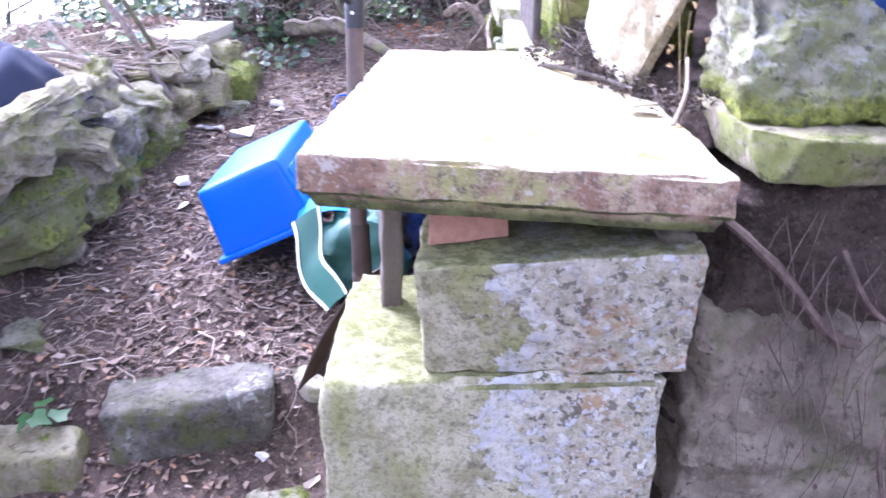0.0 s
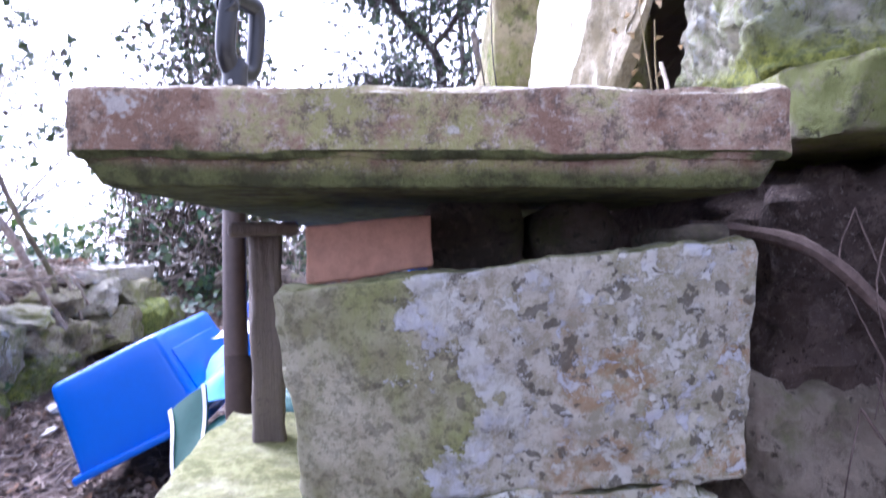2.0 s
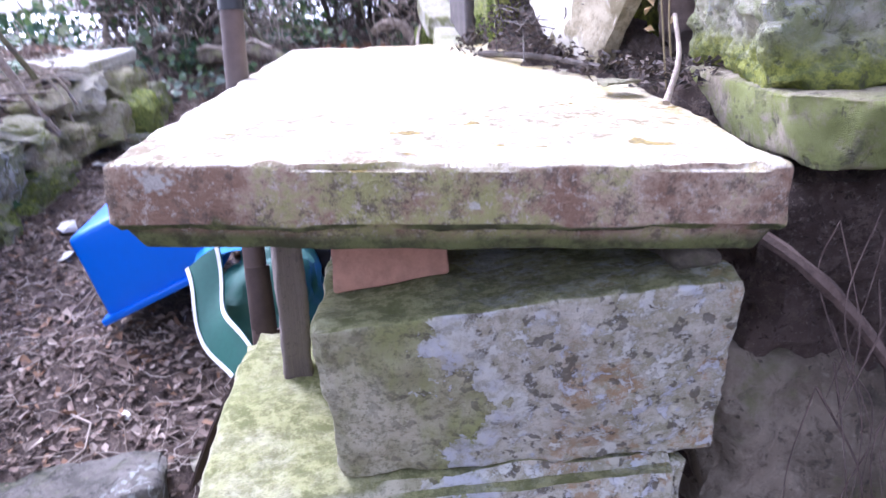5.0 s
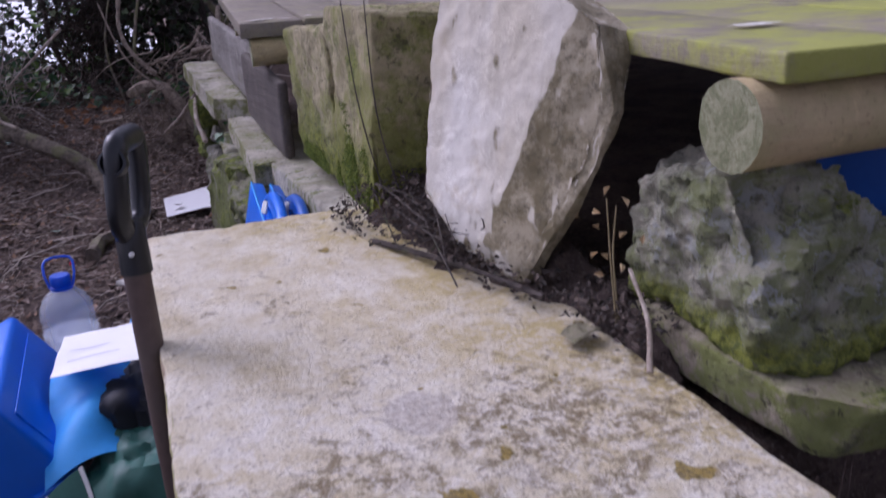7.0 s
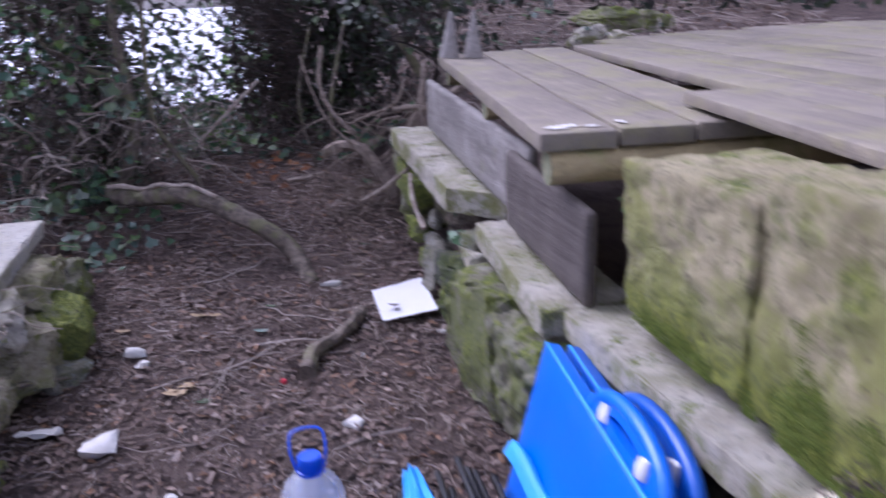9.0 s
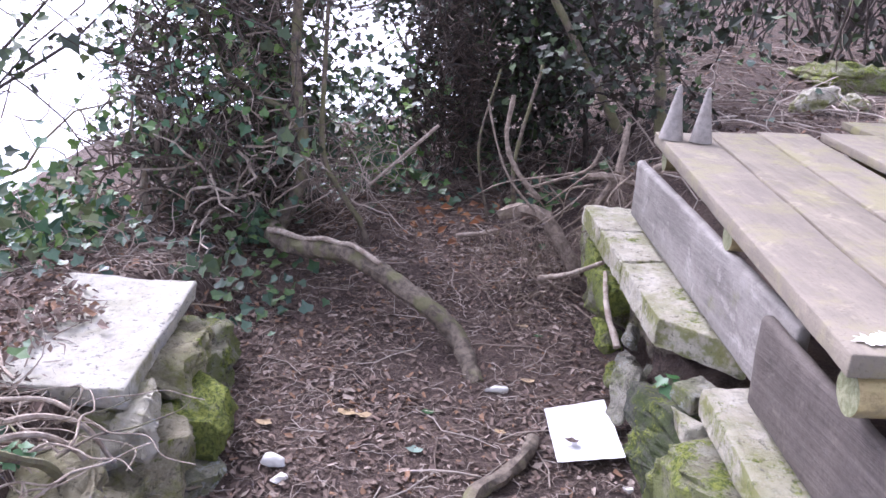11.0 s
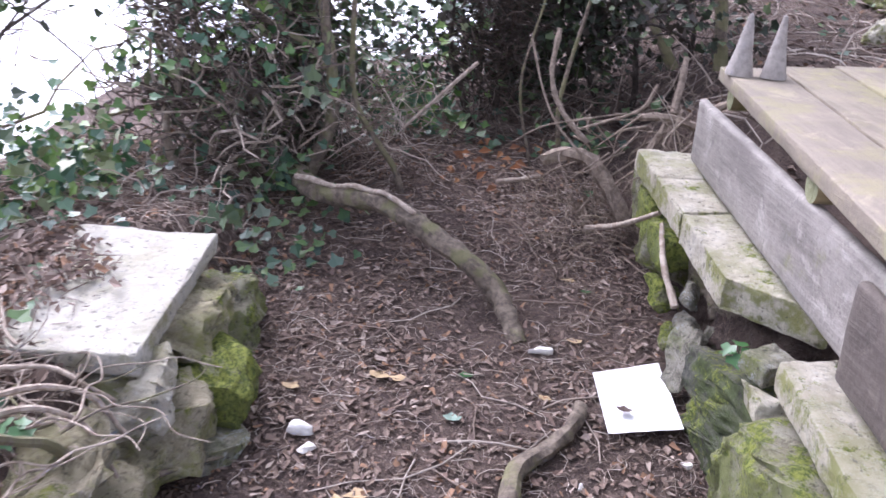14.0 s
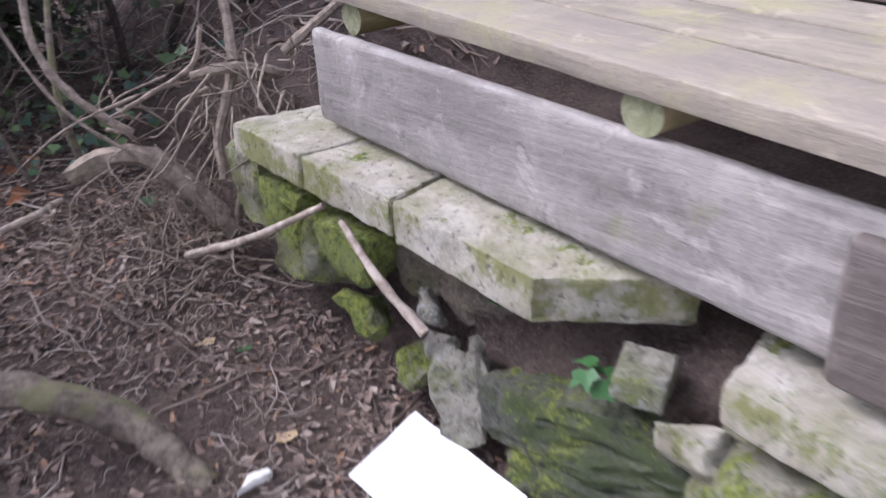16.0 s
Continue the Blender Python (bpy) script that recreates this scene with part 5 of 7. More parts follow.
def build_bottle():
    x, y, z = -0.372, 2.985, height(-0.372, 2.985)
    o = tagged(holder("water_bottle", (x, y, z)), "large clear plastic water bottle with blue cap, half full", "bottle")
    prof = [(0.0, 0.004), (0.066, 0.0), (0.074, 0.012)]
    for i in range(5):
        h = 0.02 + 0.033 * i
        prof += [(0.075, h), (0.0715, h + 0.016)]
    prof += [(0.075, 0.19), (0.072, 0.215), (0.058, 0.245), (0.034, 0.268), (0.024, 0.278), (0.024, 0.292)]
    body = part("body", lathe(prof, (x, y, z), 32), M["clear"], o)
    body.visible_shadow = False
    inner = [(0.0, 0.008)] + [(r - 0.003, h) for r, h in prof[2:9]] + [(0.0, 0.115)]
    part("water", lathe(inner, (x, y, z), 32), M["clear"], o).visible_shadow = False
    cap = [(0.027, 0.281), (0.0285, 0.284)] + [(0.0285, 0.306), (0.025, 0.312), (0.0, 0.312)]
    part("cap", lathe(cap, (x, y, z), 28), M["cap"], o, "blue screw cap")
    part("cap_collar", lathe([(0.029, 0.268), (0.031, 0.272), (0.031, 0.279), (0.026, 0.281)], (x, y, z), 28), M["cap"], o)
    loop = [(x - 0.03, y, z + 0.276), (x - 0.040, y + 0.025, z + 0.315), (x - 0.030, y + 0.055, z + 0.345), (x + 0.030, y + 0.055, z + 0.345), (x + 0.040, y + 0.025, z + 0.315), (x + 0.03, y, z + 0.276)]
    part("carrying_loop", tube(loop, 0.0038, 0.0038, 8), M["cap"], o, "blue plastic carrying loop")
    part("label", lathe([(0.0758, 0.10), (0.0762, 0.12), (0.0758, 0.14)], (x, y, z), 32), M["clear"], o).visible_shadow = False


build_bottle()


def build_case():
    """A folded plastic table, carried like a suitcase, leaning on the ledge."""
    o = tagged(holder("folding_table", (0.12, 2.75, 0.57)), "blue plastic folding table shut like a suitcase, leaning on the ledge", "folding table")
    up, ln = Vector((0.105, -0.02, 0.43)).normalized(), Vector((-0.12, -1, -0.03)).normalized()
    top = Vector((0.203, 3.01, 1.062))
    out = up.cross(ln).normalized()
    out = -out if out.x > 0 else out
    size = 0.78

    def leaf(off, th, r=0.009):
        a = top - out * off
        b = a - up * 0.48
        c = [b, b + ln * size, b + ln * size - out * th, b - out * th, a, a + ln * size, a + ln * size - out * th, a - out * th]
        return hexa(c, (14, 6, 12), r, 0.0, 5, 1)

    part("leaf", leaf(0.0, 0.042), M["blue"], o)
    part("leaf", leaf(0.058, 0.040), M["blue_dark"], o)
    for off, mat in ((0.002, "light_blue"), (0.060, "light_blue")):
        part("edge_bead", tube([top - out * off + ln * 0.01 + up * 0.001, top - out * off + ln * (size * 0.5) + up * 0.001, top - out * off + ln * (size - 0.01) + up * 0.001], 0.0028, 0.0028, 8, steps=4), M[mat], o)
    for s in (0.10, 0.20, 0.70):
        part("spacer", hexa([top + ln * (s + dx) - out * (0.040 + dy) - up * (0.035 - dz) for dx, dy, dz in ((0, 0, 0), (0.02, 0, 0), (0.02, 0.02, 0), (0, 0.02, 0), (0, 0, 0.02), (0.02, 0, 0.02), (0.02, 0.02, 0.02), (0, 0.02, 0.02))], (4, 4, 4), 0.003), M["black_tube"], o)
    for off, mat in ((0.010, "blue"), (0.066, "blue_dark")):
        mid = top + ln * 0.47 - out * off

        def plate(u, v, mid=mid):
            th = 2 * math.pi * u
            hole = ln * (0.078 * math.cos(th)) + up * (0.030 + 0.013 * math.sin(th))
            rim = ln * (0.175 * math.cos(th)) + up * (0.070 * math.sin(th) if math.sin(th) > 0 else -0.006)
            return mid + hole * (1 - v) + rim * v

        handle = part("handle", sheet(plate, 48, 5, 0.026), M[mat], o, "blue moulded carrying handle")
        arc = [mid - out * 0.013 + ln * (0.172 * math.cos(q)) + up * (0.068 * math.sin(q)) for q in [math.pi * i / 14 for i in range(15)]]
        part("rolled_rim", tube(arc, 0.016, 0.016, 10, steps=2), M[mat], handle)
        for t in (-0.095, 0.095):
            part("clip", hexa(placed8(mid + ln * t + up * 0.030 + out * 0.004, (0.012, 0.026, 0.040), 0, 14, 18), (6, 6, 6), 0.004), M["white_band"], handle, "white plastic clip")


build_case()


# ---- jacket, tarpaulin ----
def build_jacket():
    def f(u, v):
        p = Vector((-1.50 + 0.30 * v, 2.30 + 0.42 * u, 1.02))
        hump = math.sin(math.pi * min(1, u * 0.98)) ** 0.6 * math.sin(math.pi * v) ** 0.5
        p.z += 0.17 * hump + 0.03 * noise.noise(Vector((u * 5, v * 5, 1))) * hump
        p.z -= 0.06 * v
        p.y += 0.03 * math.sin(7 * v)
        return p

    tagged(part("jacket", sheet(f, 26, 22, 0.008), M["navy"]), "navy blue fleece jacket heaped on the wall stones", "jacket")


build_jacket()
tagged(part("tarpaulin", sheet(lambda u, v: Vector((0.70 + 0.75 * u, 1.40 + 0.05 * math.sin(9 * u + 2 * v) + 0.05 * v, 1.22 + 0.19 * v + 0.02 * math.sin(13 * u + 5 * v) + 0.014 * math.sin(31 * u - 9 * v))), 60, 30, 0.003), M["tarp"]),
       "crumpled blue tarpaulin stuffed under the deck", "tarpaulin")


# ---- fallen branch, stems and roots ----
def limb(name, pts, r0, r1, mat, label, category="branch", seed=0, parent=None, sides=10, steps=6):
    bm = tube(pts, r0, r1, sides, 0.35, seed, steps=steps)
    ob = part(name, bm, M[mat], parent)
    return tagged(ob, label, category) if parent is None else ob


limb("fallen_branch", [(-0.186, 4.63, 0.690), (-0.215, 4.72, 0.745), (-0.249, 4.82, 0.801), (-0.345, 4.89, 0.880), (-0.451, 4.97, 0.932), (-0.565, 5.07, 0.985), (-0.683, 5.18, 1.011), (-0.81, 5.30, 0.990), (-0.943, 5.42, 0.967), (-1.05, 5.60, 0.96), (-1.10, 5.80, 0.93)], 0.034, 0.048, "bark", "thick crooked branch reaching down over the leaf litter", seed=3, sides=14)
limb("root", [(-0.55, 5.02, 1.025), (-0.66, 5.12, 1.065), (-0.72, 5.20, 1.050), (-0.80, 5.25, 1.055), (-0.88, 5.34, 1.020), (-0.98, 5.40, 1.030), (-1.06, 5.5, 1.01)], 0.010, 0.014, "root", "pale knotted root grown along the branch", "root", seed=11)
limb("stick", [(-0.045, 4.24, 0.705), (-0.075, 4.15, 0.715), (-0.16, 4.06, 0.69), (-0.26, 3.98, 0.68), (-0.30, 3.84, 0.665)], 0.020, 0.031, "bark", "short dark crooked stick lying on the soil", seed=4)
limb("stick", [(0.29, 4.78, 1.13), (0.22, 5.05, 0.98), (0.16, 5.30, 0.87)], 0.009, 0.012, "root", "pale peeled stick leaning on the ledge", seed=5)
limb("stick", [(0.275, 4.70, 1.12), (0.25, 4.55, 1.04), (0.26, 4.42, 0.95)], 0.008, 0.013, "root", "pale peeled stick hanging from the ledge", seed=6)
limb("stick", [(-0.17, 5.86, 0.885), (-0.05, 5.88, 0.895), (0.05, 5.92, 0.90)], 0.012, 0.010, "root", "short pale stick on the leaf litter", seed=7)
limb("stick", [(-0.95, 3.3, 0.62), (-0.80, 3.22, 0.625), (-0.70, 3.12, 0.61)], 0.005, 0.004, "root", "thin pale stick on the leaf litter", seed=8)
limb("stick", [(1.86, 2.78, 1.605), (2.02, 2.72, 1.605), (2.30, 2.66, 1.60)], 0.026, 0.018, "darkbark", "dark stick lying on the deck", seed=9)


def root_tangle(name, label, runs, mat="root"):
    o = tagged(holder(name, runs[0][0][0]), label, "roots")
    for i, (pts, r0, r1) in enumerate(runs):
        part("root", tube(pts, r0, r1, 7, 0.4, i, steps=5), M["bark" if mat == "root" and i % 5 == 0 else mat], o)
    return o


big = [
    ([(-1.24, 3.66, 0.78), (-1.27, 3.67, 0.86), (-1.28, 3.66, 0.95), (-1.28, 3.58, 1.05), (-1.28, 3.48, 1.13), (-1.29, 3.35, 1.25), (-1.33, 3.28, 1.42)], 0.013, 0.010),
    ([(-1.22, 3.60, 0.80), (-1.25, 3.53, 0.89), (-1.26, 3.45, 0.98), (-1.26, 3.37, 1.06), (-1.27, 3.24, 1.18), (-1.32, 3.12, 1.34), (-1.30, 3.05, 1.5)], 0.018, 0.013),
    ([(-1.62, 3.72, 1.07), (-1.45, 3.66, 1.10), (-1.36, 3.74, 1.08), (-1.28, 3.80, 1.02), (-1.22, 3.82, 0.90)], 0.009, 0.006),
    ([(-1.58, 3.50, 1.09), (-1.42, 3.56, 1.11), (-1.33, 3.66, 1.08), (-1.26, 3.72, 0.99), (-1.22, 3.74, 0.84)], 0.010, 0.006),
    ([(-1.66, 3.86, 1.06), (-1.50, 3.80, 1.09), (-1.38, 3.84, 1.07), (-1.30, 3.82, 1.04), (-1.24, 3.84, 0.98)], 0.007, 0.005),
    ([(-1.23, 3.74, 0.80), (-1.15, 3.86, 0.76), (-1.05, 4.00, 0.70)], 0.010, 0.005),
    ([(-1.50, 2.70, 1.06), (-1.36, 2.78, 1.10), (-1.24, 2.95, 1.04), (-1.20, 3.08, 0.94)], 0.012, 0.007),
    ([(-1.45, 2.85, 1.10), (-1.33, 2.95, 1.03), (-1.25, 3.10, 1.02), (-1.21, 3.30, 0.98)], 0.009, 0.005),
    ([(-1.30, 3.26, 0.98), (-1.26, 3.05, 1.02), (-1.34, 2.92, 1.10), (-1.42, 2.95, 1.2)], 0.012, 0.006),
]
g = random.Random(12)
for i in range(130):
    p = Vector((g.uniform(-1.75, -1.28), g.uniform(2.4, 3.8) if i % 2 else g.uniform(3.3, 3.82), 0))
    p.z = height(min(p.x, -1.42), p.y) + 0.03
    pts, d = [], Vector((g.uniform(-1, 1), g.uniform(-1, 1), g.uniform(0.0, 0.5)))
    for s in range(6):
        pts.append(p.copy())
        d = (d + Vector((g.uniform(-0.8, 0.8), g.uniform(-0.8, 0.8), g.uniform(-0.5, 0.4)))).normalized()
        p = p + d * g.uniform(0.05, 0.11)
        p.y = min(p.y, 3.90)
        p.z = min(max(p.z, height(min(p.x, -1.42), p.y) + 0.01), height(min(p.x, -1.42), p.y) + 0.045)
    big.append((pts, g.uniform(0.0015, 0.0042), 0.0012))
root_tangle("exposed_roots", "tangle of pale exposed roots hanging over the wall", big)
far_roots = [
    ([(0.02, 5.66, 1.06), (0.12, 5.58, 1.11), (0.21, 5.51, 1.09), (0.29, 5.44, 0.97), (0.35, 5.37, 0.85)], 0.030, 0.036),
    ([(0.40, 5.56, 1.28), (0.47, 5.51, 1.295), (0.55, 5.49, 1.285), (0.66, 5.47, 1.24)], 0.016, 0.020),
    ([(0.52, 5.54, 1.27), (0.46, 5.50, 1.19), (0.40, 5.47, 1.10), (0.37, 5.42, 1.00)], 0.018, 0.012),
    ([(0.60, 5.66, 1.52), (0.57, 5.60, 1.40), (0.54, 5.55, 1.30)], 0.014, 0.018),
    ([(0.06, 5.74, 1.62), (0.03, 5.68, 1.42), (0.08, 5.60, 1.28), (0.18, 5.54, 1.17)], 0.011, 0.013),
    ([(-0.06, 5.72, 1.58), (-0.01, 5.66, 1.38), (0.05, 5.58, 1.24), (0.16, 5.5, 1.12)], 0.005, 0.006),
    ([(0.12, 5.58, 1.21), (0.26, 5.56, 1.26), (0.40, 5.54, 1.32), (0.46, 5.56, 1.42)], 0.006, 0.009),
    ([(0.84, 5.35, 1.46), (0.70, 5.34, 1.40), (0.60, 5.36, 1.34)], 0.014, 0.017),
    ([(0.36, 5.36, 0.86), (0.345, 5.31, 0.95), (0.36, 5.28, 1.02)], 0.012, 0.009),
]
for i in range(34):
    p = Vector((g.uniform(0.1, 0.62), g.uniform(5.3, 5.8), g.uniform(1.05, 1.35)))
    q = p + Vector((g.uniform(-0.22, 0.12), g.uniform(-0.18, 0.12), g.uniform(-0.13, -0.02)))
    r = q + Vector((g.uniform(-0.16, 0.16), g.uniform(-0.14, 0.14), g.uniform(-0.15, -0.02)))
    far_roots.append(([p, q, r], g.uniform(0.002, 0.006), 0.0015))
root_tangle("exposed_roots", "pale roots hanging out of the earth beyond the ledge", far_roots, "far_root")
bank_roots = [
    ([(0.43, 1.34, 1.02), (0.479, 1.18, 0.99), (0.546, 1.165, 0.927), (0.602, 1.16, 0.858), (0.646, 1.175, 0.817), (0.70, 1.20, 0.79)], 0.008, 0.010),
    ([(0.78, 1.15, 0.74), (0.74, 1.14, 0.62), (0.76, 1.13, 0.48), (0.70, 1.12, 0.35)], 0.005, 0.003),
    ([(0.62, 1.15, 0.98), (0.68, 1.14, 0.88), (0.80, 1.14, 0.80), (0.90, 1.12, 0.66)], 0.005, 0.003),
]
for i in range(80):
    p = Vector((g.uniform(0.5, 1.1), 1.175, g.uniform(0.70, 1.05)))
    pts = [p, p + Vector((g.uniform(-0.06, 0.06), g.uniform(-0.04, 0.0), -g.uniform(0.05, 0.12)))]
    pts.append(pts[1] + Vector((g.uniform(-0.06, 0.06), g.uniform(-0.02, 0.01), -g.uniform(0.05, 0.16))))
    bank_roots.append((pts, g.uniform(0.0008, 0.002), 0.0006))
root_tangle("exposed_roots", "brown roots hanging down the earth bank", bank_roots, "bank_root")


# ---- litter ----
def scatter_litter():
    verts, faces = [], []
    n = 0
    while n < 34000:
        x, y = rng.uniform(-1.25, 0.36), rng.uniform(0.9, 6.7)
        if noise.noise(Vector((x * 2.2, y * 2.2, 8))) < rng.uniform(-0.9, 0.25):
            continue
        if -0.3 < x < 0.42 and y < 1.7:
            continue
        h = height(x, y)
        nrm = (rng.gauss(0, 0.35), rng.gauss(0, 0.35), 1)
        leaf_into(verts, faces, (x, y, h + rng.uniform(0.001, 0.010)), rng.choice((0.006, 0.008, 0.010, 0.012, 0.015, 0.019, 0.026, 0.036)) * rng.uniform(0.7, 1.2), nrm, rng.uniform(0, 6.28), rng.uniform(0.0, 0.3), rng.choice(("oval", "chip", "chip")))
        n += 1
    return from_lists("leaf_litter", verts, faces, M["litter"], "brown dead leaves and bark chips strewn over the path", "leaf litter")


def scatter_bank():
    verts, faces = [], []
    for i in range(9000):
        if i % 3:
            x, y = rng.uniform(-2.6, -1.25), rng.uniform(1.6, 6.5)
        else:
            x, y = rng.uniform(0.6, 4.5), rng.uniform(5.2, 9.0)
        leaf_into(verts, faces, (x, y, height(x, y) + rng.uniform(0.002, 0.02)), rng.uniform(0.02, 0.055), (rng.gauss(0, 0.4), rng.gauss(0, 0.4), 1), rng.uniform(0, 6.28), 0.2, rng.choice(("oval", "chip")))
    return from_lists("leaf_litter", verts, faces, M["litter"], "brown dead leaves lying thick on the banks", "leaf litter")


def scatter_twigs():
    verts, faces = [], []

    def twig(x, y, ln, r, up=0.0):
        a = rng.uniform(0, 6.28)
        p = Vector((x, y, height(x, y) + 0.004))
        o = len(verts)
        k = 5
        for i in range(k):
            t = i / (k - 1)
            q = p + Vector((math.cos(a), math.sin(a), 0)) * ln * t
            q.z = height(q.x, q.y) + 0.006 + up * t + 0.006 * math.sin(3 * t)
            a += rng.uniform(-0.5, 0.5)
            w = r * (1 - 0.5 * t)
            s = Vector((-math.sin(a), math.cos(a), 0))
            verts.extend((q + s * w, q + Vector((0, 0, w * 1.7)), q - s * w))
        for i in range(k - 1):
            for j in range(3):
                faces.append((o + i * 3 + j, o + i * 3 + (j + 1) % 3, o + i * 3 + 3 + (j + 1) % 3, o + i * 3 + 3 + j))

    for i in range(3800):
        twig(rng.uniform(-1.2, 0.3), rng.uniform(1.7, 6.6), rng.uniform(0.025, 0.12), rng.uniform(0.0008, 0.0019))
    for i in range(60):
        twig(rng.uniform(-1.1, 0.2), rng.uniform(1.7, 6.4), rng.uniform(0.25, 0.5), rng.uniform(0.002, 0.004))
    for i in range(1500):
        twig(rng.uniform(-2.6, -1.3), rng.uniform(2.0, 6.0), rng.uniform(0.06, 0.30), rng.uniform(0.001, 0.004), rng.uniform(0, 0.04))
    for i in range(500):
        twig(rng.uniform(0.7, 4.5), rng.uniform(5.2, 8.5), rng.uniform(0.1, 0.6), rng.uniform(0.002, 0.006), rng.uniform(0, 0.04))
    return from_lists("fallen_twigs", verts, faces, M["twigs"], "thin pale twigs scattered over the leaf litter", "twigs", True)


def scatter_slab():
    verts, faces = [], []
    for i in range(1500):
        x, y = rng.uniform(-1.75, -1.32), rng.uniform(3.85, 4.75)
        if x > -1.48 + 0.10 * math.sin(y * 9) + rng.gauss(0, 0.05) - 0.12 * ease(3.9, 4.7, y):
            continue
        leaf_into(verts, faces, (x, y, 1.07 + 0.03 * (y - 4.0) + rng.uniform(0.0, 0.03)), rng.uniform(0.012, 0.05), (rng.gauss(0, 0.5), rng.gauss(0, 0.5), 1), rng.uniform(0, 6.28), 0.2, rng.choice(("oval", "chip")))
    return from_lists("leaf_litter", verts, faces, M["litter"], "brown litter drifted over the white slab", "leaf litter")


scatter_slab()
scatter_litter(), scatter_bank(), scatter_twigs()


def single_leaf(x, y, s, mat, label, spin, z=None, nrm=(0.1, 0.15, 1), shape="ivy"):
    vs, fs = [], []
    leaf_into(vs, fs, (0, 0, 0), s, nrm, spin, 0.2, shape)
    me = bpy.data.meshes.new("leaf")
    me.from_pydata(vs, [], fs)
    me.materials.append(M[mat])
    ob = new("fallen_leaf", me)
    ob.location = (x, y, (height(x, y) if z is None else z) + 0.008)
    tagged(ob, label, "leaf", "single fallen leaves")


for x, y, s, m, l, a in ((-0.65, 4.42, 0.075, "yellow_leaf", "curled tan leaf on the path", 0.3), (-0.60, 4.40, 0.06, "yellow_leaf", "curled tan leaf on the path", 2.0), (-0.73, 3.87, 0.085, "yellow_leaf", "broad dry tan leaf on the path", 1.1),
                         (-0.69, 3.90, 0.06, "yellow_leaf", "broad dry tan leaf on the path", 2.6), (-0.14, 4.30, 0.045, "yellow_leaf", "small pale yellow leaf on the path", 0.2), (-0.38, 4.42, 0.05, "green_leaf", "small green leaf on the path", 1.0),
                         (-0.64, 3.79, 0.045, "green_leaf", "small green leaf on the path", 2.2), (0.0, 4.62, 0.06, "yellow_leaf", "dry tan leaf near the paper", 0.9), (-0.92, 4.35, 0.06, "yellow_leaf", "dry tan leaf on the path", 0.4),
                         (0.10, 4.95, 0.05, "green_leaf", "small green leaf on the path", 0.4), (-0.43, 4.20, 0.06, "blade", "grey-green crumpled leaf on the path", 0.8), (0.05, 5.05, 0.055, "yellow_leaf", "dry tan leaf on the path", 1.9)):
    single_leaf(x, y, s, m, l, a)
single_leaf(0.075, 4.20, 0.05, "shaft", "small brown leaf lying on the paper", 0.5, 0.716)
tagged(part("red_berry", lathe([(0.0, 0.0), (0.008, 0.003), (0.011, 0.010), (0.007, 0.018), (0.0, 0.02)], (-0.38, 3.84, height(-0.38, 3.84)), 12), M["red"]), "small red berry on the leaf litter", "berry")


# ---- soil heap on the slab, stems and seedlings ----
tagged(part("soil_mound", hexa([(0.25, 1.80, 1.10), (0.46, 1.28, 1.09), (0.54, 2.16, 1.10), (0.24, 2.17, 1.12), (0.37, 1.80, 1.19), (0.48, 1.46, 1.165), (0.52, 2.0, 1.25), (0.34, 2.08, 1.25)], (26, 30, 12), 0.03, 0.030, 16, 5), M["soil"]),
       "low mound of dark crumbly soil on the slab", "soil")
hv, hf = [], []
for i in range(4200):
    x, y = rng.uniform(0.18, 0.50), rng.uniform(1.35, 2.16)
    if x < 0.385 - 0.17 * ease(1.4, 2.1, y) + rng.gauss(0, 0.015):
        continue
    leaf_into(hv, hf, (x, y, 1.160 + 0.085 * ease(1.6, 2.0, y) * ease(0.2, 0.34, x) + rng.uniform(-0.01, 0.025)), rng.uniform(0.005, 0.017), (rng.gauss(0, 0.6), rng.gauss(0, 0.6), 1), rng.uniform(0, 6.28), 0.2, rng.choice(("oval", "chip")))
from_lists("leaf_litter", hv, hf, M["crumbs"], "dark dead leaves and crumbs on the soil heap", "leaf litter")
root_tangle("dead_brush", "dark dead stems matted on the soil heap", [([(0.26 + g.uniform(0, 0.2), 1.6 + g.uniform(0, 0.5), 1.17), (0.26 + g.uniform(0, 0.2), 1.7 + g.uniform(0, 0.4), 1.21 + g.uniform(0, 0.05)), (0.26 + g.uniform(0, 0.2), 1.65 + g.uniform(0, 0.5), 1.19 + g.uniform(0, 0.07))], 0.0016, 0.001) for i in range(30)]
                 + [([(0.24, 1.95, 1.165), (0.32, 1.72, 1.17), (0.37, 1.55, 1.165)], 0.006, 0.005)], "darkbark")
limb("twig", [(0.385, 1.315, 1.142), (0.415, 1.36, 1.19), (0.43, 1.42, 1.24)], 0.004, 0.003, "root", "thin grey twig standing at the slab edge", "twig", 3)


def bramble(a, b, c, label):
    limb("bramble_stem", [a, b, c], 0.0018, 0.0010, "darkbark", label, "stem", 2, sides=6)


bramble((0.30, 2.02, 1.20), (0.27, 2.07, 1.42), (0.275, 2.16, 1.72), "thin dark bramble stem standing before the mossy block")
bramble((0.32, 1.97, 1.20), (0.29, 2.02, 1.40), (0.31, 2.10, 1.76), "thin dark bramble stem standing before the mossy block")


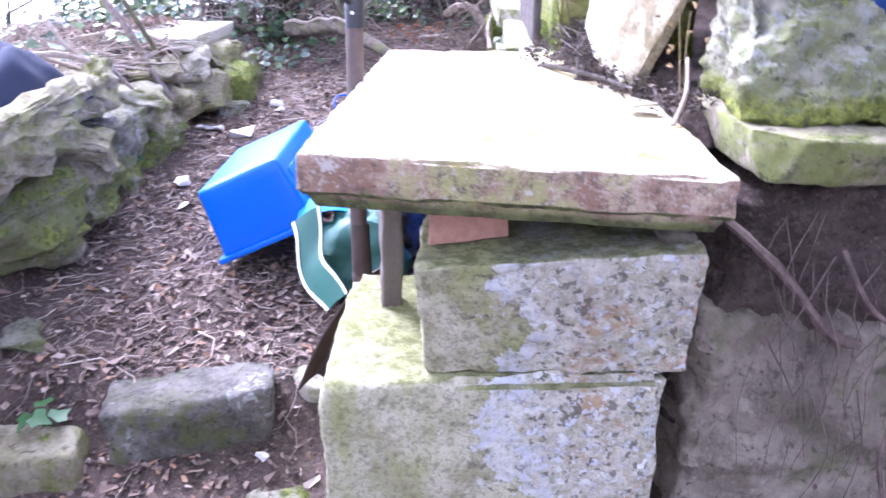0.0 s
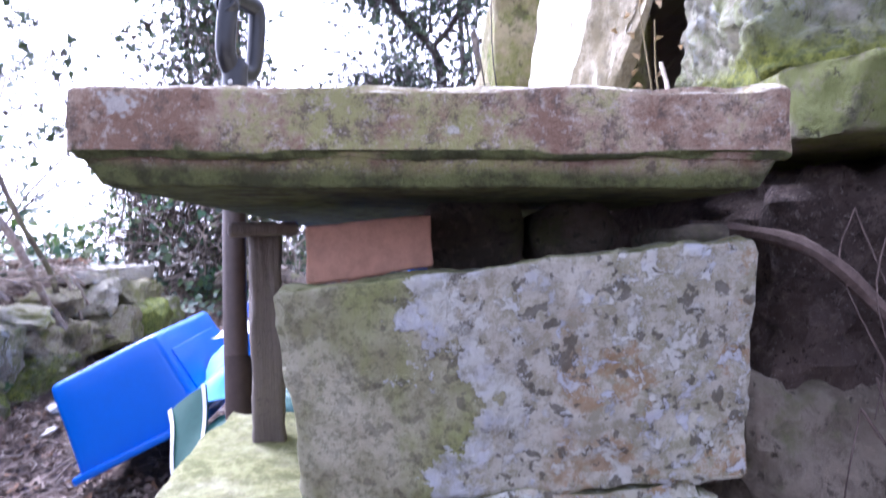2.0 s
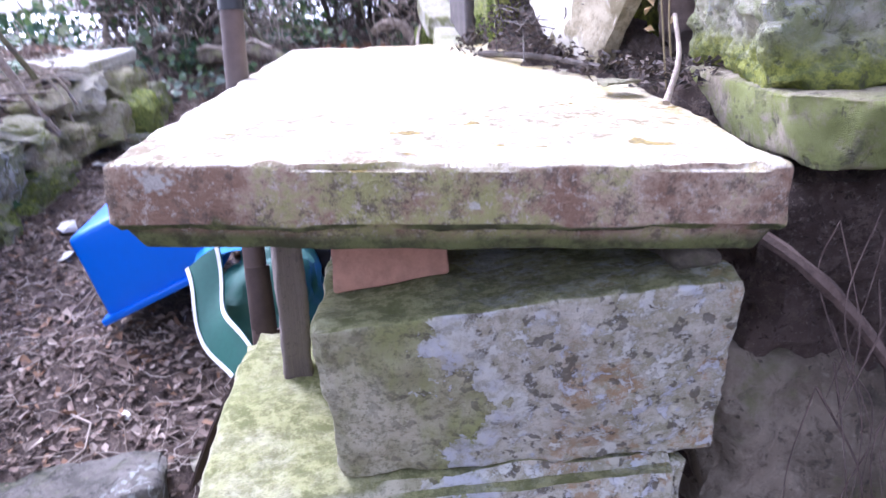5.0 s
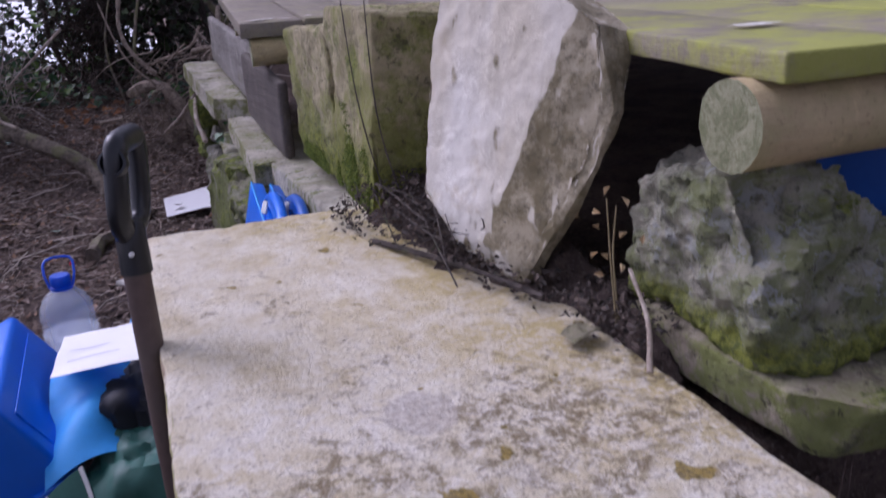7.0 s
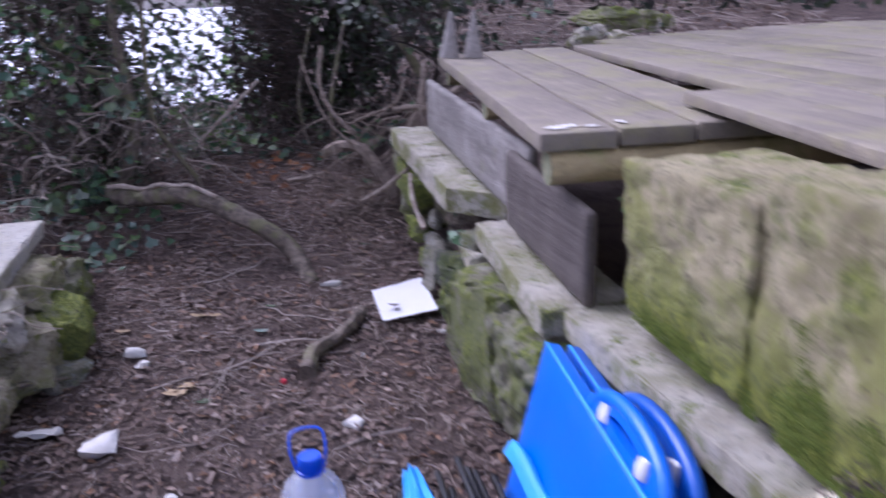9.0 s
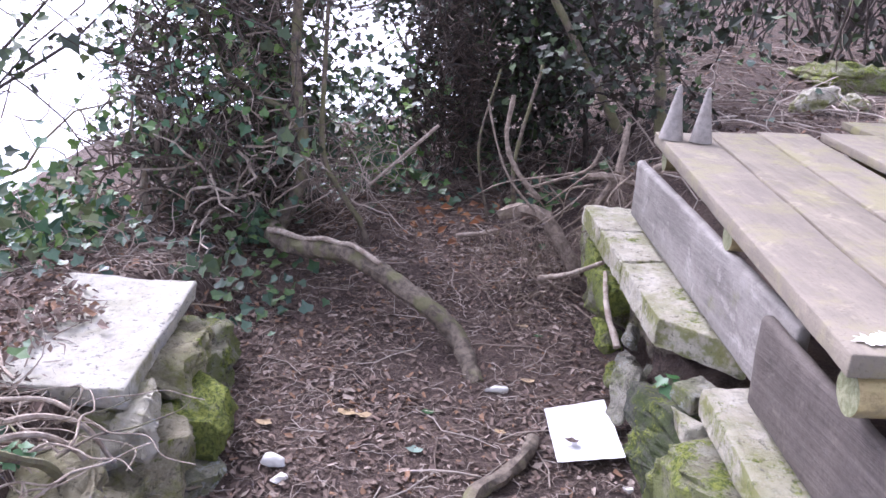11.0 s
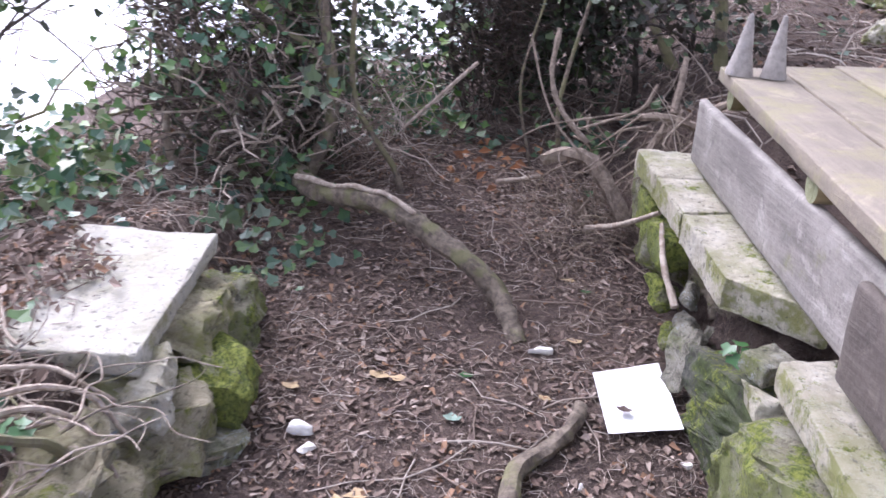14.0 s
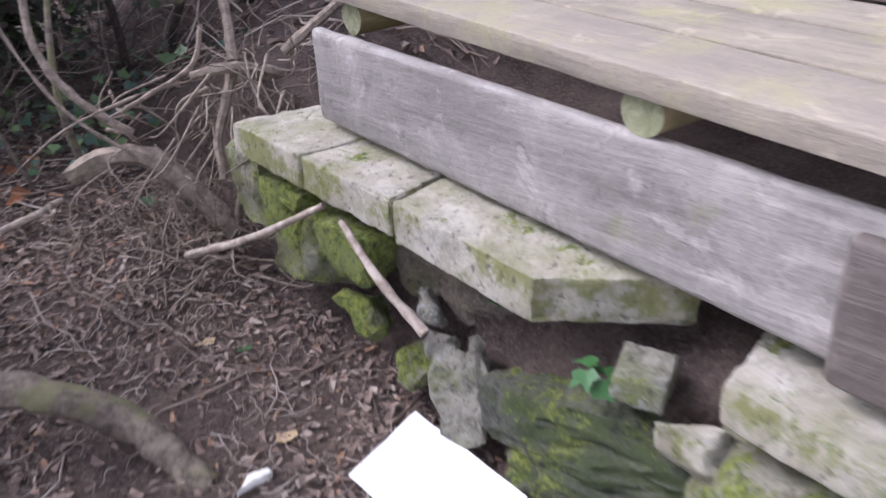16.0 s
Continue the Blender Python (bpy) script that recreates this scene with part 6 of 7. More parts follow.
def seed_plant():
    o = tagged(holder("dry_plant", (0.44, 1.46, 1.15)), "dry stalks with curled pale leaves beside the rock", "plant")
    for k, (x, y) in enumerate(((0.435, 1.455), (0.450, 1.470))):
        part("stalk", tube([(x, y, 1.14), (x - 0.008, y + 0.005, 1.24), (x - 0.02 + 0.012 * k, y, 1.335 - 0.02 * k)], 0.0018, 0.0010, 6), M["stem"], o)
    for i in range(11):
        vs, fs = [], []
        leaf_into(vs, fs, (0.435 + g.uniform(-0.05, 0.05), 1.46 + g.uniform(-0.03, 0.03), 1.22 + 0.012 * i), 0.016, (g.uniform(-1, 1), g.uniform(-1, 0), 0.5), g.uniform(0, 6), 0.4, "oval")
        bm = bmesh.new()
        vv = [bm.verts.new(v) for v in vs]
        for f in fs:
            bm.faces.new([vv[j] for j in f])
        part("curled_leaf", bm, M["yellow_leaf"], o)


seed_plant()


def seedling(at, n, size, label, mat="green_leaf", tall=0.04):
    o = tagged(holder("seedling", at), label, "plant")
    a = Vector(at)
    for i in range(n):
        ang = 6.28 * i / n + 0.4
        tip = a + Vector((math.cos(ang) * size * 0.7, math.sin(ang) * size * 0.7, tall * (0.6 + 0.5 * (i % 2))))
        bm = tube([a, (a + tip) / 2 + Vector((0, 0, 0.01)), tip], 0.0015, 0.001, 5)
        vs, fs = [], []
        leaf_into(vs, fs, tip, size, (math.cos(ang) * 0.4, math.sin(ang) * 0.4 - 0.3, 1), ang, 0.15, "ivy")
        vv = [bm.verts.new(v) for v in vs]
        for f in fs:
            bm.faces.new([vv[j] for j in f])
        part("leaf", bm, M[mat], o)


seedling((-0.97, 1.66, 0.335), 4, 0.055, "low green seedling on the soil by the step")
seedling((0.295, 4.005, 0.995), 7, 0.045, "small green seedling among the rubble")
seedling((0.36, 4.30, 1.02), 4, 0.025, "small green seedling among the rubble")
seedling((-1.33, 3.57, 1.05), 9, 0.035, "bright green fern seedling among the roots")
seedling((-1.36, 3.42, 1.07), 5, 0.05, "grey-green ivy seedling among the roots", "ivy")
seedling((0.36, 2.98, 0.95), 6, 0.03, "small green plant at the foot of the ledge", "ivy")
seedling((0.16, 2.92, 0.57), 7, 0.04, "low green plant by the blue table", "ivy")
seedling((0.80, 1.14, 0.60), 3, 0.03, "small ivy leaf on the bank rock", "ivy")
seedling((0.44, 3.00, 1.34), 4, 0.05, "ivy leaves behind the mossy block", "ivy")


def strap_plant():
    o = tagged(holder("strap_leaf_plant", (2.12, 2.36, 1.59)), "grey-green strap-leaved plant rising past the deck boards", "plant")
    for i in range(9):
        a = 2.2 + 0.45 * i
        ln = 0.30 + 0.04 * (i % 3)

        def f(u, v, a=a, ln=ln):
            w = 0.016 * math.sin(math.pi * (0.15 + 0.85 * v)) ** 0.7
            return Vector((2.12 + math.cos(a) * ln * v * 0.9 - math.sin(a) * (u - 0.5) * 2 * w, 2.36 + math.sin(a) * ln * v * 0.9 + math.cos(a) * (u - 0.5) * 2 * w, 1.60 + 0.36 * v - 0.33 * v * v + 0.004 * abs(u - 0.5)))

        part("leaf_blade", sheet(f, 2, 12, 0.0015), M["blade"], o)


strap_plant()


# ---- bushes, ivy and trees ----
def grow(bm, p, d, r, length, depth, gg, sides=6, kink=0.35):
    """A limb that forks; returns the ends of its twigs."""
    pts, ends = [p.copy()], []
    n = 5
    for i in range(n):
        d = (d + Vector((gg.gauss(0, kink), gg.gauss(0, kink), gg.gauss(0.04, kink)))).normalized()
        p = p + d * length / n
        pts.append(p.copy())
        if depth and i > 0 and gg.random() < 0.75:
            side = (d + Vector((gg.gauss(0, 0.8), gg.gauss(0, 0.8), gg.gauss(0, 0.6)))).normalized()
            ends += grow(bm, p, side, r * 0.5, length * gg.uniform(0.45, 0.7), depth - 1, gg, max(3, sides - 1), kink)
    add_tube(bm, pts, r, r * 0.45, sides, 0.2, gg.random() * 9, cap=False)
    ends.append(p)
    return ends


def plant_mass(name, label, category, stems, clumps, leaf, mat, seed, per=40, spread=0.16, depth=2, bark="darkbark", shape="ivy", extra=(), kink=0.3):
    """Stems that fork into twigs, and leaves in uneven clumps round the twigs' ends and the given places."""
    gg = random.Random(seed)
    o = tagged(holder(name, stems[0][0]), label, category)
    ends = []
    for at, to, r, ln in stems:
        bm = bmesh.new()
        ends += grow(bm, Vector(at), (Vector(to) - Vector(at)).normalized(), r, ln, depth, gg, kink=kink)
        part("stem", bm, M[bark], o)
    gg.shuffle(ends)
    verts, faces = [], []
    spots = ends[:clumps] + [Vector(e) for e in extra]
    for c in spots:
        for i in range(int(per * gg.uniform(0.4, 1.5))):
            q = c + Vector((gg.gauss(0, spread), gg.gauss(0, spread), gg.gauss(0, spread * 0.8)))
            leaf_into(verts, faces, q, leaf * gg.uniform(0.55, 1.25), (gg.gauss(0, 0.6), gg.gauss(-0.3, 0.6), gg.gauss(0.6, 0.5)), gg.uniform(0, 6.28), 0.15, shape)
    me = bpy.data.meshes.new("leaves")
    base = Vector(stems[0][0])
    me.from_pydata([v - base for v in verts], [], faces)
    me.materials.append(M[mat])
    lv = new("crown", me)
    lv.parent = o
    return o


def cloud(cx, cy, cz, rx, ry, rz, n, seed):
    gg = random.Random(seed)
    out = []
    while len(out) < n:
        v = Vector((gg.uniform(-1, 1), gg.uniform(-1, 1), gg.uniform(-1, 1)))
        if v.length < 1 and noise.noise(v * 2.1 + Vector((seed, 0, 0))) > -0.12:
            out.append(Vector((cx + v.x * rx, cy + v.y * ry, cz + v.z * rz)))
    return out


def kinked(bm, p, d, ln, r, gg, n=6, kink=0.5, sides=4):
    """A crooked twig."""
    pts = [p.copy()]
    for i in range(n):
        d = (d + Vector((gg.gauss(0, kink), gg.gauss(0, kink), gg.gauss(0, kink * 0.8)))).normalized()
        p = p + d * ln / n
        pts.append(p.copy())
    add_tube(bm, pts, r, r * 0.4, sides, 0.2, gg.random() * 9, cap=False)


def brush(name, label, spots, per, ln, r, mat, seed, parent=None, kink=0.5, up=0.3):
    """A mat of crooked dead twigs round the given places."""
    gg = random.Random(seed)
    bm = bmesh.new()
    for c in spots:
        for i in range(per):
            d = Vector((gg.gauss(0, 1), gg.gauss(0, 1), gg.gauss(up, 0.7))).normalized()
            kinked(bm, Vector(c) + Vector((gg.gauss(0, 0.06), gg.gauss(0, 0.06), gg.gauss(0, 0.06))), d, ln * gg.uniform(0.5, 1.4), r * gg.uniform(0.5, 1.6), gg, 6, kink, 3)
    ob = part(name, bm, M[mat], parent)
    return ob if parent else tagged(ob, label, "brush", kind="stuff")


# the bush over the wall, with its bent trunk
def leaning_bush():
    o = tagged(holder("ivy_bush", (-1.05, 5.85, 0.86)), "tangled brown bush with a bent trunk, hung with ivy", "bush")
    limbs = [
        ([(-1.10, 5.86, 0.84), (-1.03, 5.85, 0.97), (-0.965, 5.85, 1.12), (-0.93, 5.85, 1.25), (-0.945, 5.86, 1.47), (-0.965, 5.86, 1.75), (-0.94, 5.9, 2.3), (-0.99, 5.95, 2.9)], 0.036, 0.020, "bark"),
        ([(-1.04, 5.87, 0.92), (-1.20, 5.87, 0.915), (-1.38, 5.88, 0.945), (-1.56, 5.9, 1.02), (-1.70, 5.95, 1.20), (-1.74, 5.98, 1.55)], 0.026, 0.012, "bark"),
        ([(-0.945, 5.86, 1.40), (-1.03, 5.87, 1.50), (-1.15, 5.88, 1.57), (-1.32, 5.9, 1.70), (-1.42, 5.92, 2.05)], 0.022, 0.010, "bark"),
        ([(-1.15, 5.90, 1.14), (-1.25, 5.9, 1.20), (-1.38, 5.9, 1.36), (-1.52, 5.92, 1.52), (-1.60, 5.95, 1.85)], 0.020, 0.010, "bark"),
        ([(-0.62, 5.83, 0.82), (-0.66, 5.84, 0.96), (-0.74, 5.85, 1.08), (-0.84, 5.86, 1.30), (-0.83, 5.88, 1.72), (-0.80, 5.95, 2.2)], 0.017, 0.010, "bark"),
        ([(-1.66, 5.86, 0.88), (-1.70, 5.86, 1.0), (-1.71, 5.88, 1.15), (-1.64, 5.9, 1.32), (-1.62, 5.95, 1.7)], 0.022, 0.012, "root"),
    ]
    for i, (pts, r0, r1, m) in enumerate(limbs):
        part("trunk" if i == 0 else "limb", tube(pts, r0, r1, 9, 0.25, 60 + i, steps=5), M[m], o)
    brush("twig_mass", "", cloud(-1.42, 5.98, 1.40, 0.50, 0.26, 0.64, 210, 3), 5, 0.34, 0.0045, "brush", 61, o)
    brush("upper_growth", "", cloud(-1.15, 6.0, 2.2, 0.55, 0.3, 0.6, 90, 4), 4, 0.38, 0.004, "brush", 62, o)
    brush("pale_brush", "", cloud(-1.38, 5.76, 1.22, 0.45, 0.10, 0.40, 52, 5), 1, 0.36, 0.0075, "root", 63, o, 0.45)
    brush("dry_brush", "", cloud(-0.78, 6.1, 1.05, 0.26, 0.25, 0.26, 60, 6), 3, 0.34, 0.0028, "twigs", 64, o, 0.4)
    brush("side_growth", "", cloud(-2.42, 6.0, 2.25, 0.22, 0.25, 1.0, 60, 15), 3, 0.36, 0.0035, "brush", 72, o)
    gg = random.Random(65)
    for name, mat, spots, per, spread, size in (("leaves", "bush", cloud(-1.45, 6.28, 1.55, 0.48, 0.22, 0.72, 80, 7), 16, 0.09, 0.05), ("green_leaves", "bright_ivy", cloud(-1.40, 5.85, 1.60, 0.52, 0.22, 0.60, 70, 8), 9, 0.07, 0.055),
                                                ("ivy_leaves", "ivy", cloud(-1.18, 5.72, 0.98, 0.30, 0.12, 0.10, 16, 9), 7, 0.06, 0.055), ("side_leaves", "bush", cloud(-2.45, 6.0, 2.3, 0.2, 0.25, 0.95, 24, 16), 6, 0.09, 0.045), ("top_leaves", "bush", cloud(-1.3, 6.1, 2.5, 0.6, 0.3, 0.5, 40, 10), 16, 0.10, 0.045)):
        vs, fs = [], []
        for c in spots:
            for i in range(int(per * gg.uniform(0.3, 1.6))):
                leaf_into(vs, fs, c + Vector((gg.gauss(0, spread), gg.gauss(0, spread), gg.gauss(0, spread))), size * gg.uniform(0.5, 1.25), (gg.gauss(0, 0.6), gg.gauss(-0.4, 0.6), gg.gauss(0.5, 0.5)), gg.uniform(0, 6.28), 0.15, "ivy")
        me = bpy.data.meshes.new(name)
        me.from_pydata([v - Vector((-1.05, 5.85, 0.86)) for v in vs], [], fs)
        me.materials.append(M[mat])
        lo = new(name, me)
        lo.parent = o


leaning_bush()
# ivy-clad trunks against the sky
plant_mass("ivy_clad_tree", "slim tree trunk thickly clad in dark ivy", "tree",
           [((-1.22, 6.35, 0.75), (-1.2, 6.35, 4), 0.05, 3.5), ((-1.12, 6.4, 0.8), (-1.05, 6.4, 4), 0.03, 3.2)], 0, 0.055, "bush", 22, 120, 0.14, 0, kink=0.12,
           extra=[Vector((-1.20 + 0.15 * math.sin(i * 1.3), 6.35 + 0.12 * math.cos(i * 2.1), 0.9 + 0.054 * i)) for i in range(58) if i > 20 or i % 2])
def twisted_tree(name, label, trunk, limbs, twig, per, spread, leaf, mat, seed):
    """A crooked trunk and limbs, set with forking twigs that carry small clusters of leaves."""
    gg = random.Random(seed)
    o = tagged(holder(name, trunk[0][0]), label, "tree")
    vs, fs = [], []
    for i, (pts, r0, r1, first) in enumerate([trunk] + limbs):
        line = spline(pts, 5)
        part("trunk" if i == 0 else "limb", tube(pts, r0, r1, 8, 0.3, seed + i, steps=5), M["darkbark"], o)
        bm, ends = bmesh.new(), []
        for p in line[int(first * len(line)):]:
            for q in range(2):
                d = Vector((gg.gauss(0, 1), gg.gauss(0, 0.5), gg.gauss(0.4, 0.7))).normalized()
                ends += grow(bm, p, d, 0.008, twig * gg.uniform(0.5, 1.2), 2, gg, 4, 0.4)
        part("twig_mass", bm, M["darkbark"], o)
        for c in ends:
            for k in range(int(per * gg.uniform(0, 2.2))):
                leaf_into(vs, fs, c + Vector((gg.gauss(0, spread), gg.gauss(0, spread), gg.gauss(0, spread))), leaf * gg.uniform(0.6, 1.3), (gg.gauss(0, 0.6), gg.gauss(-0.3, 0.6), gg.gauss(0.6, 0.5)), gg.uniform(0, 6.28), 0.15, "ivy")
    me = bpy.data.meshes.new("leaves")
    me.from_pydata([v - Vector(trunk[0][0]) for v in vs], [], fs)
    me.materials.append(M[mat])
    new("leaves", me).parent = o


twisted_tree("ivy_clad_tree", "small twisted bare tree with ivy round its foot",
             ([(0.62, 7.6, 0.8), (0.60, 7.6, 1.9), (0.58, 7.6, 2.75), (0.48, 7.6, 3.05), (0.14, 7.6, 3.45), (0.10, 7.6, 3.75), (0.32, 7.6, 4.15), (0.36, 7.6, 4.7)], 0.055, 0.025, 0.35),
             [([(0.50, 7.6, 3.02), (0.72, 7.55, 3.25), (0.82, 7.5, 3.48), (0.95, 7.5, 3.82), (0.97, 7.5, 4.15), (0.92, 7.5, 4.6)], 0.028, 0.012, 0.3), ([(0.14, 7.6, 3.45), (-0.05, 7.6, 3.62), (-0.16, 7.6, 3.9), (-0.12, 7.6, 4.3)], 0.020, 0.010, 0.3)], 0.38, 3.0, 0.05, 0.06, "bush", 23)
plant_mass("ivy_shrub", "dark ivy heaped round the foot of the small tree", "shrub", [((0.5, 7.5, 0.9), (0.5, 7.5, 3), 0.02, 1.7), ((0.2, 7.5, 0.9), (0.1, 7.5, 3), 0.02, 1.8), ((0.8, 7.5, 1.0), (0.8, 7.5, 3), 0.02, 1.8)], 60, 0.055, "bush", 88, 12, 0.07, 2, kink=0.2,
           extra=cloud(0.4, 7.5, 2.45, 0.62, 0.3, 0.62, 90, 5))
# leafy shrubs on the left bank
plant_mass("ivy_shrub", "bright green leafy ivy shrub on the bank", "shrub",
           [((-1.95, 5.0, 0.95), (-2.0, 5.0, 1.4), 0.010, 0.25), ((-2.2, 5.2, 0.9), (-2.3, 5.2, 1.6), 0.012, 0.22), ((-1.9, 5.4, 0.95), (-1.8, 5.4, 1.6), 0.010, 0.3)], 24, 0.055, "bright_ivy", 24, 16, 0.10, 1, bark="root",
           extra=cloud(-2.05, 5.1, 1.06, 0.36, 0.45, 0.17, 38, 6))
plant_mass("ivy_shrub", "thin ivy sprays against the bright water", "shrub",
           [((-2.05, 4.75, 1.0), (-2.0, 4.8, 2.2), 0.008, 0.85), ((-2.5, 4.7, 0.9), (-2.5, 4.8, 2.4), 0.010, 1.0)], 7, 0.055, "ivy", 25, 5, 0.06, 1, kink=0.2)
plant_mass("ivy_shrub", "tall straggling ivy bush at the top of the bank", "shrub",
           [((-2.75, 5.6, 0.75), (-2.62, 5.6, 3), 0.012, 2.3), ((-2.60, 5.4, 0.8), (-2.55, 5.5, 2.6), 0.009, 1.6), ((-3.0, 5.6, 0.6), (-2.9, 5.6, 3), 0.012, 2.4)], 130, 0.055, "bush", 89, 12, 0.06, 2, kink=0.42)
plant_mass("ivy_shrub", "straggling bush of bare stems and few leaves", "shrub",
           [((-2.75, 5.9, 0.7), (-2.6, 6.0, 2.0), 0.014, 0.9), ((-2.3, 6.1, 0.8), (-2.2, 6.2, 2.0), 0.014, 1.1), ((-3.1, 5.0, 0.5), (-3.2, 5.1, 2.0), 0.014, 0.8)], 8, 0.045, "ivy", 26, 6, 0.09, 2, kink=0.4, bark="bark")
brush("dead_brush", "grey dead twigs and roots heaped on the bank", [(x, y, height(x, y) + 0.03) for x, y in [(-1.3 - 0.075 * (i % 11), 4.75 + 0.05 * i) for i in range(26)]], 7, 0.26, 0.003, "twigs", 66, None, 0.5, 0.05)
brush("dead_brush", "brown dead twigs matted at the thicket's foot", [(x, y, height(x, y) + 0.05) for x, y in [(-0.25 + 0.11 * (i % 10), 6.3 + 0.022 * i) for i in range(40)]], 6, 0.38, 0.0035, "brush", 67, None, 0.45, 0.25)
brush("dead_brush", "grey dead twigs matted on the bank behind the deck", [(x, y, height(x, y) + 0.03) for x, y in [(0.55 + 0.16 * (i % 14), 5.35 + 0.045 * i) for i in range(48)]], 5, 0.45, 0.0035, "twigs", 68, None, 0.3, 0.02)
brush("root_mat", "mat of thin pale roots on the bank", [(x, y, height(x, y) + 0.02) for x, y in [(-1.50 - 0.07 * (i % 7), 2.9 + 0.035 * i) for i in range(30)]], 6, 0.32, 0.0042, "root", 73, None, 0.35, 0.0)
# low green undergrowth closing the gap behind the path
plant_mass("laurel_undergrowth", "light green leafy undergrowth behind the path", "shrub",
           [((-0.72, 6.8, 0.72), (-0.7, 6.8, 1.4), 0.010, 0.6), ((-0.5, 7.1, 0.7), (-0.5, 7.1, 1.5), 0.010, 0.7), ((-0.95, 7.0, 0.6), (-0.9, 7.1, 1.4), 0.012, 0.7), ((-0.3, 6.8, 0.8), (-0.4, 6.8, 1.4), 0.010, 0.5)], 30, 0.055, "bright_ivy", 69, 12, 0.09, 2, bark="bark",
           extra=cloud(-0.55, 6.6, 1.0, 0.32, 0.2, 0.22, 44, 13))
plant_mass("ivy_shrub", "dark ivy undergrowth between bush and thicket", "shrub",
           [((-0.7, 7.3, 0.6), (-0.7, 7.3, 1.5), 0.014, 0.9), ((-1.0, 7.2, 0.6), (-1.0, 7.2, 1.5), 0.014, 0.9)], 24, 0.05, "bush", 70, 26, 0.12, 2, extra=cloud(-0.85, 7.4, 1.05, 0.55, 0.3, 0.5, 46, 14))
gl = random.Random(71)
vs, fs = [], []
for i in range(26):
    x, y = gl.gauss(-0.2, 0.22), gl.gauss(6.0, 0.14)
    leaf_into(vs, fs, (x, y, height(x, y) + gl.uniform(0.01, 0.05)), gl.uniform(0.04, 0.08), (gl.gauss(0, 0.5), gl.gauss(-0.5, 0.4), 0.9), gl.uniform(0, 6.28), 0.25, "oval")
from_lists("leaf_litter", vs, fs, M["rust_leaf"], "rusty orange leaves drifted at the end of the path", "leaf litter")
# ivy creeping over the corner of the bank
iv, ifc = [], []
gi = random.Random(31)
for cx, cy, sp, n in ((-1.0, 5.2, 0.12, 26), (-1.25, 5.35, 0.18, 34), (-1.6, 5.3, 0.25, 40), (-0.85, 5.55, 0.10, 16), (-1.9, 4.7, 0.25, 40), (0.35, 6.3, 0.12, 40), (-0.3, 6.6, 0.3, 60), (0.1, 6.5, 0.3, 50), (0.5, 6.6, 0.25, 40), (-1.15, 4.95, 0.08, 18), (-1.55, 3.2, 0.15, 14), (-1.8, 3.6, 0.25, 40), (1.6, 7.2, 0.5, 60)):
    for i in range(n):
        x, y = gi.gauss(cx, sp), gi.gauss(cy, sp)
        leaf_into(iv, ifc, (x, y, height(x, y) + gi.uniform(0.02, 0.14)), gi.uniform(0.035, 0.065), (gi.gauss(0, 0.4), gi.gauss(-0.4, 0.4), 0.9), gi.uniform(0, 6.28), 0.12, "ivy")
from_lists("creeping_ivy", iv, ifc, M["ivy"], "dark green ivy creeping over the bank", "ivy")

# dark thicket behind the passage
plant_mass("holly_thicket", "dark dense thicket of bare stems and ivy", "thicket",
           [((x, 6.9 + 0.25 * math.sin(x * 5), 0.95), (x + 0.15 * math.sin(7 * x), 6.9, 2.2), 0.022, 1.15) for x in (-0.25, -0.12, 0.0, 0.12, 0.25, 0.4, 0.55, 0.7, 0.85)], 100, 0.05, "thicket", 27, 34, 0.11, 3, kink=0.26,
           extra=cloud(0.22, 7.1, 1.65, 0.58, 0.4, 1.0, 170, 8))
for i, (a, b, c, r) in enumerate((((0.86, 5.95, 1.42), (0.80, 6.0, 1.95), (0.72, 6.1, 2.7), 0.034), ((0.72, 6.2, 1.38), (0.55, 6.25, 1.68), (0.30, 6.3, 2.1), 0.026), ((0.12, 5.85, 1.0), (0.10, 5.82, 1.30), (0.22, 5.9, 1.75), 0.012), ((0.02, 6.1, 0.9), (-0.05, 6.1, 1.3), (0.05, 6.15, 1.7), 0.008))):
    limb("sapling", [a, b, c], r, r * 0.7, "bark", "bare leaning sapling stem at the thicket's edge", "sapling", 40 + i)
limb("dead_stick", [(-0.62, 5.8, 1.15), (-0.45, 5.82, 1.30), (-0.28, 5.85, 1.45)], 0.007, 0.009, "root", "pale broken stick caught in the bush", "stick", 50)

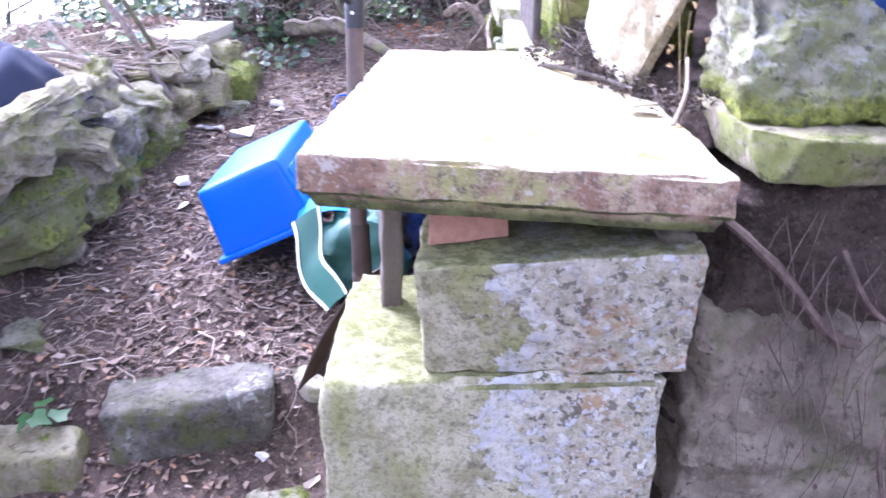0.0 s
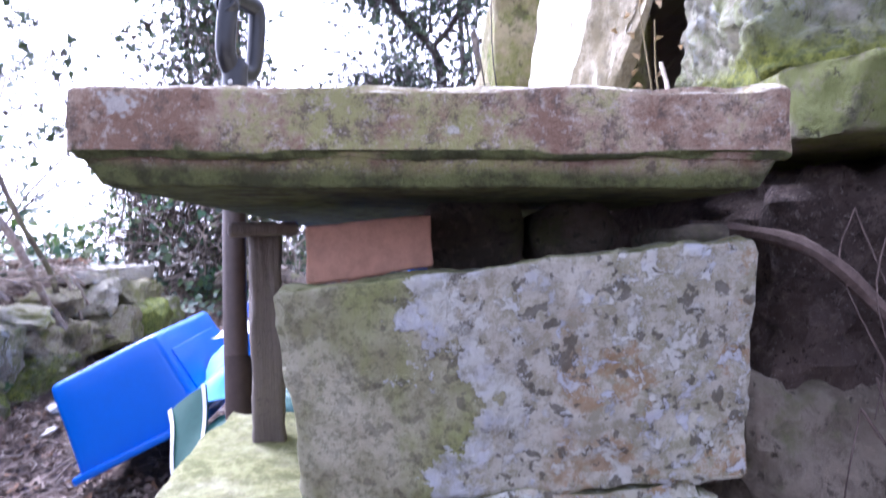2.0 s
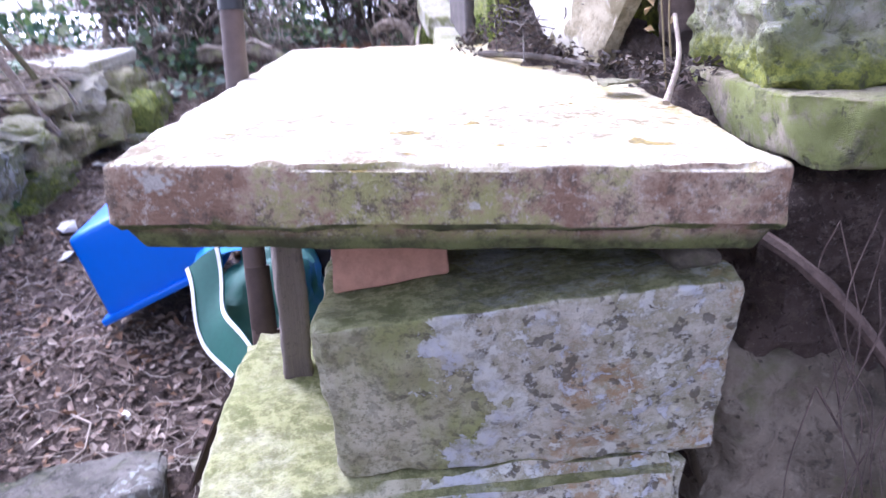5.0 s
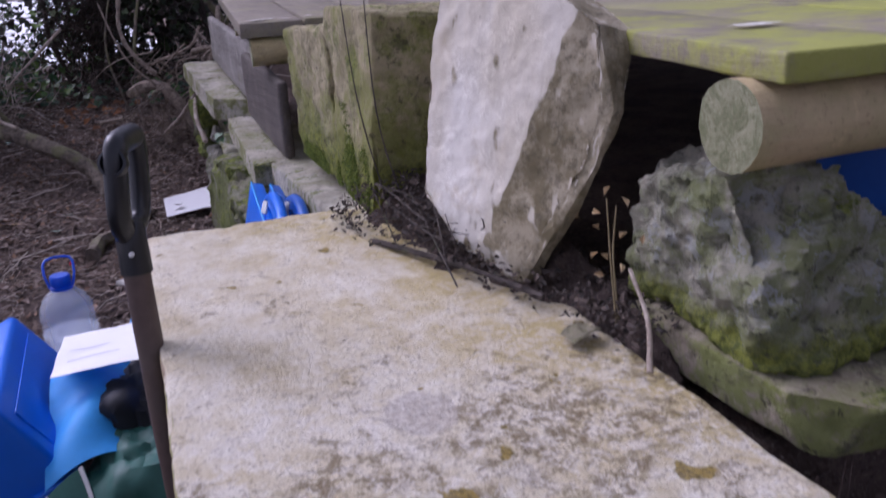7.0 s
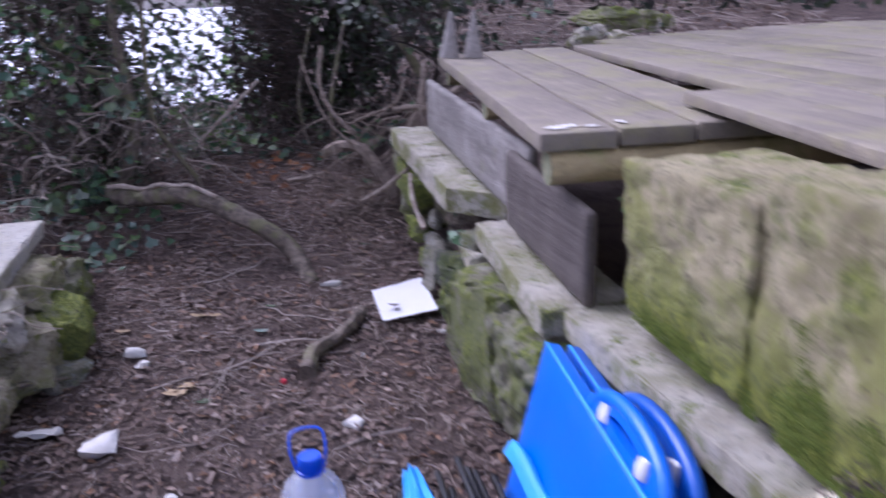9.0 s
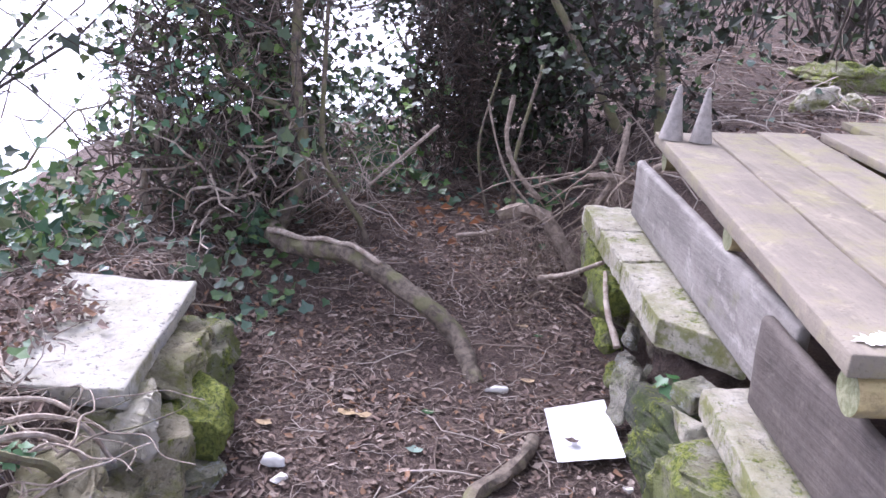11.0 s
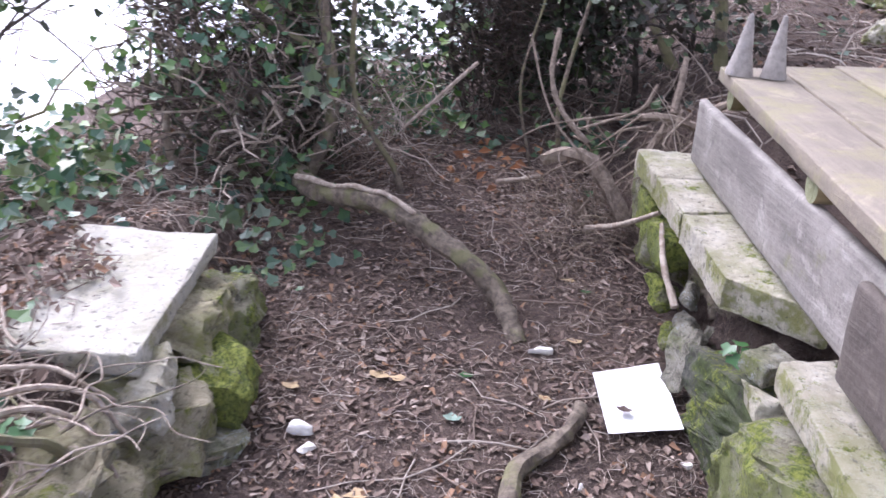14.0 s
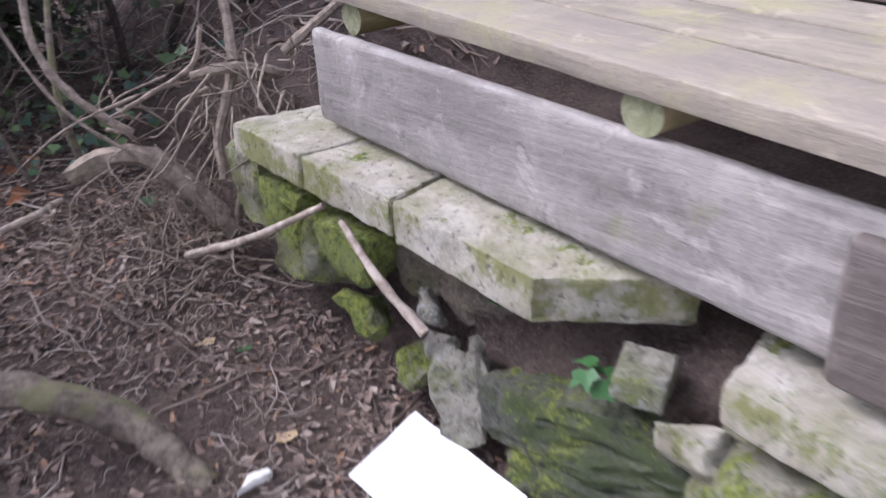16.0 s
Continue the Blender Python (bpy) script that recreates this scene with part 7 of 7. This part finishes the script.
# a dead ivy-hung stem dark against the thicket
brush("dead_ivy", "dark brown mass of dead ivy stems round a trunk", cloud(-0.16, 6.62, 1.75, 0.17, 0.14, 0.95, 170, 17), 6, 0.26, 0.0036, "dead_ivy", 90, None, 0.5, 0.2)
brush("root_mat", "brown fibrous roots matted over the bank beyond the ledge", [(x, y, height(x, y) + 0.02) for x, y in [(0.02 + 0.055 * (i % 12), 5.22 + 0.012 * i) for i in range(50)]], 8, 0.22, 0.0030, "far_root", 91, None, 0.45, 0.15)

# woodland on the slope
wg = random.Random(41)
wood = tagged(holder("woodland", (4, 10, 1.5)), "dark winter woodland of many trunks on the slope", "woodland", kind="stuff")
wb = bmesh.new()
for i in range(170):
    y = wg.uniform(8.2, 24)
    x = wg.uniform(0.9 + 0.12 * (y - 8), 22)
    h0 = height(x, y) - 0.1
    add_tube(wb, spline([(x, y, h0), (x + wg.gauss(0, 0.2), y, h0 + 1.6), (x + wg.gauss(0, 0.5), y + wg.gauss(0, 0.3), h0 + 4), (x + wg.gauss(0, 0.9), y, h0 + 7)], 3), wg.uniform(0.03, 0.13), 0.03, 7, 0.3, i, cap=False)
for i in range(500):
    y = wg.uniform(7.6, 13)
    x = wg.uniform(0.6, 14)
    p = Vector((x, y, height(x, y)))
    q = p + Vector((wg.gauss(0, 0.4), wg.gauss(0, 0.4), wg.uniform(0.4, 1.4)))
    add_tube(wb, spline([p, q, q + Vector((wg.gauss(0, 0.5), wg.gauss(0, 0.5), wg.uniform(-0.2, 1.2)))], 3), wg.uniform(0.004, 0.014), 0.003, 4, cap=False)
part("trunks", wb, M["darkbark"], wood)
lv, lf = [], []
for i in range(26000):
    y = 7.6 + 14 * wg.random() ** 1.5
    x = wg.uniform(0.75 + 0.14 * (y - 7.6), 18)
    z = height(x, y) + 5.5 * wg.random() ** 1.6
    if noise.noise(Vector((x * 0.7, y * 0.7, z * 0.8))) < -0.05 and z > height(x, y) + 0.5:
        continue
    leaf_into(lv, lf, (x, y, z), wg.uniform(0.07, 0.17), (wg.gauss(0, 0.6), wg.gauss(-0.5, 0.5), wg.gauss(0.4, 0.5)), wg.uniform(0, 6.28), 0.15, "oval")
me = bpy.data.meshes.new("undergrowth")
me.from_pydata([v - Vector((4, 10, 1.5)) for v in lv], [], lf)
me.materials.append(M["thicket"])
ug = new("undergrowth", me)
ug.parent = wood
